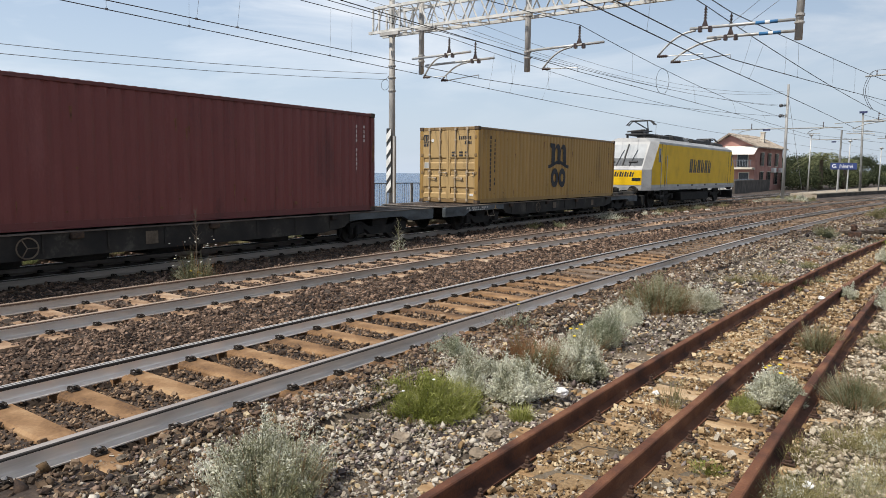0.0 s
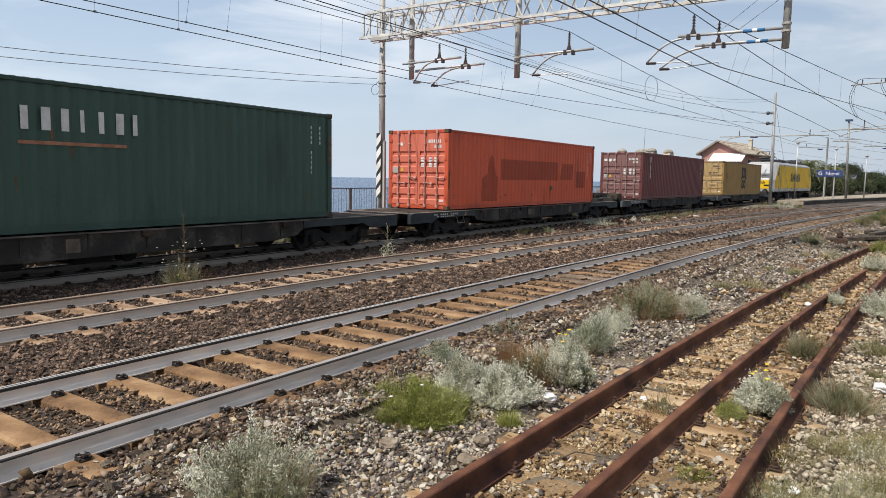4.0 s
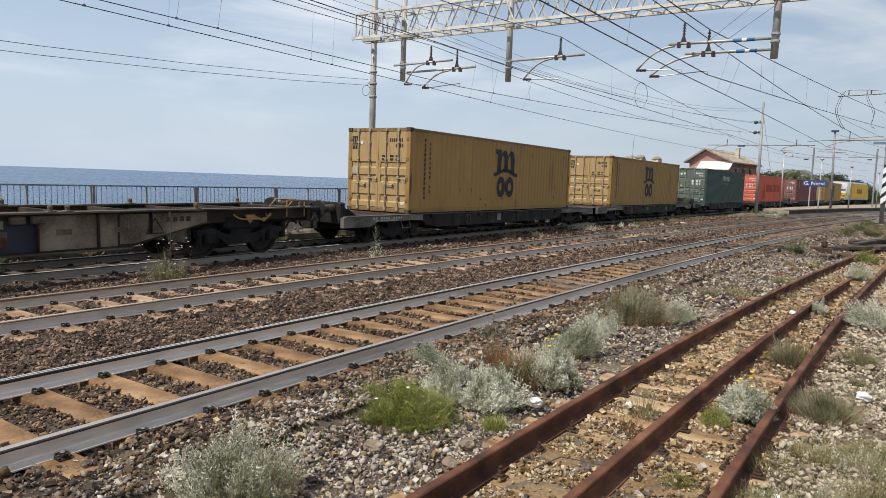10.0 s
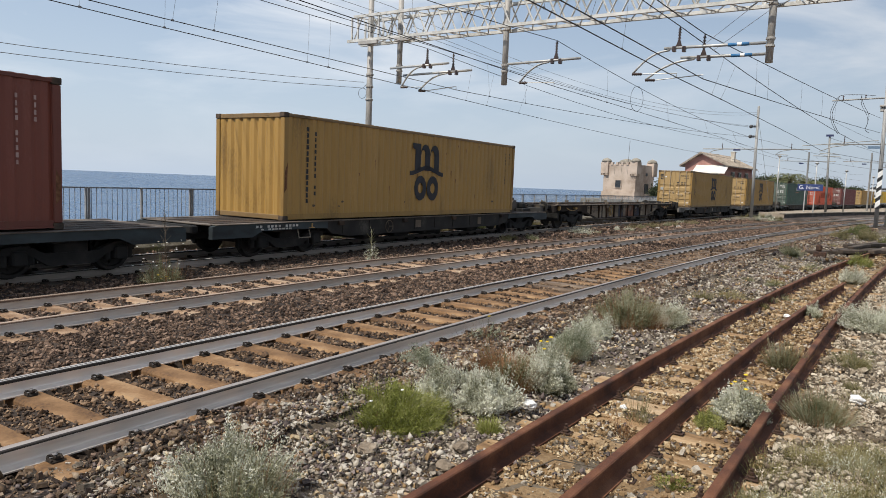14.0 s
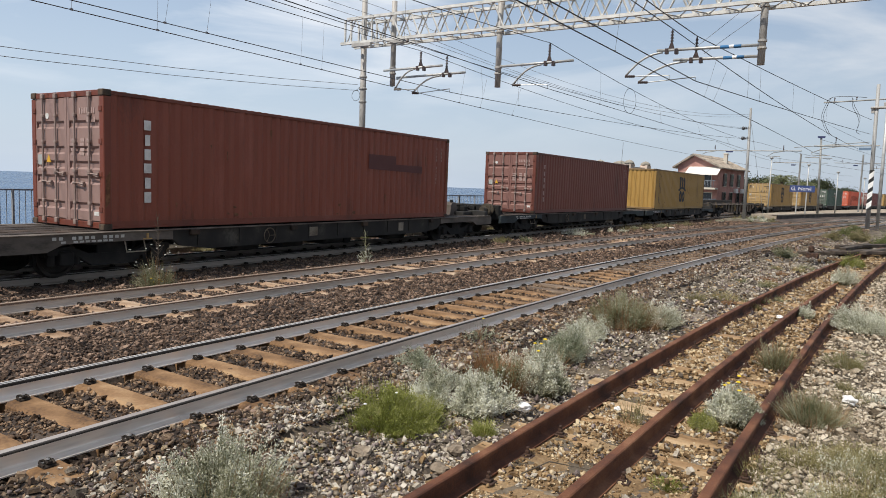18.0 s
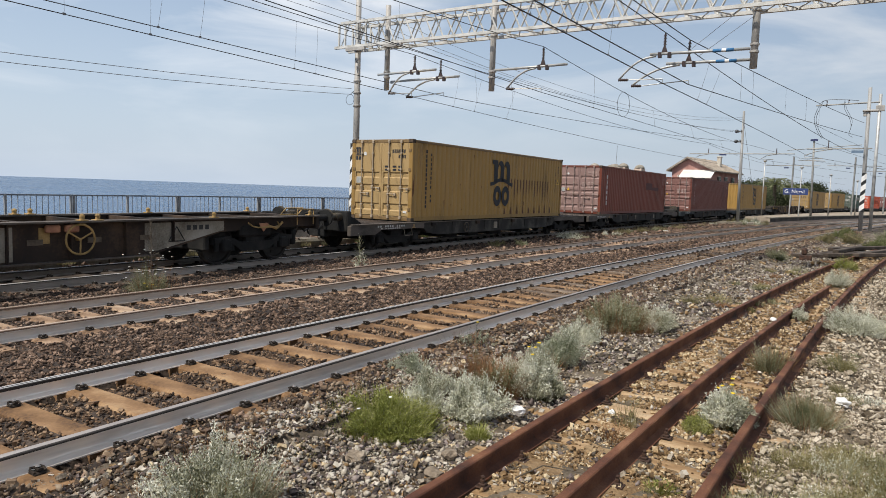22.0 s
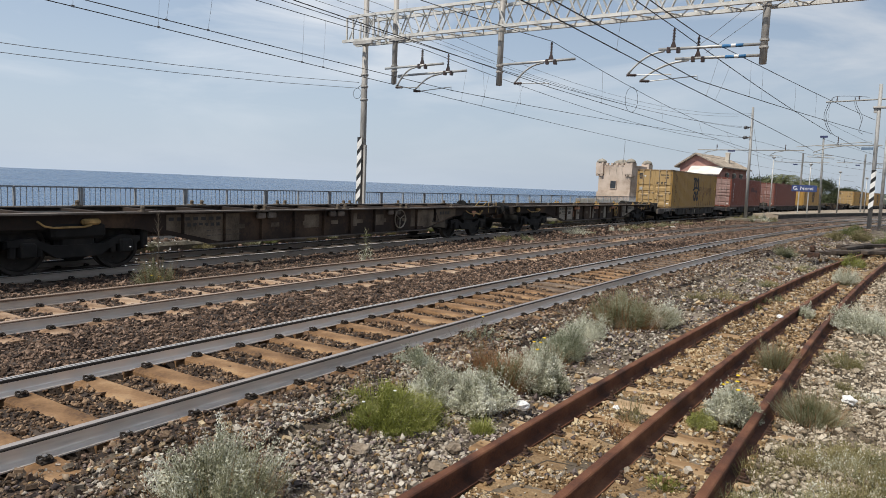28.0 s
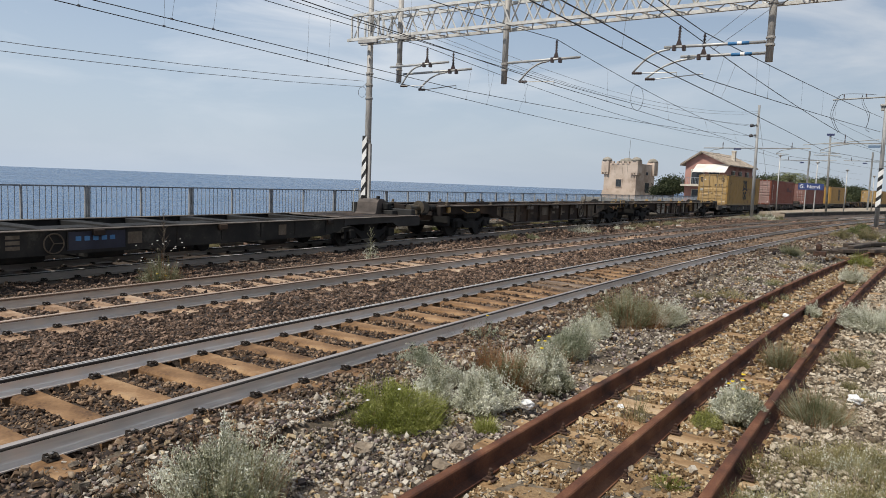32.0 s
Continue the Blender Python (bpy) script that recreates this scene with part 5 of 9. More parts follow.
def low_wagon(label, tone, h0=34.85, group="wagons of the train"):
    """Two low-deck units, coupled for good: painted sill ends over the bogies, deeper grimy sills between, raised headstocks."""
    w = thing("container_wagon", label, "railway wagon", group)
    for o in (0.55, 18.75):
        for sg in (-1, 1):
            xa, xb = min(sg * 1.16, sg * 1.28), max(sg * 1.16, sg * 1.28)
            ends = ([(0, 0.5), (0, DECK - 0.04), (0.15, DECK), (3.6, DECK), (3.6, 0.61), (3.3, 0.63), (1.4, 0.63), (1.1, 0.5)],
                    [(13.9, 0.61), (13.9, DECK), (17.4, DECK), (17.55, DECK - 0.04), (17.55, 0.5), (16.4, 0.5), (16.1, 0.63), (14.2, 0.63)])
            for prof in ends:
                part("sill_end", Shape().prism([(o + u, v) for u, v in prof], xa, xb, "x"), tone, w, "weathered painted sill end over the bogie")
            prof = [(3.6, DECK), (13.9, DECK), (13.9, 0.61), (13.7, 0.47), (13.0, 0.38), (4.5, 0.38), (3.8, 0.47), (3.6, 0.61)]
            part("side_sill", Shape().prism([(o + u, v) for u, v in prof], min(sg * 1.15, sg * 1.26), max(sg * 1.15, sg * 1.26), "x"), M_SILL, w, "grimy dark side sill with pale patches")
            part("deck_edge", Shape().box(min(sg * 1.10, sg * 1.31), max(sg * 1.10, sg * 1.31), o + 0.1, o + 17.45, DECK - 0.006, DECK + 0.010, 0.003), M_DECK, w, "thin rusty deck edge")
            for i in range(9):
                part("stiffener", STIFF, None, w, at=pose(sg * 1.268, o + 4.2 + i * 1.12, 0))
            for y0 in (4.0, 6.9, 9.7, 13.2):
                part("peg_bracket", Shape().box(min(sg * 1.25, sg * 1.34), max(sg * 1.25, sg * 1.34), o + y0, o + y0 + 0.22, DECK - 0.12, DECK - 0.008, 0.015), M_BROWNSTEEL, w)
        s = Shape()
        for yy in [o + 0.6 + 1.45 * i for i in range(12)]:
            s.box(-1.15, 1.15, yy - 0.16, yy + 0.16, 0.58, DECK - 0.012, 0.01)
        s.box(-0.3, 0.3, o, o + 17.5, 0.42, DECK - 0.05, 0.02)
        part("underframe", s, M_GRIMESHADE, w)
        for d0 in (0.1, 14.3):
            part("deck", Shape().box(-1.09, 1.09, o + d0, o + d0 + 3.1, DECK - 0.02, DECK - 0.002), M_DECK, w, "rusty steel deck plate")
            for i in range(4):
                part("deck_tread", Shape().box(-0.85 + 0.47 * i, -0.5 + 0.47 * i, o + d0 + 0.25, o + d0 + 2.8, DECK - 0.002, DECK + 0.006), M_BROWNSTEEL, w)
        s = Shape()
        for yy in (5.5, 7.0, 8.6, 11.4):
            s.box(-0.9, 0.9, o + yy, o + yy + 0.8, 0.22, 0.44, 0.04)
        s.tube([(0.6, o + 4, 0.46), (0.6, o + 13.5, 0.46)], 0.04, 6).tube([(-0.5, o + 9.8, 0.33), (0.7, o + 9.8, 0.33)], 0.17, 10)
        part("brake_gear", s, M_GRIMESHADE, w)
        s = Shape()
        s.ring((1.31, o + 6.2, 0.58), 0.17, 0.013)
        for a in range(3):
            s.tube([(1.31, o + 6.2, 0.58), (1.31, o + 6.2 + 0.17 * math.cos(a * 2.09), 0.58 + 0.17 * math.sin(a * 2.09))], 0.01, 5)
        part("brake_wheel", s, M_BROWNPANEL, w, "small spoked brake wheel")
        for d0, d1, e0 in ((8.3, 8.55, 0.48),) if o < 5 else ((11.5, 11.75, 0.48), (7.6, 7.9, 0.5)):
            part("data_panel", Shape().box(1.261, 1.266, o + d0, o + d1, e0, 0.72), M_OLDGREY if tone in (M_SILLGREY, M_SILLBROWN) else M_BROWNPANEL, w)
        s = Shape()
        for i in range(12):
            if i not in (2, 7):
                s.box(1.281, 1.284, o + 1.2 + i * 0.115, o + 1.27 + i * 0.115, 0.70, 0.755)
        for i in range(9):
            if i != 1:
                s.box(1.281, 1.284, o + 1.35 + i * 0.11, o + 1.43 + i * 0.11, 0.645, 0.68)
        part("marking", s, M_PLACARD, w, "worn pale number bars", kind="stuff")
        part("lifting_mark", Shape().box(1.281, 1.287, o + 3.0, o + 3.05, 0.655, 0.76).box(1.281, 1.287, o + 2.93, o + 3.12, 0.645, 0.665), M_YELLOWPART, w, "small yellow lifting mark")
        part("foot_step", Shape().tube([(1.2, o + 2.6, 0.62), (1.26, o + 2.6, 0.42), (1.26, o + 3.0, 0.42), (1.2, o + 3.0, 0.62)], 0.014, 6), M_OLDGREY, w)
    # leading headstock: a raised box with a sloping heel
    s = Shape()
    s.prism([(h0 + 0.1, 0.79), (h0 + 0.2, 0.85), (h0 + 0.26, 1.16), (h0 + 0.36, 1.27), (h0 + 0.62, 1.25), (h0 + 0.75, 0.79)], -0.55, 0.22, "x")
    part("headstock", s, M_HEADSTOCK, w, "raised brown grimy wedge of the headstock")
    s = Shape().prism([(h0 + 0.6, 0.79), (h0 + 0.6, 1.12), (36.05, 1.1), (36.25, 1.0), (36.25, 0.72), (35.5, 0.72)], -1.05, 0.05, "x")
    s.box(-1.15, 1.15, 36.02, 36.25, 0.7, 0.98, 0.02).box(-0.2, 0.62, h0 + 0.5, 36.1, 0.79, 0.93, 0.02)
    part("end_beam", s, M_SILLDARK, w, "dark grimy end beam")
    for zz in (0.98, 1.16):
        part("air_pipe", Shape().tube([(0.12, h0 + 0.7, zz), (0.3, 36.0, zz - 0.02)], 0.03, 6), M_GRIMESHADE, w)
    part("cock_box", Shape().box(0.1, 0.42, 35.75, 36.0, 0.93, 1.14, 0.03), M_GRIMESHADE, w)
    part("handrail", Shape().tube([(-0.9, 35.75, 0.78), (-0.9, 35.75, 1.46), (-0.9, 35.82, 1.54), (-0.9, 35.98, 1.54), (-0.9, 36.05, 1.46), (-0.9, 36.05, 0.8)], 0.014, 6), M_PLACARD, w, "thin pale handrail loop")
    for xx in (-0.5, 0.1):
        part("stop_block", Shape().box(xx, xx + 0.1, h0 + 0.34, h0 + 0.44, 1.2, 1.36, 0.02), M_GRIMESHADE, w)
    part("rear_headstock", Shape().box(-1.15, 1.15, 0.55, 0.75, 0.6, 1.18, 0.03).prism([(0.75, 0.79), (0.75, 1.1), (1.2, 0.95), (1.5, 0.79)], -0.9, -0.6, "x").prism([(0.75, 0.79), (0.75, 1.1), (1.2, 0.95), (1.5, 0.79)], 0.6, 0.9, "x"), M_GRIMESHADE, w)
    for xx in (-0.875, 0.875):
        part("buffer", BUFFER_TAN, None, w, "tan greasy buffer", at=pose(xx, 36.25, 1.02))
        part("buffer", BUFFER_TAN, None, w, at=pose(xx, 0.6, 1.02, 0, 0, 180))
    for xx, z1 in ((0.45, 0.62), (-0.3, 0.55)):
        part("brake_hose", Shape().tube([(xx, 36.2, 0.9), (xx + 0.05, 36.5, 0.78), (xx + 0.08, 36.75, z1), (xx, 37.0, 0.8)], 0.028, 6), M_BLACK, w, "hanging black brake hose")
    part("air_cable", Shape().tube([(1.0, 36.25, 0.95), (1.08, 36.45, 0.72), (0.9, 36.8, 0.7), (0.7, 37.0, 0.86)], 0.014, 6), M_PLACARD, w, "pale looped cable")
    hook(w, 36.25, 1)
    hook(w, 0.55, -1)
    part("centre_coupling", Shape().box(-0.2, 0.2, 18.0, 18.8, 0.5, 0.7, 0.04).box(-0.9, 0.9, 18.15, 18.35, 0.6, 0.78, 0.03).box(-0.9, 0.9, 18.5, 18.7, 0.6, 0.78, 0.03), M_GRIMESHADE, w)
    add_bogies(w, (3.0, 15.9, 21.2, 34.1), False)
    return w


PEG = Shape().box(-0.08, 0.08, -0.08, 0.08, 0, 0.02, 0.005).lathe([(0.045, 0.015), (0.042, 0.07), (0.05, 0.075), (0.045, 0.10), (0.015, 0.125)], (0, 0, 0), 8)


def sixty_wagon(label, tone, patch, panels, wheel_y, first=M_OLDGREY, p0=4.55, p1=6.45, group="wagons of the train"):
    """A four-axle open-frame container wagon with fish-belly sills, cross members and folding pegs."""
    w = thing("empty_container_wagon", label, "railway wagon", group)
    top = 1.06
    for sg in (-1, 1):
        prof = [(0.62, top - 0.24), (0.62, top), (19.12, top), (19.12, top - 0.24), (16.6, top - 0.26), (15.9, top - 0.30), (14.2, 0.38), (5.6, 0.38), (3.9, top - 0.30), (3.2, top - 0.26)]
        part("side_sill", Shape().prism(prof, min(sg * 1.05, sg * 1.08), max(sg * 1.05, sg * 1.08), "x"), tone, w, "fish-belly side sill")
        s = Shape().box(min(sg * 0.98, sg * 1.24), max(sg * 0.98, sg * 1.24), 0.62, 19.12, top, top + 0.03)
        s.box(min(sg * 1.05, sg * 1.2), max(sg * 1.05, sg * 1.2), 5.6, 14.2, 0.36, 0.385)
        part("top_flange", s, M_DECK, w)
        for i in range(10):
            y0 = 4.9 + i * 1.08
            lo = 0.40 if 5.7 < y0 < 14.1 else 0.62
            part("stiffener", Shape().box(min(sg * 1.08, sg * 1.17), max(sg * 1.08, sg * 1.17), y0, y0 + 0.02, lo, top), tone, w)
    for i in range(14):
        y0 = 0.8 + i * 1.38
        part("cross_member", Shape().box(-1.05, 1.05, y0, y0 + 0.12, top - 0.16, top - 0.005), M_BROWNSTEEL, w)
    for xx in (-0.28, 0.28):
        part("centre_sill", Shape().box(xx - 0.04, xx + 0.04, 0.6, 19.1, top - 0.5, top - 0.05), M_BROWNSTEEL, w)
    for y0 in (0.9, 3.9, 6.8, 7.1, 9.7, 10.0, 12.6, 12.9, 15.6, 18.7):
        for sg in (-1, 1):
            part("container_peg", PEG, M_YELLOWPART if patch is M_ORANGEPART and y0 > 9 else M_BROWNPANEL, w, at=pose(sg * 1.12, y0 + 0.09, top + 0.03))
    for y0 in (6.9, 7.24, 9.4, 9.74, 12.0, 12.34):
        part("peg_pocket", Shape().box(1.12, 1.2, y0, y0 + 0.26, top - 0.17, top - 0.03, 0.02), patch, w, "faded reddish peg pocket")
    part("painted_panel", Shape().prism([(p0, 0.84 - (p0 - 3.95) * 0.22), (p0, top - 0.04), (p1, top - 0.04), (p1, 0.42), (5.85, 0.42)], 1.081, 1.087, "x"), first, w, "grey painted panel with small dark marks")
    part("painted_panel", Shape().prism([(14.0, 0.45), (14.0, top - 0.05), (16.0, top - 0.05), (16.0, top - 0.26), (15.85, top - 0.28), (14.3, 0.45)], 1.081, 1.087, "x"), first, w, "grey painted panel")
    for y0, y1, lo, hi, m in panels:
        part("painted_panel", Shape().box(1.081, 1.087, y0, y1, lo, hi), m, w)
    for y0 in (4.9, 5.98, 7.06, 8.14, 9.22, 10.3, 11.38, 12.46, 13.54):
        part("mark_plate", Shape().box(1.09, 1.096, y0 + 0.35, y0 + 0.62, 0.68, 0.78), M_BROWNPANEL, w)
    s = Shape()
    for a, b in (((14.55, 0.62), (14.95, 0.62)), ((14.95, 0.62), (14.75, 0.92)), ((14.75, 0.92), (14.55, 0.62))):
        s.tube([(1.09, *a), (1.09, *b)], 0.012, 4)
    part("warning_triangle", s, M_BLACK, w, "black warning triangle outline")
    s = Shape()
    for i in range(7):
        s.box(1.088, 1.091, p0 + 0.05 + i * 0.2, p0 + 0.17 + i * 0.2, top - 0.17, top - 0.10)
        s.box(1.088, 1.091, p0 + 0.35 + i * 0.15, p0 + 0.44 + i * 0.15, top - 0.30, top - 0.23)
        s.box(1.088, 1.091, 5.55 + i * 0.14, 5.66 + i * 0.14, 0.55, 0.56)
        s.box(1.088, 1.091, 5.55 + i * 0.14, 5.66 + i * 0.14, 0.66, 0.67)
    for i in range(4):
        s.box(1.088, 1.091, 15.0 + i * 0.16, 15.1 + i * 0.16, top - 0.22, top - 0.12)
    part("marking", s, M_BLACK, w, kind="stuff")
    s = Shape()
    s.ring((1.2, wheel_y, 0.76), 0.27, 0.02)
    for a in range(3):
        s.tube([(1.2, wheel_y, 0.76), (1.2, wheel_y + 0.26 * math.cos(a * 2.09 + 0.5), 0.76 + 0.26 * math.sin(a * 2.09 + 0.5))], 0.016, 5)
    s.tube([(1.06, wheel_y, 0.76), (1.2, wheel_y, 0.76)], 0.03, 6)
    part("brake_wheel", s, M_YELLOWPART if patch is not M_DECK else M_OLDGREY, w, "spoked hand brake wheel")
    for y0 in (0.6, 19.0):
        part("headstock", Shape().box(-1.15, 1.15, y0, y0 + 0.14, top - 0.32, top, 0.02), M_BROWNSTEEL, w)
    for xx in (-0.875, 0.875):
        part("buffer", BUFFER, None, w, at=pose(xx, 19.14, 1.0))
        part("buffer", BUFFER, None, w, at=pose(xx, 0.6, 1.0, 0, 0, 180))
    hook(w, 19.14, 1, 0.96)
    hook(w, 0.6, -1, 0.96)
    part("handrail", Shape().tube([(1.15, 18.3, 0.86), (1.15, 18.3, 1.25), (1.15, 18.9, 1.25), (1.15, 18.9, 0.86)], 0.016, 6), M_YELLOWPART, w)
    part("valve_box", Shape().box(1.09, 1.22, 1.0, 1.14, 0.84, 1.05, 0.03), M_YELLOWPART, w)
    part("label_holder", Shape().box(1.09, 1.2, 2.75, 3.1, 0.87, 0.98, 0.03), M_YELLOWPART, w)
    part("brake_hose", Shape().tube([(1.16, 17.2, 0.9), (1.22, 17.5, 0.8), (1.22, 17.7, 0.95)], 0.03, 6), M_YELLOWPART, w)
    part("grip_frame", Shape().tube([(0.62, 18.25, top + 0.03), (0.72, 18.35, top + 0.2), (0.72, 18.98, top + 0.2), (0.62, 18.88, top + 0.03), (0.62, 18.25, top + 0.03)], 0.016, 6), M_YELLOWPART, w, "faded yellow grip frame on the deck end")
    for y0 in (2.0, 16.7):
        part("release_lever", Shape().tube([(1.1, y0, 0.95), (1.2, y0 + 0.06, 0.87), (1.22, y0 + 0.2, 0.84), (1.22, y0 + 0.75, 0.84), (1.2, y0 + 0.9, 0.87), (1.1, y0 + 0.96, 0.95)], 0.018, 6), M_YELLOWPART, w, "curved yellow release lever")
    part("lever_plate", Shape().prism([(16.95, 0.94), (17.25, 0.94), (17.18, 0.82), (17.1, 0.74), (17.02, 0.82)], 1.19, 1.21, "x"), M_ORANGEPART, w)
    s = Shape().box(-0.6, 0.6, 8.2, 9.0, 0.36, 0.56, 0.04).tube([(-0.4, 10.8, 0.5), (0.4, 10.8, 0.5)], 0.18, 10).tube([(0.3, 3, 0.7), (0.3, 17, 0.5)], 0.03, 6)
    part("brake_gear", s, M_GRIMESHADE, w)
    for yb in (2.75, 16.98):
        part("bolster", Shape().box(-1.0, 1.0, yb - 1.5, yb + 1.5, 0.74, 1.0, 0.05).box(-1.12, 1.12, yb - 0.5, yb + 0.5, 0.62, 0.9, 0.05), M_GRIMESHADE, w)
        part("brake_rigging", Shape().box(-0.95, 0.95, yb - 0.35, yb + 0.35, 0.28, 0.72, 0.06).box(-1.0, 1.0, yb - 1.45, yb - 1.3, 0.35, 0.75, 0.03).box(-1.0, 1.0, yb + 1.3, yb + 1.45, 0.35, 0.75, 0.03), M_GRIMESHADE, w)
    add_bogies(w, (2.75, 16.98), True)
    return w


for rear, lab, tone in ((-1.70, "low articulated container wagon with faded blue-grey sill ends", M_SILLBLUE), (-38.25, "low articulated container wagon with dark teal sill ends", M_SILLTEAL),
                        (-75.0, "low articulated container wagon with pale grey sill ends", M_SILLGREY), (-131.57, "low articulated container wagon with dark teal sill ends", M_SILLTEAL),
                        (-168.16, "low articulated container wagon with brown-grey sill ends", M_SILLBROWN), (-244.80, "empty low articulated container wagon with grimy dark sills", M_SILLDARK)):
    low = load(rear, low_wagon(lab, tone, h0=35.25 if rear < -200 else 34.85))
part("blue_panel", Shape().box(1.261, 1.268, 25.2, 26.3, 0.44, 0.76), M_NIGHTPANEL, low, "dark blue panel")
for i in range(5):
    part("pale_mark", Shape().box(1.2685, 1.272, 25.35 + i * 0.16, 25.45 + i * 0.16, 0.60, 0.68), M_SLEEVE, low)
for i in range(3):
    part("pale_mark", Shape().box(1.261, 1.266, 24.2, 24.42, 0.50 + i * 0.09, 0.56 + i * 0.09), M_BROWNPANEL, low)
load(-94.74, sixty_wagon("empty brown container wagon with open frame and rusty sills", M_BROWNSTEEL, M_BROWNPANEL, ((6.63, 8.2, 0.42, 1.02, M_TANPANEL), (8.42, 8.93, 0.42, 1.02, M_TANPANEL), (8.95, 9.66, 0.42, 1.02, M_NIGHTPANEL), (9.70, 10.11, 0.42, 1.02, M_TANPANEL), (10.13, 11.36, 0.42, 1.02, M_RUSTPANEL), (11.38, 12.48, 0.42, 1.02, M_NIGHTPANEL), (12.5, 13.95, 0.42, 1.02, M_TANPANEL), (11.75, 11.95, 0.82, 0.95, M_PLACARD), (10.75, 11.05, 0.78, 0.97, M_OLDGREY), (11.8, 12.0, 0.52, 0.7, M_RUSTPANEL)), 7.48, M_TANPANEL))
load(-187.92, sixty_wagon("empty container wagon with pale grey panels and yellow brake wheel", M_BROWNSTEEL, M_ORANGEPART, ((7.31, 7.68, 0.42, 1.0, M_PALEPANEL), (9.1, 9.61, 0.42, 1.0, M_PALEPANEL), (11.05, 11.5, 0.42, 1.0, M_PALEPANEL), (11.93, 12.12, 0.7, 0.98, M_YELLOWPART), (6.9, 7.1, 0.55, 0.8, M_RUSTPANEL)), 12.61, M_PALEPANEL, 5.3, 6.85))
load(-207.68, sixty_wagon("empty grimy brown container wagon with a hand brake wheel", M_BROWNSTEEL, M_DECK, ((8.56, 9.1, 0.62, 0.95, M_BROWNPANEL), (10.5, 10.65, 0.6, 0.95, M_BROWNPANEL), (11.5, 11.9, 0.6, 0.9, M_BROWNPANEL), (13.3, 14.0, 0.5, 1.0, M_BROWNPANEL)), 12.57, M_BROWNPANEL))

# ---- locomotive ----
M_LOCOY = mat("locomotive_yellow", [(0.60, 0.365, 0.004), (0.72, 0.45, 0.006), (0.76, 0.48, 0.008)], 1.2, 20, 0.55, spec=0.25)
M_LOCOW = mat("locomotive_silver", [(0.273, 0.273, 0.273), (0.363, 0.363, 0.363), (0.416, 0.416, 0.408)], 1.2, 20, 0.4)
M_LOCOG = mat("locomotive_grey", [(0.24, 0.24, 0.24), (0.36, 0.36, 0.36)], 1.5, 20, 0.5)
M_GLASS = mat("dark_cab_glass", [(0.02, 0.025, 0.03), (0.035, 0.04, 0.045)], 2, 20, 0.08, rvar=0.02)
M_SCREENGREY = mat("grey_tinted_screen", [(0.07, 0.075, 0.08), (0.13, 0.135, 0.14)], 2, 20, 0.2, rvar=0.03)
M_SKYSCREEN = mat("pale_sky_reflection", [(0.33, 0.345, 0.355), (0.43, 0.44, 0.45)], 2, 20, 0.2, rvar=0.03)
loco = load(35.15, thing("electric_locomotive", "yellow and silver electric locomotive with a raised pantograph", "locomotive"))


def hull(z0, z1, inset, dy=0.0, half=1.49, lean=1.1):
    """A band of the body between two heights; the ends lean in above the cab floor."""
    s = Shape()
    ring = []
    for z in (z0, z1):
        k = max(0.0, (z - 2.1) / 1.5) * lean
        i = inset if z == z1 else 0
        y0, y1, w = 0.45 + k + dy, 18.45 - k - dy, half - i
        ring.append([(-w + 0.35, y0, z), (w - 0.35, y0, z), (w, y0 + 0.45, z), (w, y1 - 0.45, z), (w - 0.35, y1, z), (-w + 0.35, y1, z), (-w, y1 - 0.45, z), (-w, y0 + 0.45, z)])
    vs = ring[0] + ring[1]
    return s.add(vs, [tuple(range(7, -1, -1)), tuple(range(8, 16))] + [(i, (i + 1) % 8, 8 + (i + 1) % 8, 8 + i) for i in range(8)])


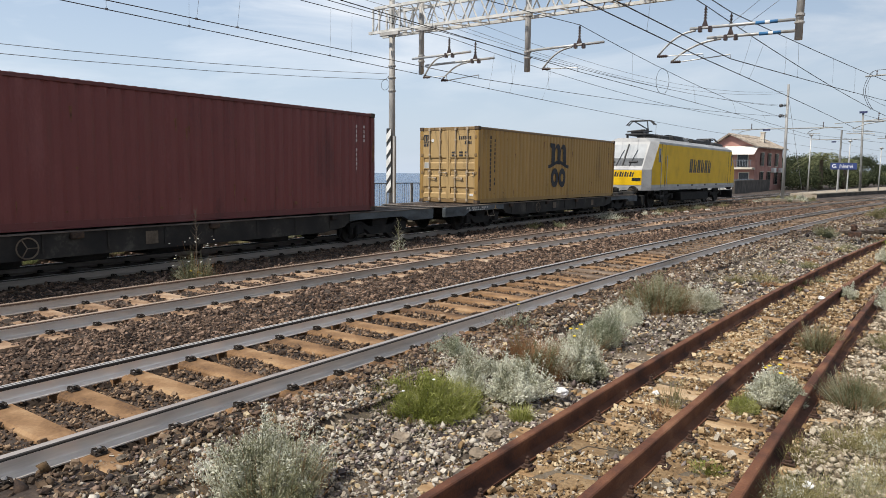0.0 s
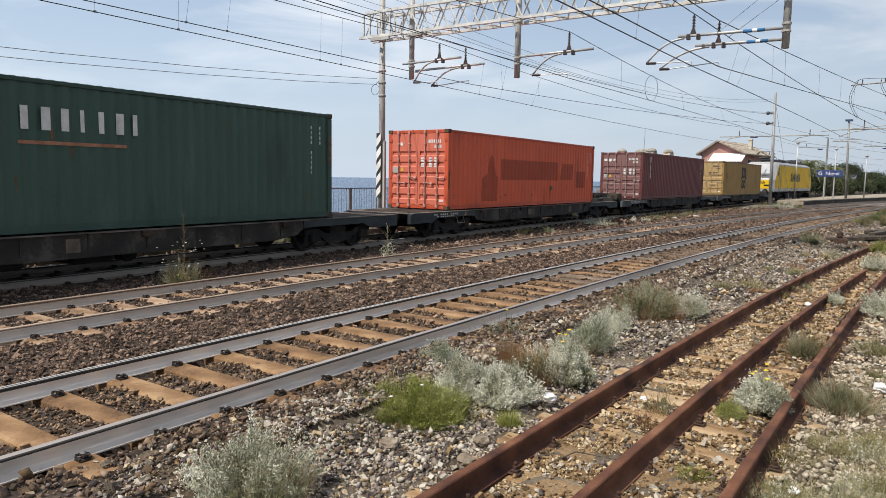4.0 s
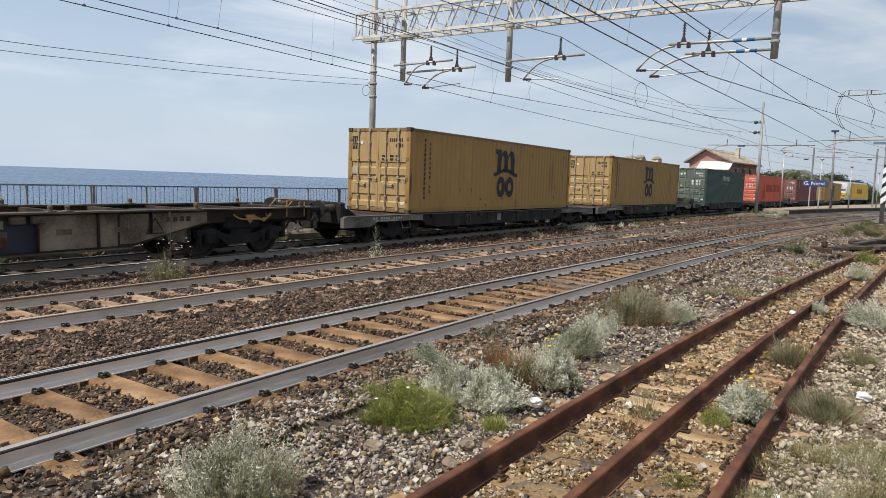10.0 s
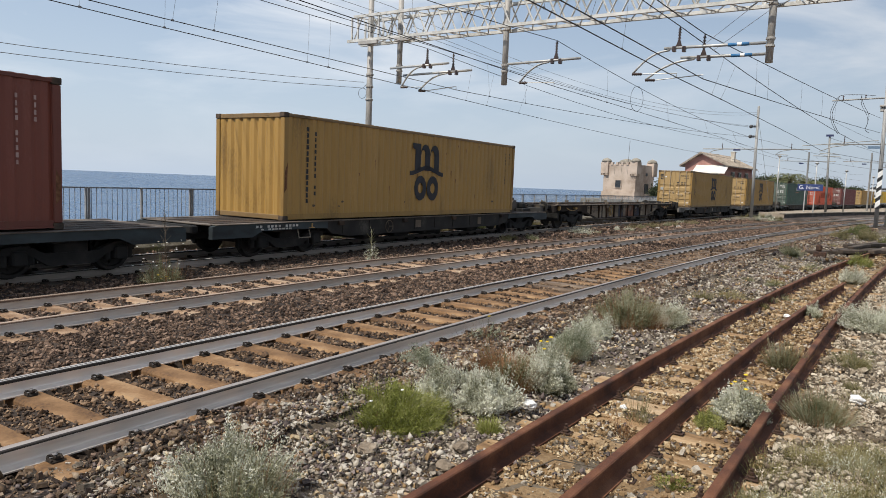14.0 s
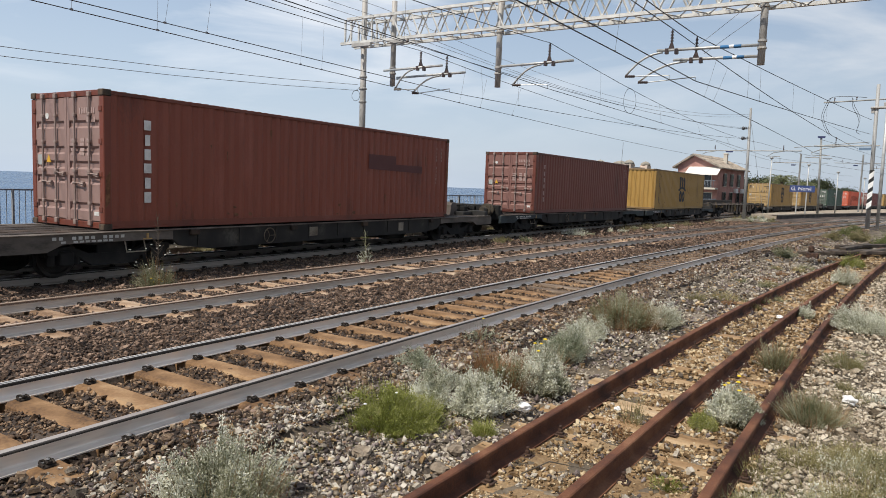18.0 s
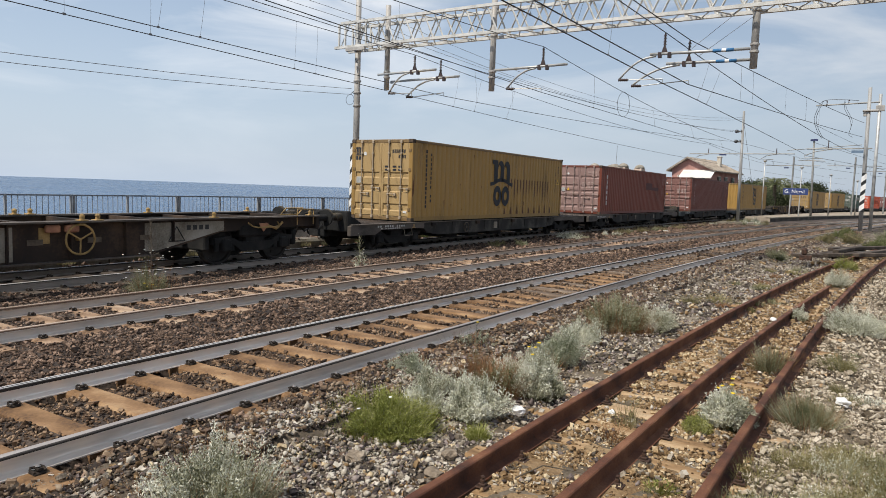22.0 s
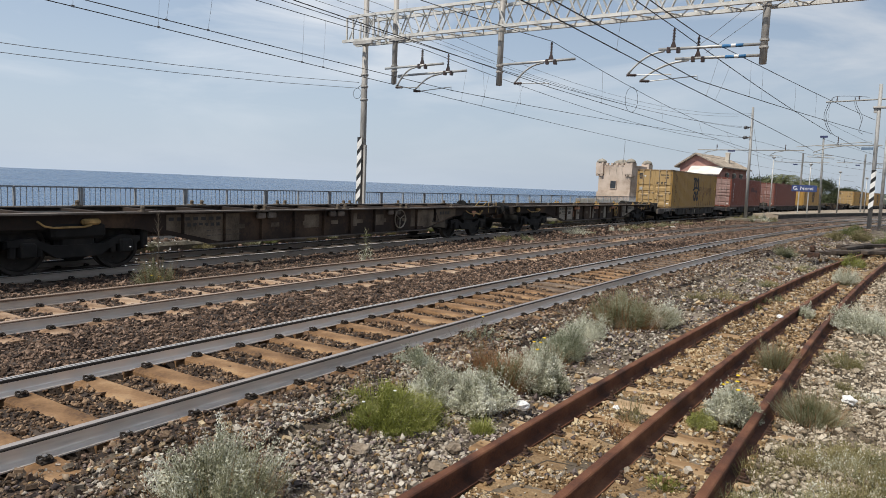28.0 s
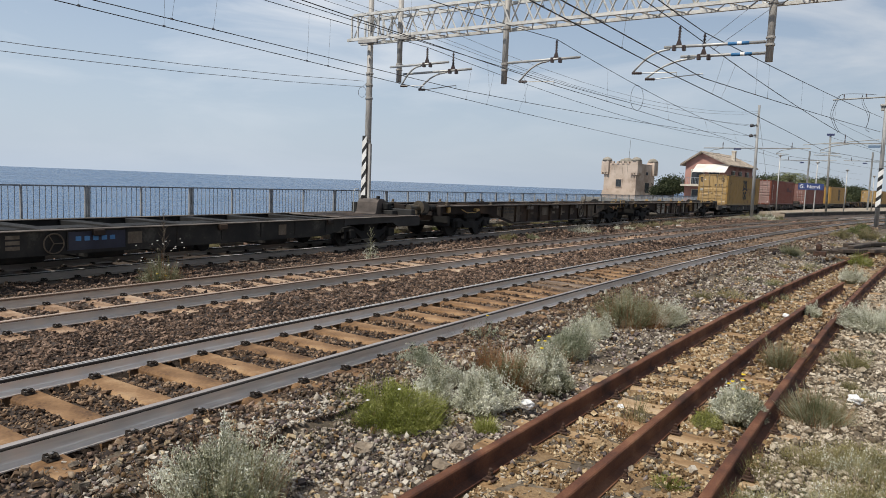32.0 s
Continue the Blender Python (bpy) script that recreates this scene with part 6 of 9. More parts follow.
part("skirt", hull(1.0, 1.16, 0), M_LOCOG, loco, "grey skirt")
part("body", hull(1.16, 2.1, 0.0), M_LOCOW, loco, "silver body shell")
part("upper_body", hull(2.1, 3.6, 0.0), M_LOCOW, loco, "silver upper body with sloping cab ends")
part("roof", hull(3.6, 3.82, 0.4, half=1.49), M_LOCOG, loco, "grey sloping roof")
for sg in (-1, 1):
    part("side_panel", Shape().prism([(0.98, 1.3), (17.92, 1.3), (17.92, 2.15), (16.98, 3.48), (1.92, 3.48), (0.98, 2.15)], min(sg * 1.491, sg * 1.497), max(sg * 1.491, sg * 1.497), "x"), M_LOCOY, loco, "yellow side panel")
    s = Shape()
    for i in range(6):
        y0 = 7.35 + i * 0.77
        s.prism([(y0, 1.98), (y0 + 0.24, 1.98), (y0 + 0.34, 2.78), (y0 + 0.10, 2.78)], min(sg * 1.498, sg * 1.502), max(sg * 1.498, sg * 1.502), "x")
        s.prism([(y0 + 0.30, 1.98), (y0 + 0.56, 1.98), (y0 + 0.65, 2.78), (y0 + 0.40, 2.78 - 0.3 * (i % 2))], min(sg * 1.498, sg * 1.502), max(sg * 1.498, sg * 1.502), "x")
    part("lettering", s, M_BLACK, loco, "black lettering bars", kind="stuff")
    for y0 in (2.35, 16.2):
        part("door_frame", Shape().box(min(sg * 1.497, sg * 1.503), max(sg * 1.497, sg * 1.503), y0, y0 + 0.05, 1.2, 3.5).box(min(sg * 1.497, sg * 1.503), max(sg * 1.497, sg * 1.503), y0 + 0.62, y0 + 0.67, 1.2, 3.5), M_BLACK, loco)
        part("cab_window", Shape().box(min(sg * 1.497, sg * 1.505), max(sg * 1.497, sg * 1.505), y0 - 0.46 if y0 < 9 else y0 + 0.72, y0 - 0.1 if y0 < 9 else y0 + 0.95, 2.5, 3.25, 0.001), M_GLASS, loco)
    part("handrail", Shape().tube([(sg * 1.55, 3.15, 1.1), (sg * 1.55, 3.15, 2.9)], 0.02, 6).tube([(sg * 1.55, 2.25, 1.1), (sg * 1.55, 2.25, 2.9)], 0.02, 6), M_GALV, loco)
for yy, d in ((0.45, -1), (18.45, 1)):
    part("front_panel", Shape().add([(-1.14, yy + d * 0.012, 1.28), (1.14, yy + d * 0.012, 1.28), (1.14, yy + d * 0.012, 2.06), (-1.14, yy + d * 0.012, 2.06)], [(0, 1, 2, 3)]).mesh("front_panel", M_LOCOY), None, loco, "yellow nose panel")
    part("windscreen", Shape().add([(-1.08, yy - d * 0.134, 2.3), (1.08, yy - d * 0.134, 2.3), (1.06, yy - d * 0.427, 2.7), (-1.06, yy - d * 0.427, 2.7)], [(0, 1, 2, 3)]).mesh("windscreen", M_SCREENGREY), None, loco, "dark grey band under the windscreen")
    part("screen_post", Shape().tube([(0, yy - d * 0.14, 2.32), (0, yy - d * 1.0, 3.47)], 0.05, 6), M_BLACK, loco)
    for xx in (-0.7, 0.55):
        part("vent", Shape().tube([(xx - 0.22, yy - d * 0.26, 2.5), (xx + 0.22, yy - d * 0.26, 2.5)], 0.07, 8), M_BLACK, loco)
    # Upper windscreen: the sky's reflection is painted as a pale panel.
    part("upper_windscreen", Shape().add([(-1.06, yy - d * 0.43, 2.7), (1.06, yy - d * 0.43, 2.7), (1.0, yy - d * 0.98, 3.45), (-1.0, yy - d * 0.98, 3.45)], [(0, 1, 2, 3)]).mesh("upper_windscreen", M_SKYSCREEN), None, loco, "upper windscreen with the sky's reflection put into its pale colour")
    for xx in (-0.35, 0.4):
        part("wiper", Shape().tube([(xx, yy - d * 0.09, 2.28), (xx + 0.12, yy - d * 0.5, 2.85), (xx + 0.2, yy - d * 0.72, 3.15)], 0.016, 5), M_BLACK, loco)
    s = Shape()
    for xx in (-0.85, 0.85):
        s.box(xx - 0.24, xx + 0.24, min(yy, yy + d * 0.03), max(yy, yy + d * 0.03), 1.5, 1.66, 0.005)
    part("headlight", s, M_GLASS, loco)
    s = Shape()
    for i in range(6):
        x0 = -0.95 + i * 0.28
        s.prism([(x0, 1.72), (x0 + 0.10, 1.72), (x0 + 0.16, 1.98), (x0 + 0.06, 1.98)], min(yy, yy + d * 0.016), max(yy, yy + d * 0.016), "y")
        s.prism([(x0 + 0.13, 1.72), (x0 + 0.22, 1.72), (x0 + 0.27, 1.98), (x0 + 0.18, 1.90)], min(yy, yy + d * 0.016), max(yy, yy + d * 0.016), "y")
    part("nose_lettering", s, M_BLACK, loco, "black lettering bars on the nose", kind="stuff")
    for xx in (-0.875, 0.875):
        part("buffer", BUFFER, None, loco, at=pose(xx, yy, 1.02, 0, 0, 0 if d > 0 else 180))
    part("snow_plough", Shape().box(-1.3, 1.3, min(yy + d * 0.1, yy - d * 0.15), max(yy + d * 0.1, yy - d * 0.15), 0.2, 0.75, 0.03), M_GRIMESHADE, loco)
for yb in (4.2, 14.7):
    part("bogie_frame", bogie_shape(0.6, 2.6), M_GRIMESHADE, loco, at=pose(0, yb, 0))
    for d in (-1.3, 1.3):
        ws = part("wheelset", WHEEL_LOCO, None, loco, at=pose(0, yb + d, 0.6))
        WHEELS.append((ws, 0.6, (0, yb + d, 0.6)))
part("equipment_box", Shape().box(-1.3, 1.3, 6.6, 12.3, 0.30, 0.80, 0.05), M_GRIMESHADE, loco)
for y0, y1, h_, wd in ((4.4, 5.8, 0.22, 0.7), (5.9, 7.6, 0.26, 0.95), (8.2, 9.4, 0.26, 0.7), (9.8, 12.4, 0.2, 0.9), (12.8, 14.2, 0.3, 0.75), (14.6, 16.6, 0.16, 0.9)):
    part("roof_equipment", Shape().box(-wd, wd, y0, y1, 3.85, 3.86 + h_, 0.04).box(-wd - 0.12, wd + 0.12, y0 + 0.2, y1 - 0.2, 3.85, 3.92), M_GALV2 if 8 < y0 < 9 else M_BLACK, loco, "roof equipment box")
for q in (-0.55, 0.55):
    part("roof_conductor", Shape().tube([(q, 4.8, 4.02), (q, 6.0, 4.16), (q, 9.5, 4.12), (q * 0.6, 13.0, 4.12), (q, 16.4, 4.08)], 0.035, 6), M_BLACK, loco)
for sg in (-1, 1):
    for y0 in (5.2, 7.9, 10.6, 13.2):
        part("skirt_fitting", Shape().box(min(sg * 1.492, sg * 1.51), max(sg * 1.492, sg * 1.51), y0, y0 + 0.25, 1.18, 1.28), M_BLACK, loco)
    part("step", Shape().box(min(sg * 1.3, sg * 1.5), max(sg * 1.3, sg * 1.5), 2.4, 3.0, 0.35, 0.4).box(min(sg * 1.3, sg * 1.5), max(sg * 1.3, sg * 1.5), 2.4, 3.0, 0.65, 0.7).box(min(sg * 1.45, sg * 1.5), max(sg * 1.45, sg * 1.5), 2.4, 2.44, 0.35, 1.0).box(min(sg * 1.45, sg * 1.5), max(sg * 1.45, sg * 1.5), 2.96, 3.0, 0.35, 1.0), M_BLACK, loco)


def pantograph(yc, up, d):
    s = Shape()
    z = 4.0
    s.box(-0.6, 0.6, yc - 0.9, yc + 0.9, z, z + 0.1, 0.02)
    for xx in (-0.5, 0.5):
        for q in (-0.8, 0.8):
            s.lathe([(0.06, 0), (0.08, 0.03), (0.05, 0.06), (0.08, 0.09), (0.05, 0.12), (0.06, 0.15)], (xx, yc + q, 3.85), 8)
    h_ = 0.68 if up else 0.22
    knee = (0, yc + d * 1.0, z + 0.1 + h_ * 0.45)
    s.tube([(0, yc - d * 0.6, z + 0.1), knee], 0.06, 6)
    s.box(-0.35, 0.35, yc - 0.75, yc + 0.2, z + 0.1, z + 0.24, 0.03).tube([(-0.5, yc - 0.85, z + 0.2), (0.5, yc - 0.85, z + 0.28)], 0.05, 6).tube([(0.3, yc - 0.5, z + 0.2), (0.3, yc + 0.8, z + 0.3)], 0.04, 6)
    for xx in (-0.35, 0.35):
        s.tube([(0, knee[1], knee[2]), (xx, yc - d * 0.1, z + 0.1 + h_)], 0.032, 6)
    for q in (-0.15, 0.15):
        s.tube([(-0.8, yc - d * 0.1 + q, z + h_ - 0.1), (-0.55, yc - d * 0.1 + q, z + 0.15 + h_), (0.55, yc - d * 0.1 + q, z + 0.15 + h_), (0.8, yc - d * 0.1 + q, z + h_ - 0.1)], 0.036, 6)
    part("pantograph", s, M_BLACK, loco, "raised pantograph" if up else "folded pantograph")


pantograph(3.2, True, 1)
pantograph(15.6, False, -1)
s = Shape()
for q in (4.9, 5.3, 5.7, 6.1, 6.5, 13.2):
    s.lathe([(0.05, 0), (0.1, 0.04), (0.05, 0.08), (0.1, 0.12), (0.05, 0.16), (0.1, 0.2), (0.05, 0.3)], (0.3, q, 3.86), 8)
part("roof_insulator", s, M_INSUL, loco)

# ---- overhead line ----
GY = 21.0


def catenary_portal():
    g = thing("overhead_line_portal", "pale grey lattice portal carrying the overhead wires", "railway gantry")
    part("column", Shape().tube([(-17.27, GY, -0.3), (-17.30, GY, 9.4)], 0.14, 14, r1=0.10), M_POLE, g, "tall grey tubular column", smooth=True)
    part("column", Shape().tube([(3.6, GY, -0.3), (3.6, GY, 9.4)], 0.165, 14, r1=0.12), M_POLE, g, "tall grey tubular column", smooth=True)
    for z in (4.9, 5.4, 5.85, 7.0):
        part("collar", Shape().lathe([(0.125, 0), (0.15, 0.02), (0.15, 0.07), (0.125, 0.09)], (-17.29, GY, z), 12), M_POLE, g)
    x0, x1 = -18.1, 4.2
    for yy in (GY - 0.4, GY + 0.4):
        part("lower_chord", Shape().prism([(yy - 0.05, 7.08), (yy + 0.05, 7.08), (yy + 0.05, 7.10), (yy + 0.01, 7.18), (yy - 0.05, 7.18)], x0, x1, "x"), M_LATTICE, g)
        part("upper_chord", Shape().prism([(yy - 0.05, 7.98), (yy + 0.05, 7.98), (yy + 0.05, 8.08), (yy - 0.05, 8.08)], x0 + 0.3, x1, "x"), M_LATTICE, g)
    n = 26
    step = (x1 - x0 - 0.3) / n
    for yy in (GY - 0.4, GY + 0.4):
        for i in range(n):
            xa = x0 + 0.3 + i * step
            s = Shape()
            s.tube([(xa, yy, 7.14), (xa + step / 2, yy, 8.02)], 0.032, 4)
            part("lattice_brace", s, M_LATTICE, g)
            s = Shape()
            s.tube([(xa + step / 2, yy, 8.02), (xa + step, yy, 7.14)], 0.032, 4)
            part("lattice_brace", s, M_LATTICE, g)
    for i in range(n):
        xa = x0 + 0.3 + i * step
        for zz in (7.12, 8.03):
            s = Shape().tube([(xa, GY - 0.4, zz), (xa + step / 2, GY + 0.4, zz)], 0.022, 4).tube([(xa + step / 2, GY + 0.4, zz), (xa + step, GY - 0.4, zz)], 0.022, 4)
            part("lattice_brace", s, M_LATTICE, g)
    for x in (-17.9, -17.6, -17.0, -16.6):
        for yy in (GY - 0.4, GY + 0.4):
            part("end_post", Shape().box(x - 0.03, x + 0.03, yy - 0.03, yy + 0.03, 7.14, 8.02), M_LATTICE, g)
    for x in (-16.9, -15.2):
        part("bracket", Shape().box(x - 0.5, x + 0.4, GY - 0.62, GY - 0.5, 6.92, 7.06, 0.01), M_POLE, g)
    for x, z in ((-15.87, 5.5), (-11.38, 5.25), (-3.13, 5.5)):
        part("drop_post", Shape().tube([(x, GY, z), (x, GY, 8.6 if x < -4 else 8.2)], 0.1, 12), M_POLE, g, "tubular drop post", smooth=True)
        for q in (z + 0.42, z + 0.62, 7.05):
            part("collar", Shape().lathe([(0.1, 0), (0.125, 0.01), (0.125, 0.06), (0.1, 0.07)], (x, GY, q), 12), M_POLE, g)
    return g


catenary_portal()


def insulator(s, c, axis, n=4, r=0.065, step=0.075):
    d = Vector(axis).normalized()
    for i in range(n):
        q = Vector(c) + d * (i * step)
        s.tube([q, q + d * 0.018, q + d * 0.05], r, 8, r1=0.03)
    s.tube([c, Vector(c) + d * (n * step)], 0.022, 6)


def cantilever(x_post, x_tip, z, y, x_elbow, z_elbow, x_wire, z_wire, x_mess, z_mess, blue=False):
    """A horizontal tube with a drooping arm, a steady arm to the contact wire and an insulator under the messenger."""
    g = thing("cantilever_arm", "galvanised cantilever holding the overhead wires" + (" with a blue sleeve" if blue else ""), "railway fitting", "cantilevers on the portal")
    part("top_tube", Shape().tube([(x_post, y, z), (x_tip, y, z + 0.04)], 0.042, 10), M_GALV, g, smooth=True)
    if blue:
        d = 1 if x_tip > x_post else -1
        part("sleeve", Shape().tube([(x_post + d * 0.42, y, z + 0.005), (x_post + d * 0.98, y, z + 0.012)], 0.048, 10), M_SLEEVE, g, "blue sleeve", smooth=True)
        part("ring", Shape().tube([(x_post + d * 0.62, y, z + 0.008), (x_post + d * 0.74, y, z + 0.010)], 0.051, 10), M_WHITE, g)
    k = 1 if x_elbow < x_mess else -1
    xa = x_mess - k * 0.25
    pts = [(xa, y, z - 0.02)]
    for i in range(1, 9):
        t = i / 8
        pts.append((xa + (x_elbow - xa) * t, y, z - 0.03 + (z_elbow - z + 0.03) * (t ** 2.2)))
    part("curved_arm", Shape().tube(pts, 0.032, 8), M_GALV, g, "curved drooping arm", smooth=True)
    s = Shape()
    insulator(s, (x_elbow - k * 0.02, y, z_elbow - 0.02), (k, 0, -0.05), 5, 0.05, 0.06)
    part("arm_insulator", s, M_INSUL, g)
    part("steady_arm", Shape().tube([(x_elbow + k * 0.3, y, z_elbow - 0.03), (x_wire, y, z_wire + 0.12), (x_wire, y, z_wire)], 0.016, 6), M_GALV, g)
    s = Shape()
    insulator(s, (x_mess, y, z + 0.28), (0, 0, 1), 4, 0.055, (z_mess - z - 0.30) / 4)
    part("insulator", s, M_INSUL, g, "brown ribbed insulator")
    part("clamp", Shape().prism([(x_mess - 0.1, z + 0.03), (x_mess + 0.1, z + 0.03), (x_mess, z + 0.32)], y - 0.03, y + 0.03, "y").box(x_mess - 0.18, x_mess - 0.08, y - 0.06, y + 0.06, z - 0.08, z + 0.08, 0.01).box(x_mess + 0.1, x_mess + 0.2, y - 0.06, y + 0.06, z - 0.1, z + 0.06, 0.01), M_INSUL, g)
    return g


cantilever(-16.1, -13.5, 6.03, GY - 0.25, -15.55, 5.34, -14.53, 5.16, -14.43, 6.64)
cantilever(-15.9, -12.87, 5.84, GY + 0.3, -15.12, 5.26, -13.5, 5.21, -13.66, 6.53)
cantilever(-11.3, -8.66, 5.94, GY, -10.78, 5.32, -9.53, 5.13, -9.5, 6.59)
cantilever(-3.2, -5.95, 6.00, GY - 0.25, -6.84, 5.36, -5.54, 5.18, -5.53, 6.64, True)
cantilever(-3.2, -5.6, 5.80, GY + 0.3, -6.6, 5.25, -4.92, 5.19, -4.95, 6.49, True)


def span(p, q, sag, n=24):
    """Points of a wire that hangs from p to q."""
    return [(p[0] + (q[0] - p[0]) * t, p[1] + (q[1] - p[1]) * t, p[2] + (q[2] - p[2]) * t - 4 * sag * t * (1 - t)) for t in [i / n for i in range(n + 1)]]


def at_y(pts, y):
    for p, q in zip(pts, pts[1:]):
        if p[1] <= y <= q[1]:
            t = (y - p[1]) / (q[1] - p[1])
            return tuple(a + (b - a) * t for a, b in zip(p, q))
    return pts[-1]


def overhead(label, contact, messenger, droppers, loops=(), r=0.0105):
    """A contact wire under a hanging messenger; each is a row of (x, y, z, sag of the span that ends there)."""
    g = thing("overhead_wire", label, "overhead wire", "wires of the overhead line")
    lines = []
    for row in (contact, messenger):
        pts = []
        for p, q in zip(row, row[1:]):
            pts += span(p, q, q[3])[bool(pts):]
        lines.append(pts)
    part("contact_wire", Shape().tube(lines[0], r, 5, False), M_WIRE, g)
    part("messenger_wire", Shape().tube(lines[1], r, 5, False), M_WIRE, g)
    for y in droppers:
        p, q = at_y(lines[0], y), at_y(lines[1], y)
        if abs(p[0] - q[0]) > 0.55:
            continue
        part("dropper", Shape().tube([p, ((p[0] + q[0]) / 2 + 0.015, y, (p[2] + q[2]) / 2), q], 0.004, 4, False).box(p[0] - 0.012, p[0] + 0.012, y - 0.03, y + 0.03, p[2] - 0.015, p[2] + 0.03), M_WIRE2, g)
    for y, w in loops:
        p, q = Vector(at_y(lines[0], y)), Vector(at_y(lines[1], y))
        m, hh = (p + q) / 2, (q.z - p.z) / 2
        pts = [(m.x + w * math.sin(a), y + 0.3 * math.sin(a), m.z - hh * math.cos(a)) for a in [2 * math.pi * i / 24 for i in range(25)]]
        part("jumper_loop", Shape().tube(pts, 0.008, 5), M_WIRE, g, "hanging jumper loop")


def run_on(x, z, track, x0, sag):
    """Further supports along a track beyond the first far pole."""
    return [(track(y)[0] + x0, y, z, sag) for y in (100, 145)]


A, C = track_main(TA), track_main(TC)
overhead("contact and messenger wires over the outer track", [(-13.88, -30, 5.16, 0), (-14.53, 21, 5.16, 0), (-13.54, 60, 5.14, 0.1)] + run_on(0, 5.1, track_sea, 0.3, 0.05),
         [(-14.17, -30, 6.64, 0), (-14.43, 20.75, 6.64, 0.34), (-11.88, 60, 6.29, 0.47)] + run_on(0, 6.2, track_sea, 0.5, 0.4), (2, 8, 10, 14.7, 15.6, 23.6, 25.2, 28, 34, 35.2, 41, 42, 48, 70, 80, 90))
overhead("wires of the outer track running to their anchor", [(-14.29, -30, 5.14, 0), (-13.5, 21.3, 5.21, 0), (-9.6, 60, 6.46, 0.23)],
         [(-12.65, -30, 6.51, 0), (-13.66, 21.3, 6.53, 0.27), (-9.6, 60, 7.22, 0.39)], (2, 9.7, 10.8, 18, 23.4, 26))
overhead("contact and messenger wires over the middle track", [(-9.6, -30, 5.13, 0), (-9.53, 21, 5.13, 0), (-7.9, 60, 5.04, -0.05)] + run_on(0, 5.05, C, 0.2, 0),
         [(-9.69, -30, 6.59, 0), (-9.5, 21, 6.59, 0.97), (-8.45, 60, 6.12, 0.49)] + run_on(0, 6.2, C, 0.2, 0.5), (3, 8, 13, 17.5, 25.5, 33, 40, 47, 70, 80, 92), ((28.8, 0.17),))
overhead("contact and messenger wires over the near track", [(-6.74, -30, 5.17, 0), (-5.54, 20.75, 5.18, 0), (-4.41, 58, 5.23, -0.05)] + run_on(0, 5.15, A, 0.1, 0),
         [(-5.88, -30, 6.61, 0), (-5.53, 20.75, 6.64, 0.38), (-1.67, 58, 5.54, 0.24)], (3, 8, 12, 16.2, 24.9, 26.2, 33), r=0.0135)
overhead("wires of the near track running to their anchor", [(-6.70, -30, 5.15, 0), (-4.92, 21.3, 5.19, 0), (-0.92, 54.6, 6.31, 0.05)],
         [(-4.96, -30, 6.50, 0), (-4.95, 21.3, 6.49, 0.59), (-0.93, 54.6, 7.26, 0.09)], (3, 8, 13, 26.5, 28, 33, 37, 40), r=0.0135)
overhead("far wires beyond the striped pole", [(-4.0, 58, 6.2, 0)] + run_on(0, 5.15, A, 0.3, 0.0), [(-4.2, 58, 7.6, 0)] + run_on(0, 6.4, A, 0.2, 0.5), (70, 80, 92, 110))


def cable(name, pts, r, material, sag=0.0, label=""):
    out = []
    for a, b in zip(pts, pts[1:]):
        for i in range(12):
            t = i / 12
            q = Vector(a).lerp(Vector(b), t)
            q.z -= sag * 4 * t * (1 - t)
            out.append(q)
    out.append(Vector(pts[-1]))
    return tagged(new(name, Shape().tube(out, r, 5, False).mesh(name, material)), label, "cable", "feeder cables")


for dz in (0, -0.22):
    cable("feeder_cable", [(-17.6, -28, 5.5 + dz), (-17.56, 21, 5.62 + dz)], 0.008, M_WIRE2, 1.17, "thin grey feeder cable along the railing side")
for x0, z0, z1, drop in ((-16.3, 8.35, 8.4, 1.2), (-16.5, 8.05, 8.25, 1.2), (-16.6, 7.85, 7.3, 0.75)):
    cable("feeder_cable", [(x0, -28, z0 + 1.0), (x0, 21, z0)], 0.008, M_WIRE2, 0.5, "thin grey feeder cable over the portal")
    cable("feeder_cable", [(x0, 21, z0), (-9.35, 60, z1)], 0.008, M_WIRE2, drop, "sagging grey feeder cable between portal and pole")
cable("feeder_cable", [(-3.1, 21.0, 7.5), (-4.86, 20.9, 6.1)], 0.007, M_WIRE2, 0.0, "thin stay wire at the drop post")
cable("feeder_cable", [(-3.1, 21.0, 7.0), (-4.7, 21.2, 5.95)], 0.007, M_WIRE2, 0.0, "thin stay wire at the drop post")
s = Shape()
s.ring((-17.62, 20.98, 5.2), 0.2, 0.008, "y", 18, 5)
s.tube([(-17.62, 20.98, 5.4), (-17.3, 20.98, 5.6)], 0.008, 5)
tagged(new("cable_loop", s.mesh("cable_loop", M_WIRE)), "small dark cable loop on the portal column", "cable")

# striped clearance boards
def striped_board(parent, x, y, z0, z1, w, n, material_pole=M_POLE):
    b = part("clearance_board", Shape().box(x - w / 2, x + w / 2, y - 0.02, y, z0, z1), M_BLACK, parent, "black and white diagonally striped board")
    h = (z1 - z0) / n
    for i in range(n):
        z = z0 + (i + 0.35) * h
        lo, hi = z - h * 0.12, z + h * 0.38
        part("white_stripe", Shape().prism([(x - w / 2, max(z0, lo - 0.16)), (x + w / 2, lo + 0.12), (x + w / 2, min(z1, hi + 0.16)), (x - w / 2, hi - 0.1)], y - 0.026, y - 0.021, "y"), M_WHITE, b)


board = thing("clearance_marker", "black and white striped clearance marker on the portal column", "marker board")
striped_board(board, -17.27, GY - 0.2, 1.0, 3.5, 0.22, 5)
part("back_plate", Shape().box(-17.12, -17.02, GY - 0.16, GY - 0.05, 0.6, 3.2, 0.01), M_POLE, board)

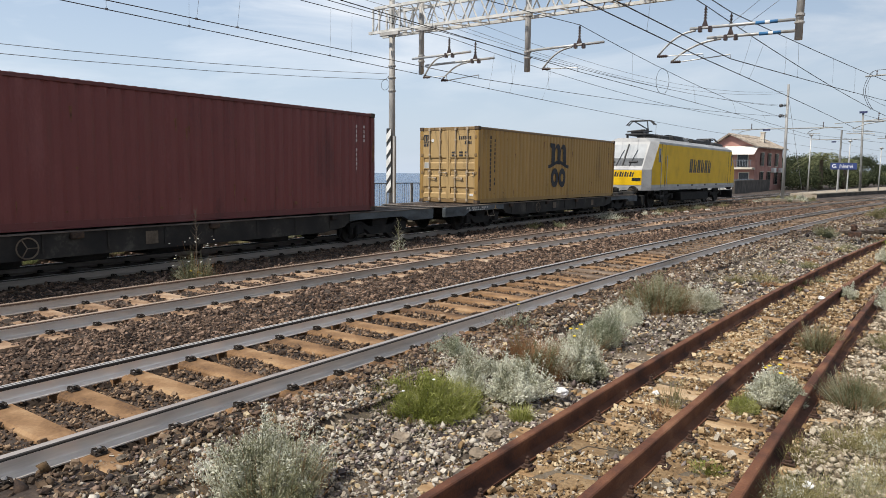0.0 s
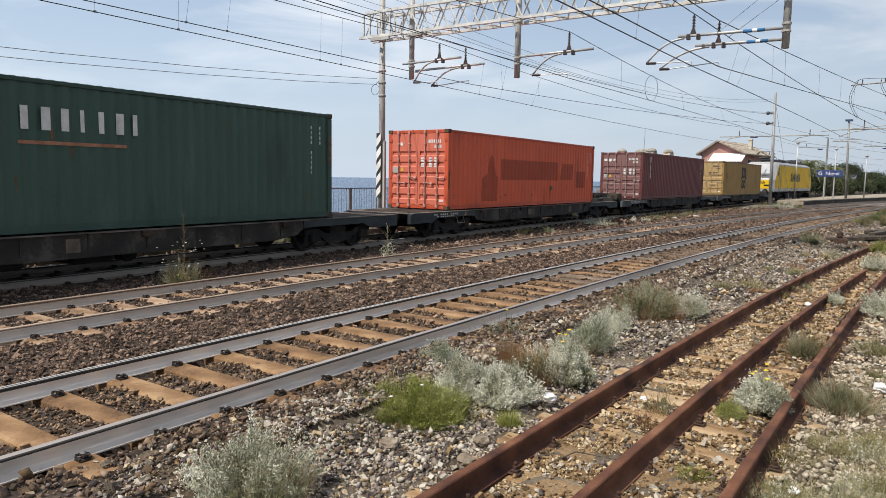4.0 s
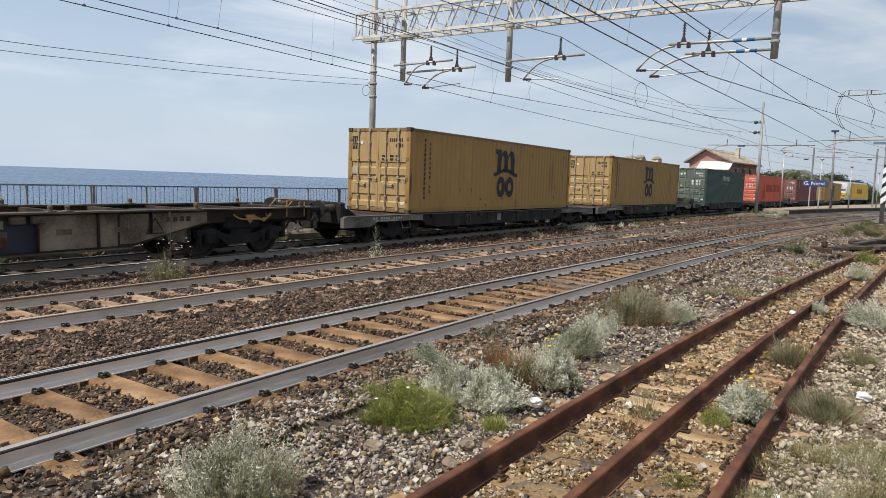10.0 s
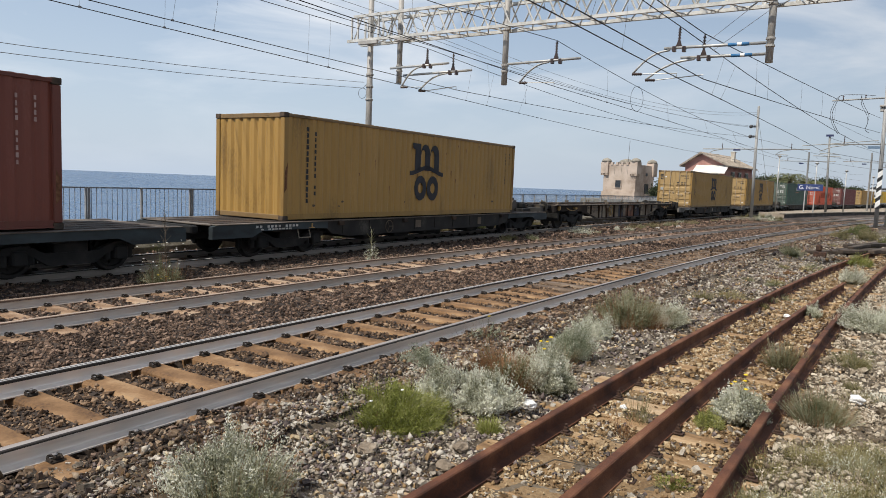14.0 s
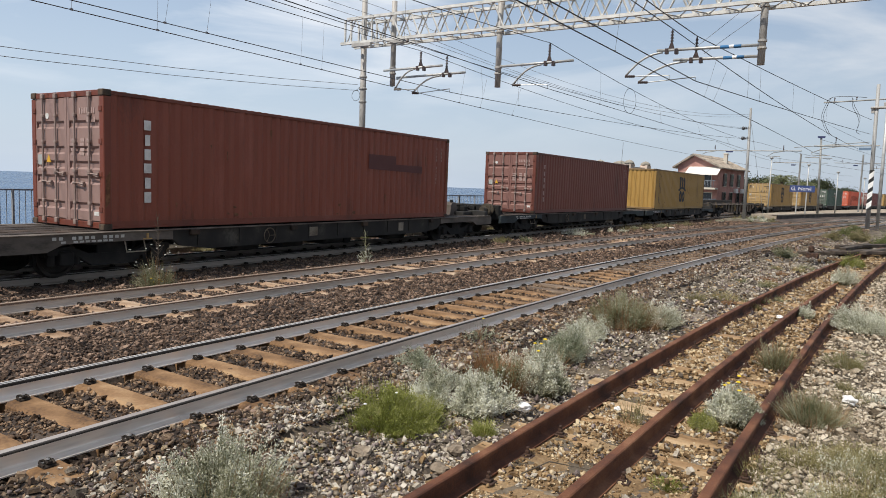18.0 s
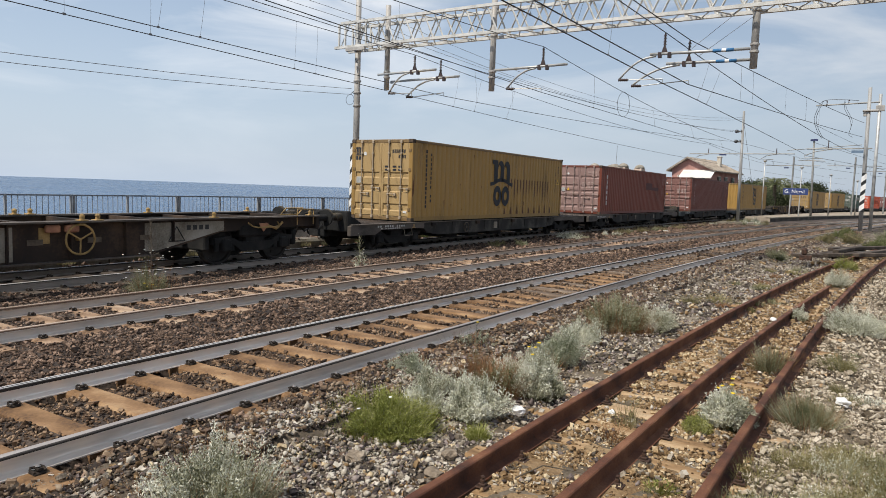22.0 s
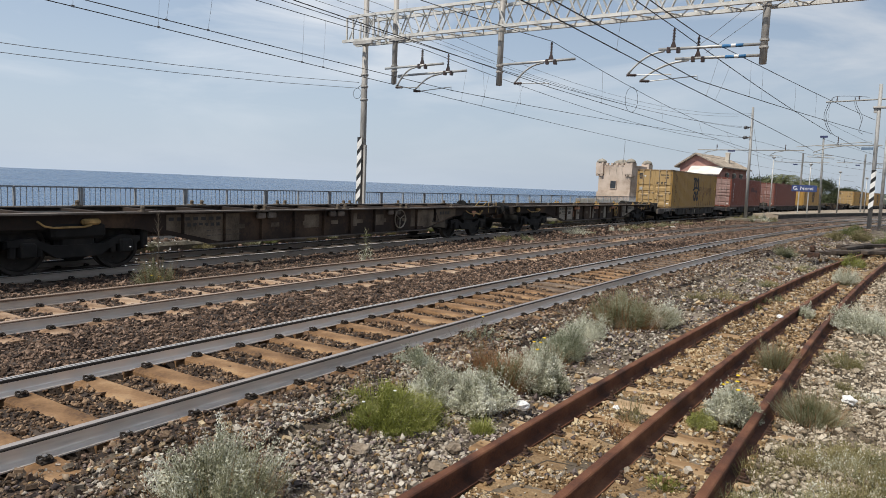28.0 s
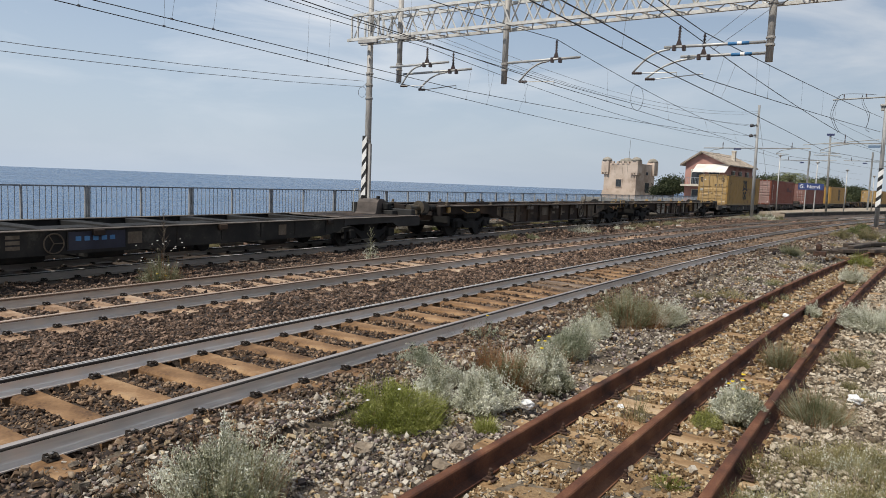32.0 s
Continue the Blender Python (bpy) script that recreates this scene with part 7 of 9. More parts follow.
# pole between outer and middle tracks, with brackets to both sides
pole = thing("overhead_line_pole", "grey tubular overhead line pole on a concrete footing", "pole", "poles of the overhead line")
PX, PY = -9.25, 60.0
part("shaft", Shape().tube([(PX, PY, -0.2), (PX - 0.1, PY, 8.9)], 0.135, 12, r1=0.09), M_DARKPOLE, pole, smooth=True)
part("footing", Shape().prism([(-1.3, -1.2), (1.4, -1.0), (1.9, 0.6), (0.4, 1.3), (-1.2, 0.9)], -0.3, 0.0, "z"), M_KERB, pole, "weathered concrete footing", at=pose(PX, PY, 0))
part("bracket_tube", Shape().tube([(PX - 4.1, PY, 5.5), (PX + 3.8, PY, 5.5)], 0.04, 8), M_GALV2, pole)
for xx in (-2.6, 2.5):
    s = Shape()
    insulator(s, (PX + xx, PY, 5.55), (0, 0, 1), 4, 0.06, 0.1)
    part("insulator", s, M_INSUL, pole)
    part("curved_arm", Shape().tube([(PX + xx + 0.2, PY, 5.5), (PX + xx - 0.7, PY, 5.35), (PX + xx - 1.1, PY, 5.1), (PX + xx - 0.2, PY, 5.05)], 0.03, 6), M_GALV2, pole)
for zz in (7.3, 6.5):
    part("tension_ball", Shape().lathe([(0.02, -0.14), (0.09, -0.12), (0.135, -0.06), (0.145, 0.0), (0.135, 0.06), (0.09, 0.12), (0.02, 0.14)], (0, 0, 0), 14), M_DARKBALL, pole, "dark round tension ball", at=pose(PX - 0.55, PY, zz, 90), smooth=True)
    s = Shape()
    insulator(s, (PX - 0.1, PY, zz), (-1, 0, 0), 4, 0.15, 0.1)
    part("insulator", s, M_INSUL, pole)
part("number_plate", Shape().box(PX - 1.75, PX - 1.2, PY - 0.03, PY - 0.01, 5.36, 5.5), M_NAVY, pole, "small blue plate")
part("stay_wire", Shape().tube([(PX - 0.05, PY, 8.0), (PX + 1.3, PY + 1, 0.2)], 0.012, 5), M_WIRE2, pole)

def smooth(pts, n=6):
    """A rounded line through the given points."""
    p = [Vector(pts[0])] + [Vector(q) for q in pts] + [Vector(pts[-1])]
    out = []
    for a, b, c, d in zip(p, p[1:], p[2:], p[3:]):
        for i in range(n):
            t = i / n
            out.append(0.5 * (2 * b + (c - a) * t + (2 * a - 5 * b + 4 * c - d) * t * t + (3 * b - a - 3 * c + d) * t ** 3))
    return out + [p[-1]]


# striped pole beside the near track, with a second mast behind it
pole = thing("overhead_line_pole", "grey overhead line pole with a black and white striped board", "pole", "poles of the overhead line")
QX, QY = -0.62, 54.6
part("shaft", Shape().tube([(QX, QY, -0.3), (QX - 0.12, QY, 9.6)], 0.14, 12, r1=0.11), M_DARKPOLE, pole, smooth=True)
striped_board(pole, QX - 0.03, QY - 0.27, 1.25, 3.9, 0.29, 4)
part("bracket_tube", Shape().tube([(QX + 0.5, QY, 8.62), (QX - 3.25, QY, 8.5)], 0.05, 8), M_GALV2, pole)
part("bracket_tube", Shape().tube([(QX + 0.3, QY, 5.55), (QX - 3.6, QY, 5.52)], 0.045, 8), M_GALV2, pole)
part("number_plate", Shape().box(QX - 0.9, QX - 0.2, QY - 0.3, QY - 0.27, 5.22, 5.4), M_PLATE, pole, "small blue plate")
part("bracket_arm", Shape().tube([(QX - 2.0, QY, 5.5), (QX - 3.0, QY, 5.35), (QX - 3.75, QY, 5.05), (QX - 3.7, QY, 4.9), (QX - 2.6, QY, 4.85)], 0.03, 6), M_GALV2, pole)
for dx in (0, 0.12):
    part("jumper", Shape().tube(smooth([(QX - 0.7, QY, 8.75), (QX - 1.6, QY, 8.85), (QX - 2.7, QY, 8.85), (QX - 3.05 + dx, QY, 8.5), (QX - 3.3 + dx, QY, 7.7), (QX - 3.2 + dx, QY, 7.1), (QX - 2.95 + dx, QY, 6.55), (QX - 2.75 + dx, QY, 6.25)]), 0.016, 6), M_WIRE, pole, "looping jumper cable")
    part("jumper", Shape().tube(smooth([(QX - 1.55, QY, 8.8), (QX - 1.5 + dx, QY, 8.2), (QX - 1.15 + dx, QY, 7.5), (QX - 1.05, QY, 7.0), (QX - 1.15, QY, 6.5), (QX - 0.9, QY, 6.3)]), 0.014, 6), M_WIRE, pole, "looping jumper cable")
for xx in (-2.6, -1.3):
    s = Shape()
    insulator(s, (QX + xx, QY, 8.56), (0, 0, 1), 3, 0.06, 0.1)
    part("insulator", s, M_INSUL, pole)
s = Shape()
insulator(s, (QX - 2.3, QY, 5.58), (0, 0, 1), 4, 0.05, 0.14)
part("insulator", s, M_INSUL, pole)
part("collar", Shape().box(QX - 0.45, QX + 0.5, QY - 0.22, QY + 0.22, 8.0, 8.12, 0.02).box(QX - 0.4, QX - 0.2, QY - 0.1, QY + 0.1, 7.7, 8.0, 0.02), M_POLE, pole)
pole = thing("overhead_line_pole", "slim grey pole beyond the striped one", "pole", "poles of the overhead line")
part("shaft", Shape().tube([(-0.05, 58, -0.3), (-0.12, 58, 9.6)], 0.11, 12), M_GALV, pole, smooth=True)
part("top_plate", Shape().box(-0.35, 0.2, 57.85, 58.15, 8.4, 8.8, 0.02), M_POLE, pole)

# pole on the platform and lamps
pole = thing("overhead_line_pole", "slender overhead line pole standing on the platform", "pole", "poles of the overhead line")
part("shaft", Shape().tube([(-5.9, 88, 0.15), (-6.15, 88, 8.7)], 0.13, 10, r1=0.1), M_GALV2, pole, smooth=True)
part("bracket_tube", Shape().tube([(-8.8, 88, 7.6), (-1.5, 88, 8.2)], 0.045, 6), M_GALV2, pole)
part("bracket_tube", Shape().tube([(-7.6, 88, 6.5), (-4.9, 88, 6.4)], 0.05, 6), M_GALV2, pole)
part("number_plate", Shape().box(-6.5, -5.75, 87.8, 87.84, 8.62, 8.85), M_NAVY, pole)


def platform_lamp(x, y, z):
    l = thing("platform_lamp", "slim pale platform lamp post with a small round head", "street lamp", "lamps along the platform")
    part("post", Shape().tube([(x, y, 0.19), (x, y, z - 0.1)], 0.075, 10, r1=0.05), M_GALV, l, smooth=True)
    part("lamp_head", Shape().lathe([(0.055, -0.16), (0.19, -0.06), (0.21, 0.0), (0.14, 0.05), (0.04, 0.09)], (x, y, z), 12), M_GALV, l, "round lamp head", smooth=True)


for x, y, z in ((-9.95, 79.4, 5.97), (-6.8, 83.7, 5.5), (-4.5, 94.4, 5.1), (-1.95, 106.5, 4.8), (1.8, 122, 4.8)):
    platform_lamp(x, y, z)
for x, y, z in ((-2.5, 112, 7.6), (1.5, 135, 7.8), (-9.5, 104, 7.2)):
    pole = thing("overhead_line_pole", "distant overhead line pole with crossbar", "pole", "poles of the overhead line")
    part("shaft", Shape().tube([(x, y, -0.3), (x, y, z + 0.6)], 0.11, 8), M_GALV2, pole)
    part("bracket_tube", Shape().tube([(x - 3.4, y, z - 0.6), (x + 3.2, y, z - 0.6)], 0.05, 6), M_GALV2, pole)
    s = Shape()
    for d in (-2.5, 2.4):
        insulator(s, (x + d, y, z - 0.55), (0, 0, 1), 3, 0.08, 0.14)
    part("insulator", s, M_INSUL, pole)
    part("number_plate", Shape().box(x - 1.1, x - 0.55, y - 0.1, y - 0.06, z - 1.0, z - 0.84), M_NAVY, pole)

# ---- platform ----
M_PAVE = mat("platform_paving", [(0.20, 0.16, 0.12), (0.31, 0.255, 0.195), (0.38, 0.32, 0.25)], 0.6, 12, 0.9, bump=0.1)
# Much darker than the paving: the unlit platform side is painted in.
M_FACE = mat("dark_platform_face", [(0.035, 0.03, 0.026), (0.07, 0.06, 0.052), (0.12, 0.105, 0.09)], 1.0, 20, 0.95, bump=0.2)
PZ_TOP = 0.2


def platform_edge(y):
    return -8.0 + 0.137 * (y - 71.8) + 0.0011 * (y - 71.8) ** 2


vs, fs = [], []
PY_ROWS = (71, 72.5, 76, 82, 90, 100, 115, 135, 165, 205)
for i, y in enumerate(PY_ROWS):
    a, b = min(track_sea(y)[0] + 1.85, platform_edge(y) - 0.8), platform_edge(y)
    vs += [(a, y, -0.3), (b, y, -0.3), (b, y, PZ_TOP), (a, y, PZ_TOP)]
    if i:
        o = (i - 1) * 4
        fs += [(o + 3, o + 2, o + 6, o + 7), (o + 1, o + 5, o + 6, o + 2), (o, o + 3, o + 7, o + 4)]
fs.append((0, 1, 2, 3))
platform = tagged(new("platform", Shape().add(vs, fs).mesh("platform", M_PAVE)), "island platform with tan paving and a dark edge", "platform", kind="structure")
for j in range(len(PY_ROWS) - 1):
    y0, y1 = PY_ROWS[j], PY_ROWS[j + 1]
    e0, e1 = platform_edge(y0), platform_edge(y1)
    part("edge_stone", Shape().add([(e0 - 0.4, y0, PZ_TOP + 0.004), (e0 + 0.1, y0, PZ_TOP + 0.004), (e1 + 0.1, y1, PZ_TOP + 0.004), (e1 - 0.4, y1, PZ_TOP + 0.004), (e0 + 0.1, y0, PZ_TOP - 0.08), (e1 + 0.1, y1, PZ_TOP - 0.08), (e0 - 0.4, y0, PZ_TOP - 0.08), (e1 - 0.4, y1, PZ_TOP - 0.08)],
         [(0, 1, 2, 3), (1, 4, 5, 2), (4, 6, 7, 5), (0, 6, 4, 1), (3, 2, 5, 7)]), M_KERB, platform)
    part("face_panel", Shape().add([(e0 + 0.03, y0, -0.3), (e1 + 0.03, y1, -0.3), (e1 + 0.03, y1, PZ_TOP - 0.08), (e0 + 0.03, y0, PZ_TOP - 0.08), (e0 + 0.004, y0, -0.3), (e1 + 0.004, y1, -0.3)], [(0, 1, 2, 3), (1, 0, 4, 5)]), M_FACE, platform, "platform face with its shade put into a dark colour")
sign = thing("station_sign", "blue station name sign with white lettering on two posts", "sign")
SGX, SGY = -7.15, 82.5
part("board", Shape().box(-1.2, 1.2, -0.05, 0.05, 2.5, 3.2, 0.02), M_SIGN, sign, "blue enamel board", at=pose(SGX, SGY, 0, 0, 0, 6))
for xx in (-0.45, 0.45):
    part("post", Shape().tube([(xx, 0, 0.19), (xx, 0, 2.52)], 0.06, 8), M_GALV, sign, at=pose(SGX, SGY, 0, 0, 0, 6))
txt = bpy.data.curves.new("station_name", "FONT")
txt.body, txt.size, txt.align_x, txt.extrude = "G. Nervi", 0.55, "CENTER", 0.006
tmp = bpy.data.objects.new("tmp", txt)
scene.collection.objects.link(tmp)
me = bpy.data.meshes.new_from_object(tmp.evaluated_get(bpy.context.evaluated_depsgraph_get()))
bpy.data.objects.remove(tmp)
me.materials.append(M_WHITE)
part("lettering", me, None, sign, "white station name", at=pose(SGX, SGY, 0, 0, 0, 6) @ pose(-0.1, -0.065, 2.68, 90))

# ---- railing along the cliff ----
fence = thing("railing", "dark steel railing with upright bars along the cliff edge", "railing")
FX, FT = -18.5, 1.335
postm = Shape().box(-0.035, 0.035, -0.025, 0.025, 0.2, FT + 0.02, 0.006).mesh("post", M_POSTGREY)
barm = Shape().tube([(0, 0, 0.32), (0, 0, FT)], 0.011, 5).mesh("bar", M_FENCE)
for z in (FT, 0.34):
    part("rail", Shape().box(FX - 0.022, FX + 0.022, -30, 130, z - 0.02, z + 0.02), M_FENCE, fence)
restf = Shape()
y, k = 8.75 - 1.672 * 20, 0
while y < 125:
    if y < 75:
        part("post", postm, None, fence, at=pose(FX, y, 0))
        if k % 2:
            part("post", postm, None, fence, at=pose(FX, y + 0.085, 0))
    else:
        restf.box(FX - 0.045, FX + 0.045, y - 0.03, y + 0.03, 0.2, FT)
    for i in range(1, 11):
        yb = y + 0.152 * i
        if 5 < yb < 50:
            part("bar", barm, None, fence, at=pose(FX, yb, 0))
        else:
            restf.box(FX - 0.01, FX + 0.01, yb - 0.01, yb + 0.01, 0.32, FT)
    y += 1.672
    k += 1
tagged(new("far_railing", restf.mesh("far_railing", M_FENCE)), kind="stuff").parent = fence

# ---- house ----
M_PINK = mat("pink_render", [(0.27, 0.13, 0.105), (0.38, 0.20, 0.165), (0.44, 0.245, 0.205)], 0.7, 14, 0.9, bump=0.1)
M_TILE = mat("roof_tiles", [(0.17, 0.14, 0.11), (0.30, 0.255, 0.21), (0.40, 0.345, 0.285)], 2, 22, 0.9, bump=0.3, bscale=12)
M_CREAM = mat("cream_trim", [(0.45, 0.40, 0.33), (0.6, 0.55, 0.47)], 1, 20, 0.85)
M_DARKWIN = mat("dark_window", [(0.02, 0.022, 0.025), (0.04, 0.045, 0.05)], 1, 10, 0.25)
M_SHUT = mat("dark_shutter", [(0.05, 0.035, 0.03), (0.09, 0.06, 0.05)], 3, 30, 0.8)
M_AWN = mat("white_awning", [(0.62, 0.57, 0.52), (0.78, 0.74, 0.69)], 1, 20, 0.8)
HW, HD, HE, HR = 5.5, 11.0, 5.75, 7.3
RX = -HW / 2 - 0.55
house = thing("house", "pink two-storey house with a tiled roof and white awning", "house", at=pose(-18.5, 97, 0, 0, 0, -8))
part("wall", Shape().prism([(-HW, -0.3), (0, -0.3), (0, HE), (RX, HR - 0.25), (-HW, HE)], 0, HD, "y"), M_PINK, house, "pink rendered walls")
rf = Shape()
for sg in (-1, 1):
    e = -HW / 2 + sg * (HW / 2 + 0.6)
    rf.prism([(RX, HR - 0.16), (RX, HR), (e, HE - 0.42 + 0.16), (e, HE - 0.42)], -0.6, HD + 0.5, "y")
part("roof", rf, M_TILE, house, "weathered tiled gable roof")
s = Shape()
for i in range(24):
    yy = -0.55 + i * 0.5
    for sg in (-1, 1):
        e = -HW / 2 + sg * (HW / 2 + 0.6)
        s.tube([(RX, yy, HR + 0.01), (e, yy, HE - 0.25)], 0.07, 5)
part("tiling", s, M_TILE, house)
part("chimney", Shape().box(-1.5, -1.0, 6.0, 6.5, 6.3, 7.75, 0.02).box(-1.56, -0.94, 5.94, 6.56, 7.6, 7.7), M_CREAM, house)
part("awning", Shape().prism([(-0.05, 5.55), (-0.02, 5.6), (-1.6, 4.55), (-1.62, 4.45)], -3.95, 0.42, "x"), M_AWN, house, "white sloping awning")
part("balcony", Shape().box(-HW - 0.1, 0.1, -1.2, 0, 2.55, 2.8, 0.02), M_CREAM, house, "cream balcony slab")
s = Shape()
for i in range(28):
    s.box(-HW - 0.05 + i * 0.2, -HW - 0.02 + i * 0.2, -1.17, -1.14, 2.8, 3.75)
s.box(-HW - 0.1, 0.1, -1.19, -1.13, 3.72, 3.78)
part("balcony_rail", s, M_FENCE, house)
for x0, z0, w_, h_ in ((-4.6, 2.9, 1.6, 1.9), (-2.2, 2.9, 1.3, 1.9), (-4.4, 0.4, 1.4, 1.7), (-1.9, 0.5, 1.2, 1.6)):
    wd = part("window", Shape().box(x0 - 0.1, x0 + w_ + 0.1, -0.04, 0.02, z0 - 0.1, z0 + h_ + 0.1, 0.01), M_CREAM, house)
    part("pane", Shape().box(x0, x0 + w_, -0.06, -0.042, z0, z0 + h_), M_DARKWIN, wd)
for y0 in (2.4, 5.2, 8.2):
    for z0 in (3.1, 0.6):
        wd = part("window", Shape().box(-0.02, 0.04, y0 - 0.1, y0 + 1.1, z0 - 0.1, z0 + 1.75, 0.01), M_CREAM, house)
        part("pane", Shape().box(0.042, 0.06, y0, y0 + 1.0, z0, z0 + 1.65), M_DARKWIN, wd)
        part("shutter", Shape().box(0.045, 0.1, y0 - 0.5, y0 - 0.02, z0, z0 + 1.65, 0.01), M_SHUT, wd, "dark wooden shutter")
for y0 in (6.6, 9.6):
    part("air_conditioner", Shape().box(0.0, 0.4, y0, y0 + 0.9, 2.2, 2.85, 0.03), M_WHITE, house)
tagged(new("garden_wall", Shape().box(-17.0, -16.7, 78, 98, -0.3, 1.25, 0.03).mesh("garden_wall", M_FACE)), "dark grey garden wall beside the house", "wall", kind="structure")
tagged(new("terrace", Shape().box(-43, -18.9, 108, 150, -15, 0.25, 0.05).box(-27, -18.9, 92, 108, -15, 0.25, 0.05).mesh("terrace", M_KERB)), "headland terrace under the house and tower", "ground", kind="structure")

# ---- watch tower ----
M_STONE = mat("tan_plaster", [(0.299, 0.227, 0.178), (0.473, 0.382, 0.311), (0.572, 0.472, 0.400)], 0.5, 8, 0.95, bump=0.3, bscale=8)
M_GREYDOME = mat("grey_weathered_dome", [(0.16, 0.145, 0.12), (0.27, 0.245, 0.205), (0.36, 0.33, 0.285)], 1.2, 10, 0.95, bump=0.3, bscale=8)
tower = thing("watch_tower", "old tan stone watch tower with domed corner turrets", "tower", at=pose(-37.95, 111.9, 0, 0, 0, -12))
TW = 6.05
part("wall", Shape().box(-TW / 2, TW / 2, 0, TW, -0.3, 6.0, 0.04), M_STONE, tower, "tan plastered stone walls")
part("base_course", Shape().prism([(-TW / 2 - 0.3, -0.3), (TW / 2 + 0.3, -0.3), (TW / 2 + 0.05, 1.5), (-TW / 2 - 0.05, 1.5)], -0.25, TW + 0.25, "y"), M_STONE, tower)
for x0 in (-TW / 2 + 0.3, TW / 2 - 0.3):
    for y0 in (0.3, TW - 0.3):
        tr = part("turret", Shape().box(x0 - 0.68, x0 + 0.68, y0 - 0.68, y0 + 0.68, 4.45, 6.4, 0.03), M_STONE, tower, "corner turret")
        part("dome", Shape().lathe([(0.76, 6.4), (0.84, 6.46), (0.80, 6.62), (0.66, 6.82), (0.40, 6.98), (0.1, 7.05), (0.04, 7.12)], (x0, y0, 0), 14), M_GREYDOME, tr, "small dome", smooth=True)
        for i in range(5):
            part("corbel", Shape().box(x0 - 0.64 + i * 0.28, x0 - 0.5 + i * 0.28, y0 - 0.66, y0 - 0.3, 4.15, 4.47), M_STONE, tr)
            part("corbel", Shape().box(x0 + 0.3, x0 + 0.66, y0 - 0.64 + i * 0.28, y0 - 0.5 + i * 0.28, 4.15, 4.47), M_STONE, tr)
for x0 in (-2.1, -1.1, 0.3, 1.3, 2.0):
    part("weather_streak", Shape().prism([(x0 - 0.05, 5.6), (x0 + 0.06, 5.6), (x0 + 0.22, 4.4), (x0 + 0.16, 4.3), (x0, 5.0)], -0.012, -0.004, "y"), M_TILE, tower, "grey weather streak")
part("dome", Shape().lathe([(1.1, 6.0), (1.1, 6.35), (1.0, 6.6), (0.7, 6.88), (0.3, 7.03), (0.05, 7.07)], (-0.3, 2.8, 0), 16), M_GREYDOME, tower, "central dome", smooth=True)
s = Shape()
for i in range(6):
    s.box(-2.6 + i * 0.95, -2.2 + i * 0.95, -0.1, 0.3, 5.9, 6.35)
part("battlement", s, M_STONE, tower)
wd = part("window", Shape().box(-0.75, 0.55, -0.12, 0.0, 2.0, 3.5, 0.02), M_STONE, tower)
part("pane", Shape().box(-0.6, 0.4, -0.14, -0.122, 2.15, 3.35), M_DARKWIN, wd)
part("window", Shape().box(TW / 2 + 0.0, TW / 2 + 0.08, 3.0, 4.2, 0.9, 2.9), M_DARKWIN, tower)
part("window", Shape().box(TW / 2 + 0.0, TW / 2 + 0.08, 3.2, 3.7, 4.2, 4.7), M_DARKWIN, tower)
part("aerial", Shape().tube([(0.9, 1.0, 6), (1.0, 1.0, 10)], 0.03, 5), M_WIRE2, tower)

# ---- plants ----


def leaf_mat(name, cols, rough=0.75):
    m = mat(name, cols, 3, 40, rough, vary="island", spread=0.2, spec=0.2)
    n, l = m.node_tree.nodes, m.node_tree.links
    b, o = n["Principled BSDF"], n["Material Output"]
    t, x = n.new("ShaderNodeBsdfTranslucent"), n.new("ShaderNodeMixShader")
    x.inputs["Fac"].default_value = 0.35
    l.new(b.inputs["Base Color"].links[0].from_socket, t.inputs["Color"])
    l.new(b.outputs["BSDF"], x.inputs[1])
    l.new(t.outputs["BSDF"], x.inputs[2])
    l.new(x.outputs["Shader"], o.inputs["Surface"])
    return m


M_SILVER = leaf_mat("silver_foliage", [(0.216, 0.216, 0.135), (0.475, 0.470, 0.351), (0.713, 0.702, 0.583), (0.864, 0.853, 0.756)])
M_SAGE = leaf_mat("sage_foliage", [(0.143, 0.160, 0.094), (0.308, 0.325, 0.220), (0.484, 0.495, 0.374), (0.660, 0.660, 0.550)])
M_GRASS = leaf_mat("fresh_grass", [(0.120, 0.135, 0.027), (0.221, 0.239, 0.054), (0.331, 0.342, 0.099), (0.460, 0.450, 0.198)])
M_DRY = leaf_mat("dry_grass", [(0.12, 0.105, 0.045), (0.21, 0.19, 0.09), (0.32, 0.28, 0.15), (0.42, 0.36, 0.22)])
M_STRAW = leaf_mat("straw_weed", [(0.120, 0.106, 0.039), (0.224, 0.194, 0.082), (0.344, 0.299, 0.146), (0.464, 0.414, 0.241)])
M_BROWNDRY = leaf_mat("brown_dry_stems", [(0.162, 0.077, 0.036), (0.297, 0.154, 0.072), (0.432, 0.266, 0.145)])
M_OLIVE = leaf_mat("olive_foliage", [(0.11, 0.115, 0.055), (0.22, 0.22, 0.12), (0.36, 0.35, 0.23), (0.48, 0.47, 0.34)])
M_TREE = leaf_mat("dark_tree_foliage", [(0.022, 0.028, 0.015), (0.042, 0.053, 0.027), (0.075, 0.09, 0.046), (0.13, 0.145, 0.08)])
M_TREELIGHT = leaf_mat("lighter_tree_foliage", [(0.035, 0.042, 0.018), (0.07, 0.082, 0.036), (0.12, 0.135, 0.062), (0.19, 0.20, 0.10)])
M_PALM = leaf_mat("palm_foliage", [(0.07, 0.085, 0.04), (0.17, 0.185, 0.09), (0.32, 0.33, 0.19)])
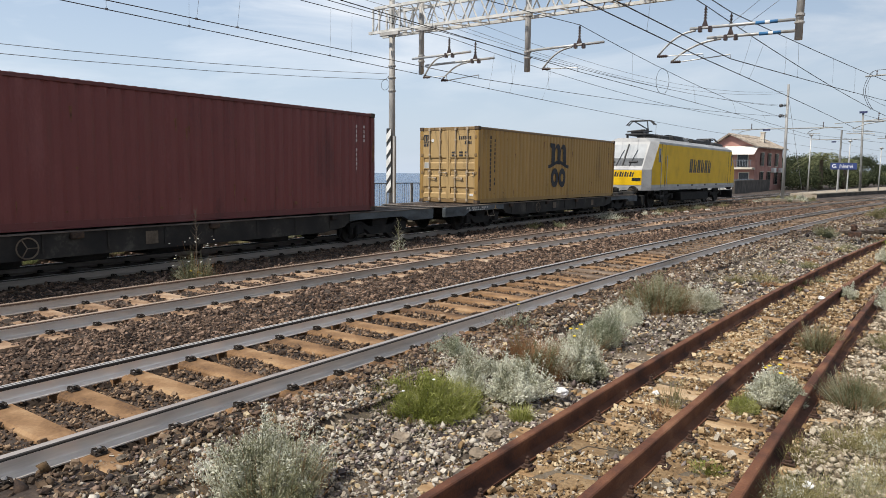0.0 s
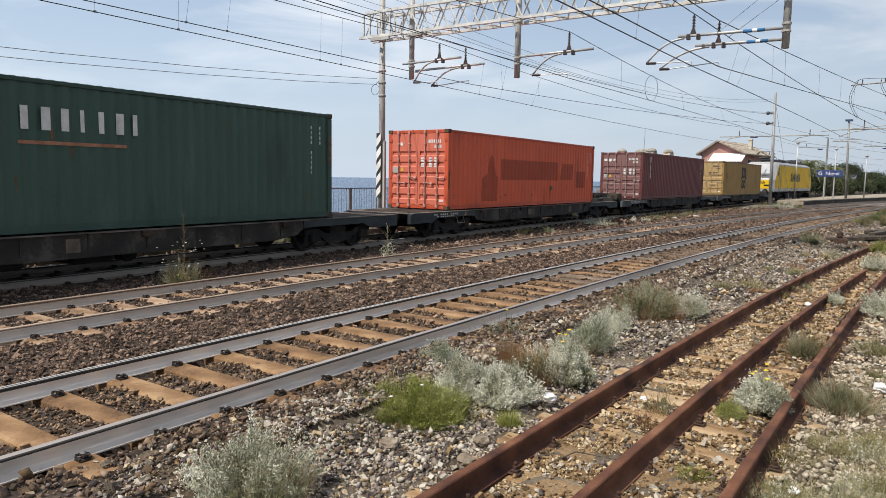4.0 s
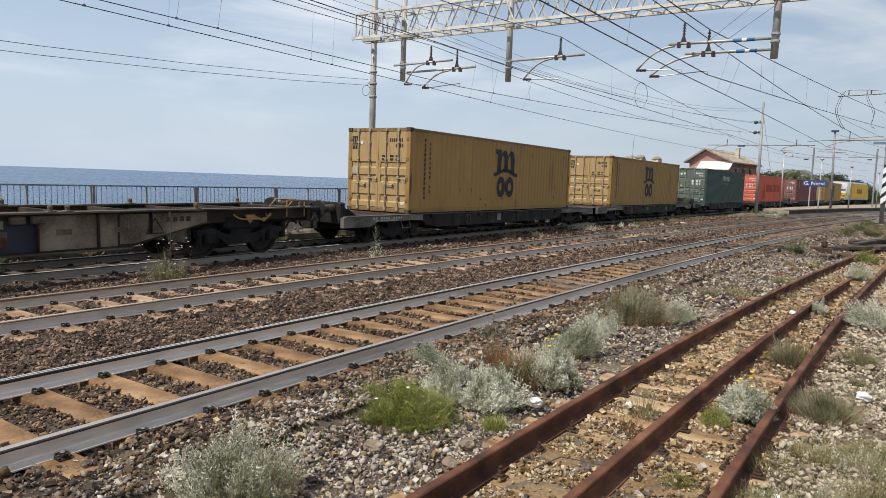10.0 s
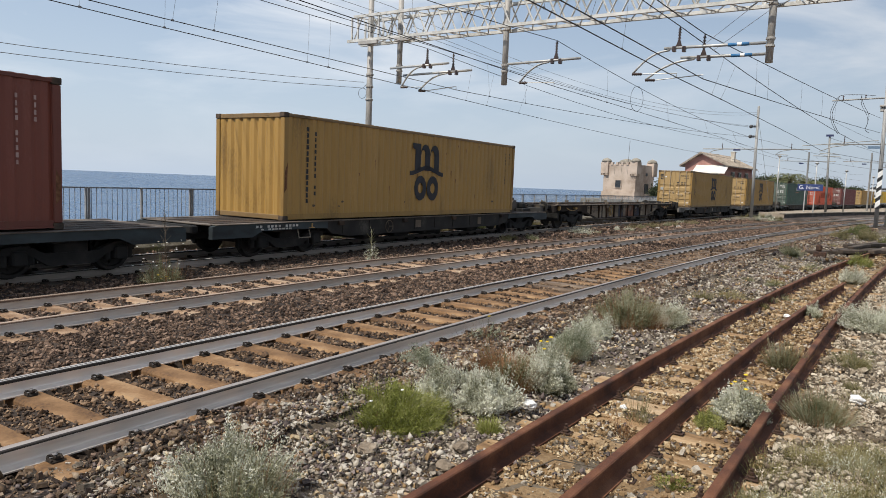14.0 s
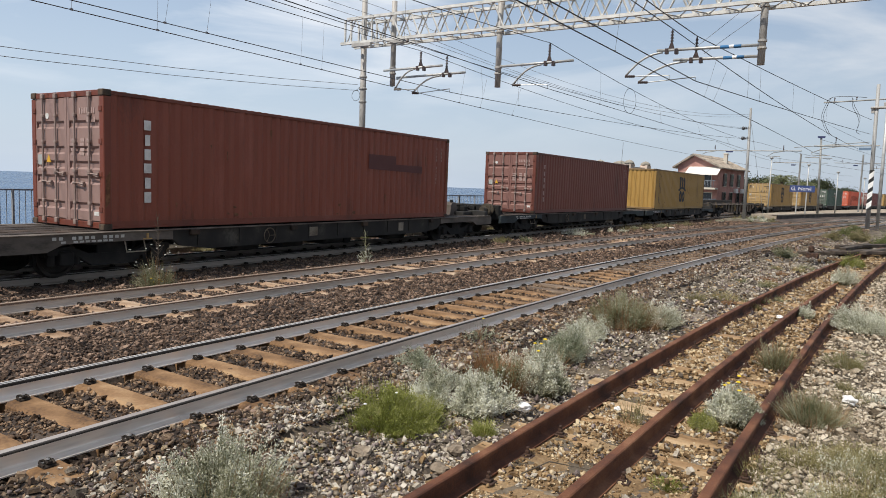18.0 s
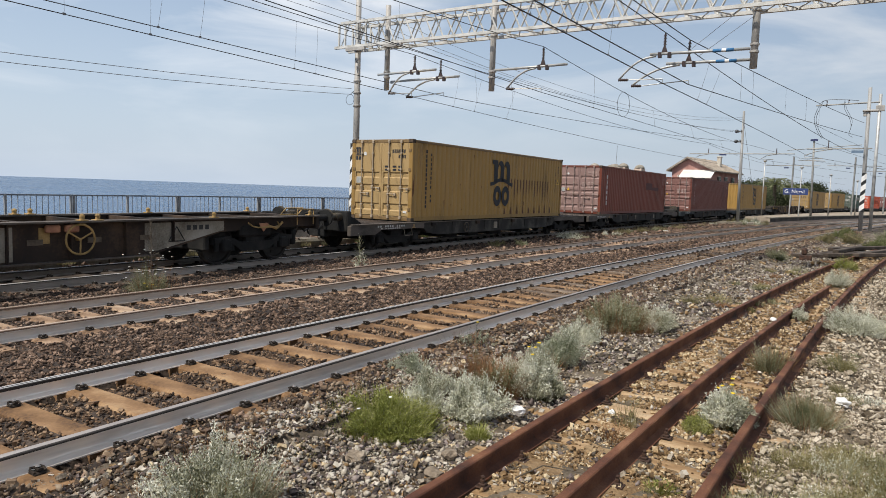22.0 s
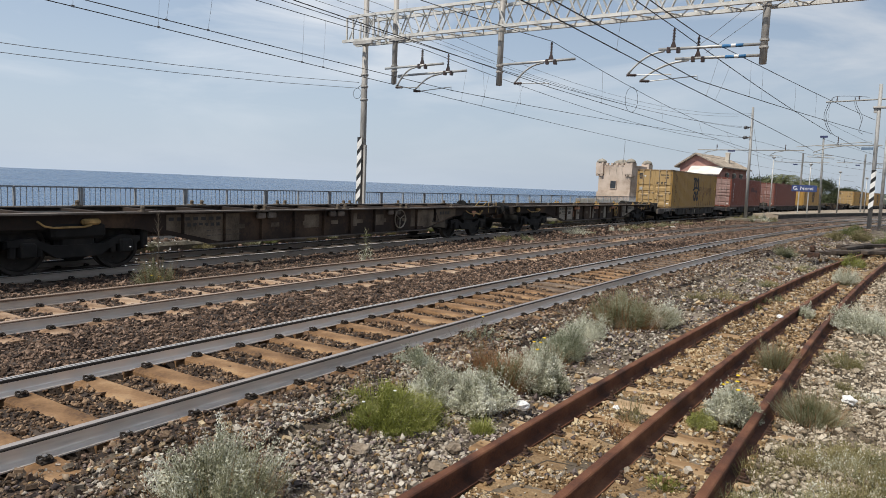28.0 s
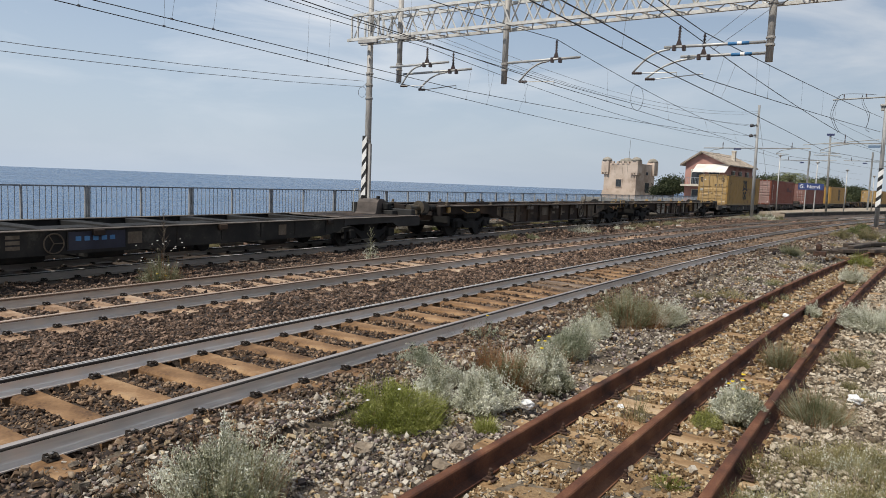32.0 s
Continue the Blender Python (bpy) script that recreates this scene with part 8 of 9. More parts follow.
M_WEED = leaf_mat("green_weed", [(0.06, 0.075, 0.025), (0.12, 0.14, 0.05), (0.20, 0.22, 0.09), (0.30, 0.31, 0.15)])
M_ROCK = mat("tan_rock", [(0.13, 0.10, 0.07), (0.24, 0.19, 0.14), (0.36, 0.30, 0.23)], 5, 40, 0.95, bump=0.4)
M_BARK = mat("bark", [(0.06, 0.045, 0.03), (0.14, 0.11, 0.08)], 4, 30, 0.9, bump=0.4)
M_PETALY = mat("yellow_flower", [(0.65, 0.46, 0.01), (0.8, 0.6, 0.03)], 20, 60, 0.7)
M_PETALW = mat("white_flower", [(0.6, 0.6, 0.56), (0.8, 0.8, 0.76)], 20, 60, 0.7)


def blades(n, x, y, r, h, z, width, bend, lean=0.5, seg=3, flat=0.0):
    """Curved blades rooted in a disc: arrays of vertices and quads."""
    a = rng.uniform(0, 2 * math.pi, n)
    q = r * np.sqrt(rng.uniform(0, 1, n))
    bx, by = x + q * np.cos(a) * 0.75, y + q * np.sin(a) * 0.75
    out = a + rng.normal(0, 0.7, n)
    hh = h * rng.uniform(0.45, 1.08, n) * (1.0 - 0.45 * (q / r) ** 2)
    le = lean * (0.25 + q / r) * rng.uniform(0.4, 1.4, n)
    side = out + math.pi / 2 + rng.normal(0, 0.6, n)
    vs = []
    for i in range(seg + 1):
        t = i / seg
        d = le * hh * (t + bend * t * t)
        w = width * (1 - 0.85 * t)
        px, py, pz = bx + np.cos(out) * d, by + np.sin(out) * d, z + hh * (t - 0.25 * bend * le * t * t) * (1 - flat)
        for s_ in (-1, 1):
            vs.append(np.stack([px + np.cos(side) * w * s_, py + np.sin(side) * w * s_, pz], 1))
    v = np.stack(vs, 1)
    k = v.shape[1]
    f = np.array([(2 * i, 2 * i + 1, 2 * i + 3, 2 * i + 2) for i in range(seg)])
    return v.reshape(-1, 3), (f[None] + (np.arange(n) * k)[:, None, None]).reshape(-1, 4)


def sprigs(n, x, y, r, h, z, leaves=16, ll=0.03, lw=0.005):
    """Leafy shoots: each stem carries many short narrow leaves along its upper part."""
    a = rng.uniform(0, 2 * math.pi, n)
    q = np.sqrt(rng.uniform(0, 1, n))
    lump = 0.66 + 0.34 * np.sin(a * 3 + x * 7) * np.cos(a * 2 + y * 5) + 0.12 * np.sin(a * 7 + y * 9)
    tip = np.stack([x + r * lump * q * np.cos(a), y + r * lump * q * np.sin(a), z + h * lump * np.sqrt(np.maximum(0.03, 1 - (q * 0.92) ** 2)) * rng.uniform(0.6, 1.18, n)], 1)
    root = np.stack([x + 0.35 * r * q * np.cos(a), y + 0.35 * r * q * np.sin(a), np.full(n, z)], 1)
    N = n * leaves
    t = rng.uniform(0.35, 1.0, (n, leaves)) ** 0.7
    p = root[:, None] + (tip - root)[:, None] * t[..., None]
    p = p.reshape(-1, 3) + rng.normal(0, 0.009, (N, 3))
    d = rng.normal(0, 1, (N, 3)) + np.repeat((tip - root) / np.linalg.norm(tip - root, axis=1)[:, None], leaves, 0) * 0.9 + np.array((0, 0, 0.45))
    d /= np.linalg.norm(d, axis=1)[:, None]
    sd = np.cross(d, rng.normal(0, 1, (N, 3)))
    sd /= np.linalg.norm(sd, axis=1)[:, None] + 1e-9
    L = ll * rng.uniform(0.6, 1.3, (N, 1))
    w = lw * rng.uniform(0.7, 1.3, (N, 1))
    v = np.stack([p, p + d * L * 0.5 + sd * w, p + d * L, p + d * L * 0.5 - sd * w], 1)
    return v.reshape(-1, 3), np.arange(N * 4).reshape(N, 4), root, tip


def stems_mesh(name, roots, tips, w, material):
    n = len(roots)
    d = tips - roots
    sd = np.cross(d, np.array((0.3, 0.9, 0.1)))
    sd /= np.linalg.norm(sd, axis=1)[:, None] + 1e-9
    s2 = np.cross(d / np.linalg.norm(d, axis=1)[:, None], sd)
    v = np.stack([roots + sd * w, roots - sd * w * 0.5 + s2 * w, roots - sd * w * 0.5 - s2 * w, tips + sd * w * 0.4, tips - sd * w * 0.2 + s2 * w * 0.4, tips - sd * w * 0.2 - s2 * w * 0.4], 1)
    f = np.array([(0, 1, 4, 3), (1, 2, 5, 4), (2, 0, 3, 5)])
    return big_mesh(name, v.reshape(-1, 3), (f[None] + (np.arange(n) * 6)[:, None, None]).reshape(-1, 4), material)


def flower_heads(pts, r, material, parent, label):
    for q in pts:
        s = Shape()
        for i in range(6):
            a = i * math.pi / 3
            s.lathe([(0.1 * r, 0), (0.45 * r, 0.25 * r), (0.3 * r, 0.5 * r)], (q[0] + 0.5 * r * math.cos(a), q[1] + 0.5 * r * math.sin(a), q[2]), 6)
        s.lathe([(0.1 * r, 0), (0.5 * r, 0.3 * r), (0.3 * r, 0.6 * r)], (q[0], q[1], q[2]), 6)
        part("flower", s, material, parent, label)


def shrub(x, y, r, h, label, material=M_SILVER, n=420, leaves=20, ll=0.03, lw=0.0055, z=-0.29, yellow=0, dry=0, name="shrub"):
    g = thing(name, label, "shrub", "shrubs on the gravel")
    v, f, root, tip = sprigs(n, x, y, r, h, z, int(leaves * 1.25), ll * 0.85, lw * 0.8)
    fol = big_mesh("foliage", v, f, material)
    tagged(part("foliage", fol, None, g), kind="stuff")
    tagged(part("brushwood", stems_mesh("brushwood", root[::2], tip[::2], 0.0035, M_OLIVE), None, g), kind="stuff")
    if dry:
        v, f = blades(dry, x, y, r, h * 1.1, z, 0.0022, 0.3, 0.5)
        tagged(part("dry_growth", big_mesh("dry_growth", v, f, M_BROWNDRY), None, g), kind="stuff")
    if yellow:
        flower_heads([tip[i] + np.array((0, 0, 0.02)) for i in np.argsort(-tip[:, 2])[:yellow * 5:5]], 0.022, M_PETALY, g, "yellow flower head")
    return g


def tuft(x, y, r, h, label, material, n=700, width=0.004, bend=0.5, lean=0.55, z=-0.29, name="grass_tuft"):
    g = thing(name, label, "grass", "grass tufts on the gravel")
    v, f = blades(n, x, y, r, h, z, width, bend, lean, 2 if n < 600 else 3)
    tagged(part("grass", big_mesh("grass", v, f, material), None, g), kind="stuff")
    return g


shrub(-3.45, 2.79, 0.55, 0.54, "silvery grey shrub with narrow leaves on the gravel", M_SILVER, n=760, leaves=26, dry=220)
shrub(-3.32, 2.72, 0.46, 0.40, "olive leafy shrub growing through the silvery one", M_OLIVE, n=700, leaves=22, ll=0.03, lw=0.004)
shrub(-3.66, 4.78, 0.60, 0.30, "fresh green leafy clump on the gravel", M_GRASS, n=1500, leaves=18, ll=0.032, lw=0.0046)
shrub(-3.36, 4.66, 0.42, 0.25, "low fresh green clump beside the larger one", M_GRASS, n=700, leaves=18, ll=0.032, lw=0.0046)
tuft(-3.6, 4.76, 0.66, 0.36, "fine upright green grass in the leafy clump", M_GRASS, 1600, 0.0024, 0.35, 0.38)
tuft(-3.62, 4.72, 0.8, 0.24, "yellow-green blades spreading from the clump", M_GRASS, 700, 0.0026, 0.6, 0.9)
tuft(-3.75, 4.95, 0.6, 0.44, "loose taller stalks in the green clump", M_STRAW, 160, 0.0016, 0.4, 0.5)
g = thing("small_flowers", "tiny pale flowers in the green grass clump", "flowers")
flower_heads([(-3.45, 4.72, 0.03), (-3.62, 4.5, -0.05)], 0.017, M_PETALW, g, "pale flower head")
shrub(-4.1, 6.1, 0.42, 0.40, "grey-green shrub at the foot of the ballast", M_SAGE, n=420, leaves=22, dry=90)
shrub(-4.3, 7.6, 0.42, 0.36, "sparse grey shrub with dry stems at the ballast edge", M_SAGE, n=260, leaves=18, dry=260, yellow=1)
shrub(-3.55, 6.6, 0.42, 0.42, "reddish brown dry shrub among the silver ones", M_BROWNDRY, n=320, leaves=16, ll=0.02, lw=0.003, dry=500)
shrub(-3.25, 7.85, 0.48, 0.48, "grey-green leafy shrub along the gravel", M_SAGE, n=520, leaves=24)
shrub(-3.06, 5.48, 0.38, 0.44, "pale silvery shrub beside the green clump", n=800, leaves=28)
shrub(-3.85, 5.75, 0.36, 0.32, "small silvery shrub behind the green clump", n=420, leaves=22, dry=60)
shrub(-3.5, 5.35, 0.28, 0.34, "silvery shrub touching the green clump", n=420, leaves=24)
shrub(-3.45, 5.95, 0.36, 0.34, "small silvery shrub at the ballast edge", n=320, leaves=20, dry=60)
shrub(-3.2, 6.3, 0.38, 0.44, "dry brown and grey shrub", M_OLIVE, n=260, leaves=14, dry=1000)
shrub(-2.8, 6.5, 0.40, 0.48, "dense silver shrub with a few yellow flowers", n=700, leaves=26, yellow=3)
shrub(-3.3, 6.75, 0.34, 0.32, "low silvery shrub among the dry stems", n=420, leaves=22, dry=150)
shrub(-3.2, 7.95, 0.36, 0.34, "grey silvery shrub along the gravel", n=420, leaves=22, dry=80)
shrub(-3.15, 7.3, 0.32, 0.36, "silvery shrub with yellow flowers near the rail", n=380, leaves=20, yellow=2, dry=100)
shrub(-3.38, 9.1, 0.46, 0.42, "grey-green shrub on the gravel", n=520, leaves=22)
shrub(-3.3, 10.5, 0.72, 0.62, "broad olive-grey shrub with dry stems", M_OLIVE, n=900, leaves=22, ll=0.035, dry=700)
shrub(-2.85, 10.9, 0.48, 0.48, "grey shrub beside the olive one", n=520, leaves=22)
shrub(-1.02, 6.75, 0.33, 0.44, "silver shrub with yellow flowers between the siding rails", n=800, leaves=28, yellow=5)
shrub(-1.22, 6.45, 0.2, 0.2, "small green leafy cushion beside the silver shrub", M_GRASS, n=420, leaves=16, ll=0.022, lw=0.0028)
tuft(-1.17, 4.95, 0.14, 0.09, "low green grass patch between the siding sleepers", M_GRASS, 600, 0.003, 0.6, 0.7)
tuft(-2.75, 5.05, 0.11, 0.17, "small green grass tuft by the rail", M_GRASS, 420, 0.003, 0.6, 0.5)
tuft(-3.62, 3.8, 0.10, 0.15, "small olive grass tuft", M_GRASS, 260, 0.003, 0.6, 0.5)
tuft(-3.7, 4.35, 0.12, 0.12, "small olive grass tuft", M_OLIVE, 260, 0.003, 0.6, 0.5)
shrub(-0.42, 7.2, 0.40, 0.36, "dry olive weed clump beside the siding rail", M_OLIVE, n=520, leaves=14, ll=0.018, lw=0.0018, dry=160)
shrub(-0.3, 7.35, 0.42, 0.34, "dry straw weed clump beside the siding rail", M_DRY, n=520, leaves=14, ll=0.018, lw=0.0016)
shrub(-0.93, 9.3, 0.32, 0.46, "tall dry weed clump between the siding rails", M_DRY, n=420, leaves=16, ll=0.02, lw=0.0018, dry=200)
shrub(-0.95, 9.25, 0.30, 0.36, "olive weed clump between the siding rails", M_OLIVE, n=260, leaves=16, ll=0.02, lw=0.002)
shrub(-0.2, 10.0, 0.38, 0.26, "yellowish dry weed clump", M_STRAW, n=420, leaves=16, ll=0.02, lw=0.002)
tuft(-1.79, 5.7, 0.13, 0.34, "thin brown stalks between the siding rails", M_BROWNDRY, 70, 0.002, 0.3, 0.5)
tuft(-1.8, 6.2, 0.16, 0.36, "thin dry stalks between the siding rails", M_DRY, 120, 0.002, 0.3, 0.5)
shrub(0.02, 12.9, 0.75, 0.5, "wide silvery shrub beyond the siding", n=800, leaves=22, ll=0.035)
shrub(-1.0, 13.6, 0.22, 0.3, "small grey shrub between the siding rails", n=200, leaves=18)
shrub(-0.62, 19.9, 0.5, 0.55, "grey-green shrub at the turnout", n=360, leaves=20, ll=0.035)
shrub(-0.56, 24.9, 0.55, 0.55, "green weeds at the turnout", M_GRASS, n=260, leaves=16, ll=0.04, lw=0.006)
shrub(-2.68, 26.6, 0.55, 0.55, "grey-green shrub on the far gravel", M_OLIVE, n=420, leaves=20, ll=0.04, lw=0.008)
for x, y, r, h in ((-2.0, 39.5, 0.9, 0.85), (-0.8, 41, 1.0, 0.9), (0.3, 38, 1.1, 0.8), (-1.5, 45, 0.9, 0.8), (0.8, 44, 1.2, 1.0), (1.8, 34, 1.0, 0.8), (-1.2, 50, 0.8, 0.9)):
    shrub(x, y, r * 0.8, h * 0.85, "green weeds on the far gravel", (M_WEED, M_DRY, M_OLIVE)[int(x * 10) % 3], n=300, leaves=18, ll=0.05, lw=0.012)
for i in range(52):
    y = rng.uniform(13, 36)
    x = siding_edge(y) + rng.uniform(-0.3, 2.2)
    tuft(x, y, rng.uniform(0.15, 0.45), rng.uniform(0.08, 0.25), "low dry weeds on the far gravel", (M_DRY, M_OLIVE, M_STRAW, M_BROWNDRY)[i % 4], 220, 0.005, 0.5, 0.7)
for i in range(120):
    y = rng.uniform(3.4, 6.5)
    x = rng.uniform(-0.62 + 0.5 * max(0, y - 5.6), 0.75)
    g = tuft(x, y, rng.uniform(0.12, 0.3), rng.uniform(0.10, 0.28), "low dry weeds on the gravel", (M_STRAW, M_DRY, M_STRAW, M_OLIVE)[i % 4], 170, 0.0022, 0.4, 0.6)
    v, f, root, tip = sprigs(40, x, y, 0.24, 0.22, -0.29, 7, 0.016, 0.005)
    tagged(part("dry_growth", big_mesh("dry_growth", v, f, M_SILVER if i % 4 == 0 else M_STRAW), None, g), kind="stuff")
for i in range(22):
    x, y = rng.uniform(-0.3, 1.6), rng.uniform(7.5, 18)
    tuft(x, y, rng.uniform(0.1, 0.3), rng.uniform(0.06, 0.2), "low dry weeds on the gravel", (M_DRY, M_OLIVE, M_SILVER)[i % 3], 200, 0.003, 0.5, 0.7)

# tall flowering weed by the outer track
weed = thing("flowering_weed", "tall wild plant with small white flowers by the track", "wild plant")
WX, WY = -10.95, 7.6
v, f, root, tip = sprigs(170, WX, WY, 0.58, 0.5, -0.25, 14, 0.045, 0.005)
tagged(part("leaves", big_mesh("leaves", v, f, M_OLIVE), None, weed), kind="stuff")
tagged(part("stemwork", stems_mesh("stemwork", root, tip * 1.0 + np.array((0, 0, 0.12)), 0.004, M_OLIVE), None, weed), kind="stuff")
v, f = blades(90, WX + 0.05, WY, 0.5, 0.9, -0.3, 0.003, 0.2, 0.5)
tagged(part("dry_growth", big_mesh("dry_growth", v, f, M_BROWNDRY), None, weed), kind="stuff")
stalk = Shape()
stalk.tube([(WX, WY, -0.3), (WX + 0.02, WY, 0.5), (WX, WY + 0.01, 1.1)], 0.008, 5, r1=0.003)
for i in range(26):
    t = 0.35 + 0.65 * i / 26
    a = i * 2.4
    z = -0.3 + 1.4 * t
    stalk.tube([(WX, WY, z), (WX + 0.22 * (1.15 - t) * math.cos(a), WY + 0.22 * (1.15 - t) * math.sin(a), z + 0.13)], 0.004, 4, r1=0.002)
part("stalk", stalk, M_BARK, weed, "tall branching dry stalk", kind="stuff")
flower_heads([(WX + rng.uniform(-0.45, 0.45), WY + rng.uniform(-0.45, 0.45), rng.uniform(0.1, 0.62)) for _ in range(26)], 0.017, M_PETALW, weed, "small white flower head")
flower_heads([(WX + rng.uniform(-0.15, 0.15), WY + rng.uniform(-0.2, 0.1), rng.uniform(-0.15, 0.0)) for _ in range(5)], 0.03, M_PETALY, weed, "yellow flower head")
thin = thing("thin_weed", "thin grey branching weed beside the outer track", "wild plant")
stalk = Shape().tube([(-10.85, 13.4, -0.25), (-10.83, 13.4, 0.2), (-10.86, 13.42, 0.62)], 0.009, 5, r1=0.004)
for i in range(18):
    t, a = 0.2 + 0.75 * i / 18, i * 2.4
    z, l_ = -0.25 + 0.87 * t, 0.26 * (1.1 - t)
    stalk.tube([(-10.84, 13.4, z), (-10.84 + l_ * math.cos(a), 13.4 + l_ * math.sin(a), z + 0.14)], 0.006, 4, r1=0.003)
part("stalk", stalk, M_OLIVE, thin, "branching grey stalk", kind="stuff")
v, f, root, tip = sprigs(40, -10.85, 13.4, 0.3, 0.5, -0.25, 12, 0.05, 0.007)
tagged(part("leaves", big_mesh("leaves", v, f, M_SILVER), None, thin), kind="stuff")
tuft(-11.6, 29.3, 0.7, 0.5, "grey weed clump beside the outer track", M_SILVER, 500, 0.008, 0.4, 0.6)
for x, y in ((-11.2, 36), (-11.1, 39), (-10.9, 42), (-10.6, 46), (-9.4, 62), (-8.9, 64), (-8.2, 61), (-7.7, 63)):
    tuft(x, y, 0.6, 0.45, "dry weeds between the tracks", M_DRY if x < -10 else M_OLIVE, 350, 0.01, 0.4, 0.6)


def crown(name, x, y, z, rx, ry, rz, clumps, leaves, size, material, label):
    """A tree or big bush: tapered trunk, limbs, leaves in uneven clumps."""
    t = thing(name, label, "tree", "trees by the station")
    part("trunk", Shape().tube([(x, y, -0.3), (x + 0.1, y, z * 0.5), (x, y, z + rz * 0.3)], 0.22, 8, r1=0.07), M_BARK, t, smooth=True)
    cs = []
    for i in range(clumps):
        d = rng.normal(0, 1, 3)
        d /= np.linalg.norm(d)
        d[2] = abs(d[2]) * 0.9 - 0.25
        cs.append(np.array((x, y, z)) + d * np.array((rx, ry, rz)) * rng.uniform(0.5, 1.0))
    limbs = Shape()
    for c_ in cs[::3]:
        limbs.tube([(x, y, z * 0.6), (x * 0.4 + c_[0] * 0.6, y * 0.4 + c_[1] * 0.6, z * 0.4 + c_[2] * 0.6), tuple(c_)], 0.07, 5, r1=0.015)
    part("limbs", limbs, M_BARK, t)
    leaves = int(leaves * 1.5)
    n = clumps * leaves
    p = np.repeat(np.array(cs), leaves, 0) + rng.normal(0, 1, (n, 3)) * np.array((rx, ry, rz)) * 0.2
    d = rng.normal(0, 1, (n, 3))
    d /= np.linalg.norm(d, axis=1)[:, None]
    s_ = np.cross(d, rng.normal(0, 1, (n, 3)))
    s_ /= np.linalg.norm(s_, axis=1)[:, None]
    L, w = 0.7 * size * rng.uniform(0.6, 1.4, (n, 1)), size * 0.24
    v = np.stack([p, p + d * L * 0.5 + s_ * w, p + d * L, p + d * L * 0.5 - s_ * w], 1)
    tagged(part("crown", big_mesh("crown", v.reshape(-1, 3), np.arange(n * 4).reshape(n, 4), material), None, t), kind="stuff")
    return t


for x, y, z, rx, ry, rz, lab in ((-27.6, 106, 2.3, 2.6, 2.0, 1.9, "round dark green tree beside the tower"), (-29.5, 107, 1.6, 1.8, 1.5, 1.2, "dark green bush beside the tower"),
                                 (-17.6, 124, 3.6, 3.0, 3, 1.7, "dense dark green tree behind the platform"), (-15.0, 131, 3.4, 2.6, 3, 1.6, "dense dark green tree behind the platform"),
                                 (-12.6, 142, 3.6, 2.6, 3, 1.9, "dense dark green tree behind the platform"), (-10.5, 156, 3.8, 3.2, 3, 2.2, "dense dark green tree behind the platform"),
                                 (-6.5, 174, 2.9, 3.0, 4, 1.7, "dark green tree beyond the platform"),
                                 (-18.0, 114, 2.2, 1.4, 2, 1.3, "dark green garden shrub beside the house")):
    crown("tree", x, y, z, rx, ry, rz, 34, 130, 0.34, M_TREE, lab)


for i, y in enumerate((108, 113, 119, 125, 132, 140, 149, 159, 170, 182)):
    k = 1 + (y - 108) / 160
    x = track_sea(y)[0] - 5.0 - 1.2 * (i % 2) * k
    crown("bush", x, y, 1.2, 2.4 * k, 2.4 * k, (2.3, 1.5, 2.1, 1.3, 1.9, 2.2, 1.4, 1.8, 2.0, 1.4)[i] * k ** 0.5, 30, 110, 0.34 * k, M_TREELIGHT if i % 3 == 1 else M_TREE, "dense dark green bush behind the platform")


def palm(x, y, h, r, n, label):
    t = thing("palm_tree", label, "palm tree", "palms by the station")
    part("trunk", Shape().tube([(x, y, -0.3), (x + 0.1, y, h * 0.5), (x, y, h)], 0.28, 10, r1=0.22), M_BARK, t, smooth=True)
    for i in range(n):
        a = 2 * math.pi * i / n + 0.3 * math.sin(i * 5.1)
        el = 0.2 + 0.9 * ((i * 7) % n) / n
        s = Shape()
        pts = []
        for j in range(8):
            q = j / 7
            d = r * (q * math.cos(el) + 0.1 * q)
            pts.append(Vector((x + d * math.cos(a), y + d * math.sin(a), h + r * (math.sin(el) * q - 0.75 * q * q))))
        s.tube(pts, 0.03, 4, r1=0.01)
        sd = Vector((-math.sin(a), math.cos(a), 0))
        for j in range(36):
            q = 0.12 + 0.86 * j / 36
            k = min(int(q * 7), 6)
            c_ = pts[k].lerp(pts[k + 1], q * 7 - k)
            fw = (pts[k + 1] - pts[k]).normalized()
            ln = 0.55 * math.sin(math.pi * min(1, q * 0.85 + 0.12)) + 0.1
            for sg in (-1, 1):
                tip = c_ + sd * sg * ln * 0.8 + fw * ln * 0.55 + Vector((0, 0, -0.12 * ln))
                s.add([c_, c_ + fw * 0.05, tip], [(0, 1, 2)])
        part("frond", s, M_PALM, t, "feathered palm frond")


palm(-12.5, 112, 4.1, 4.2, 44, "palm tree with feathered fronds behind the platform")
palm(-10.4, 122, 3.6, 3.3, 30, "smaller palm tree behind the platform")
palm(-24.2, 112, 7.2, 1.5, 12, "palm showing above the pink house roof")

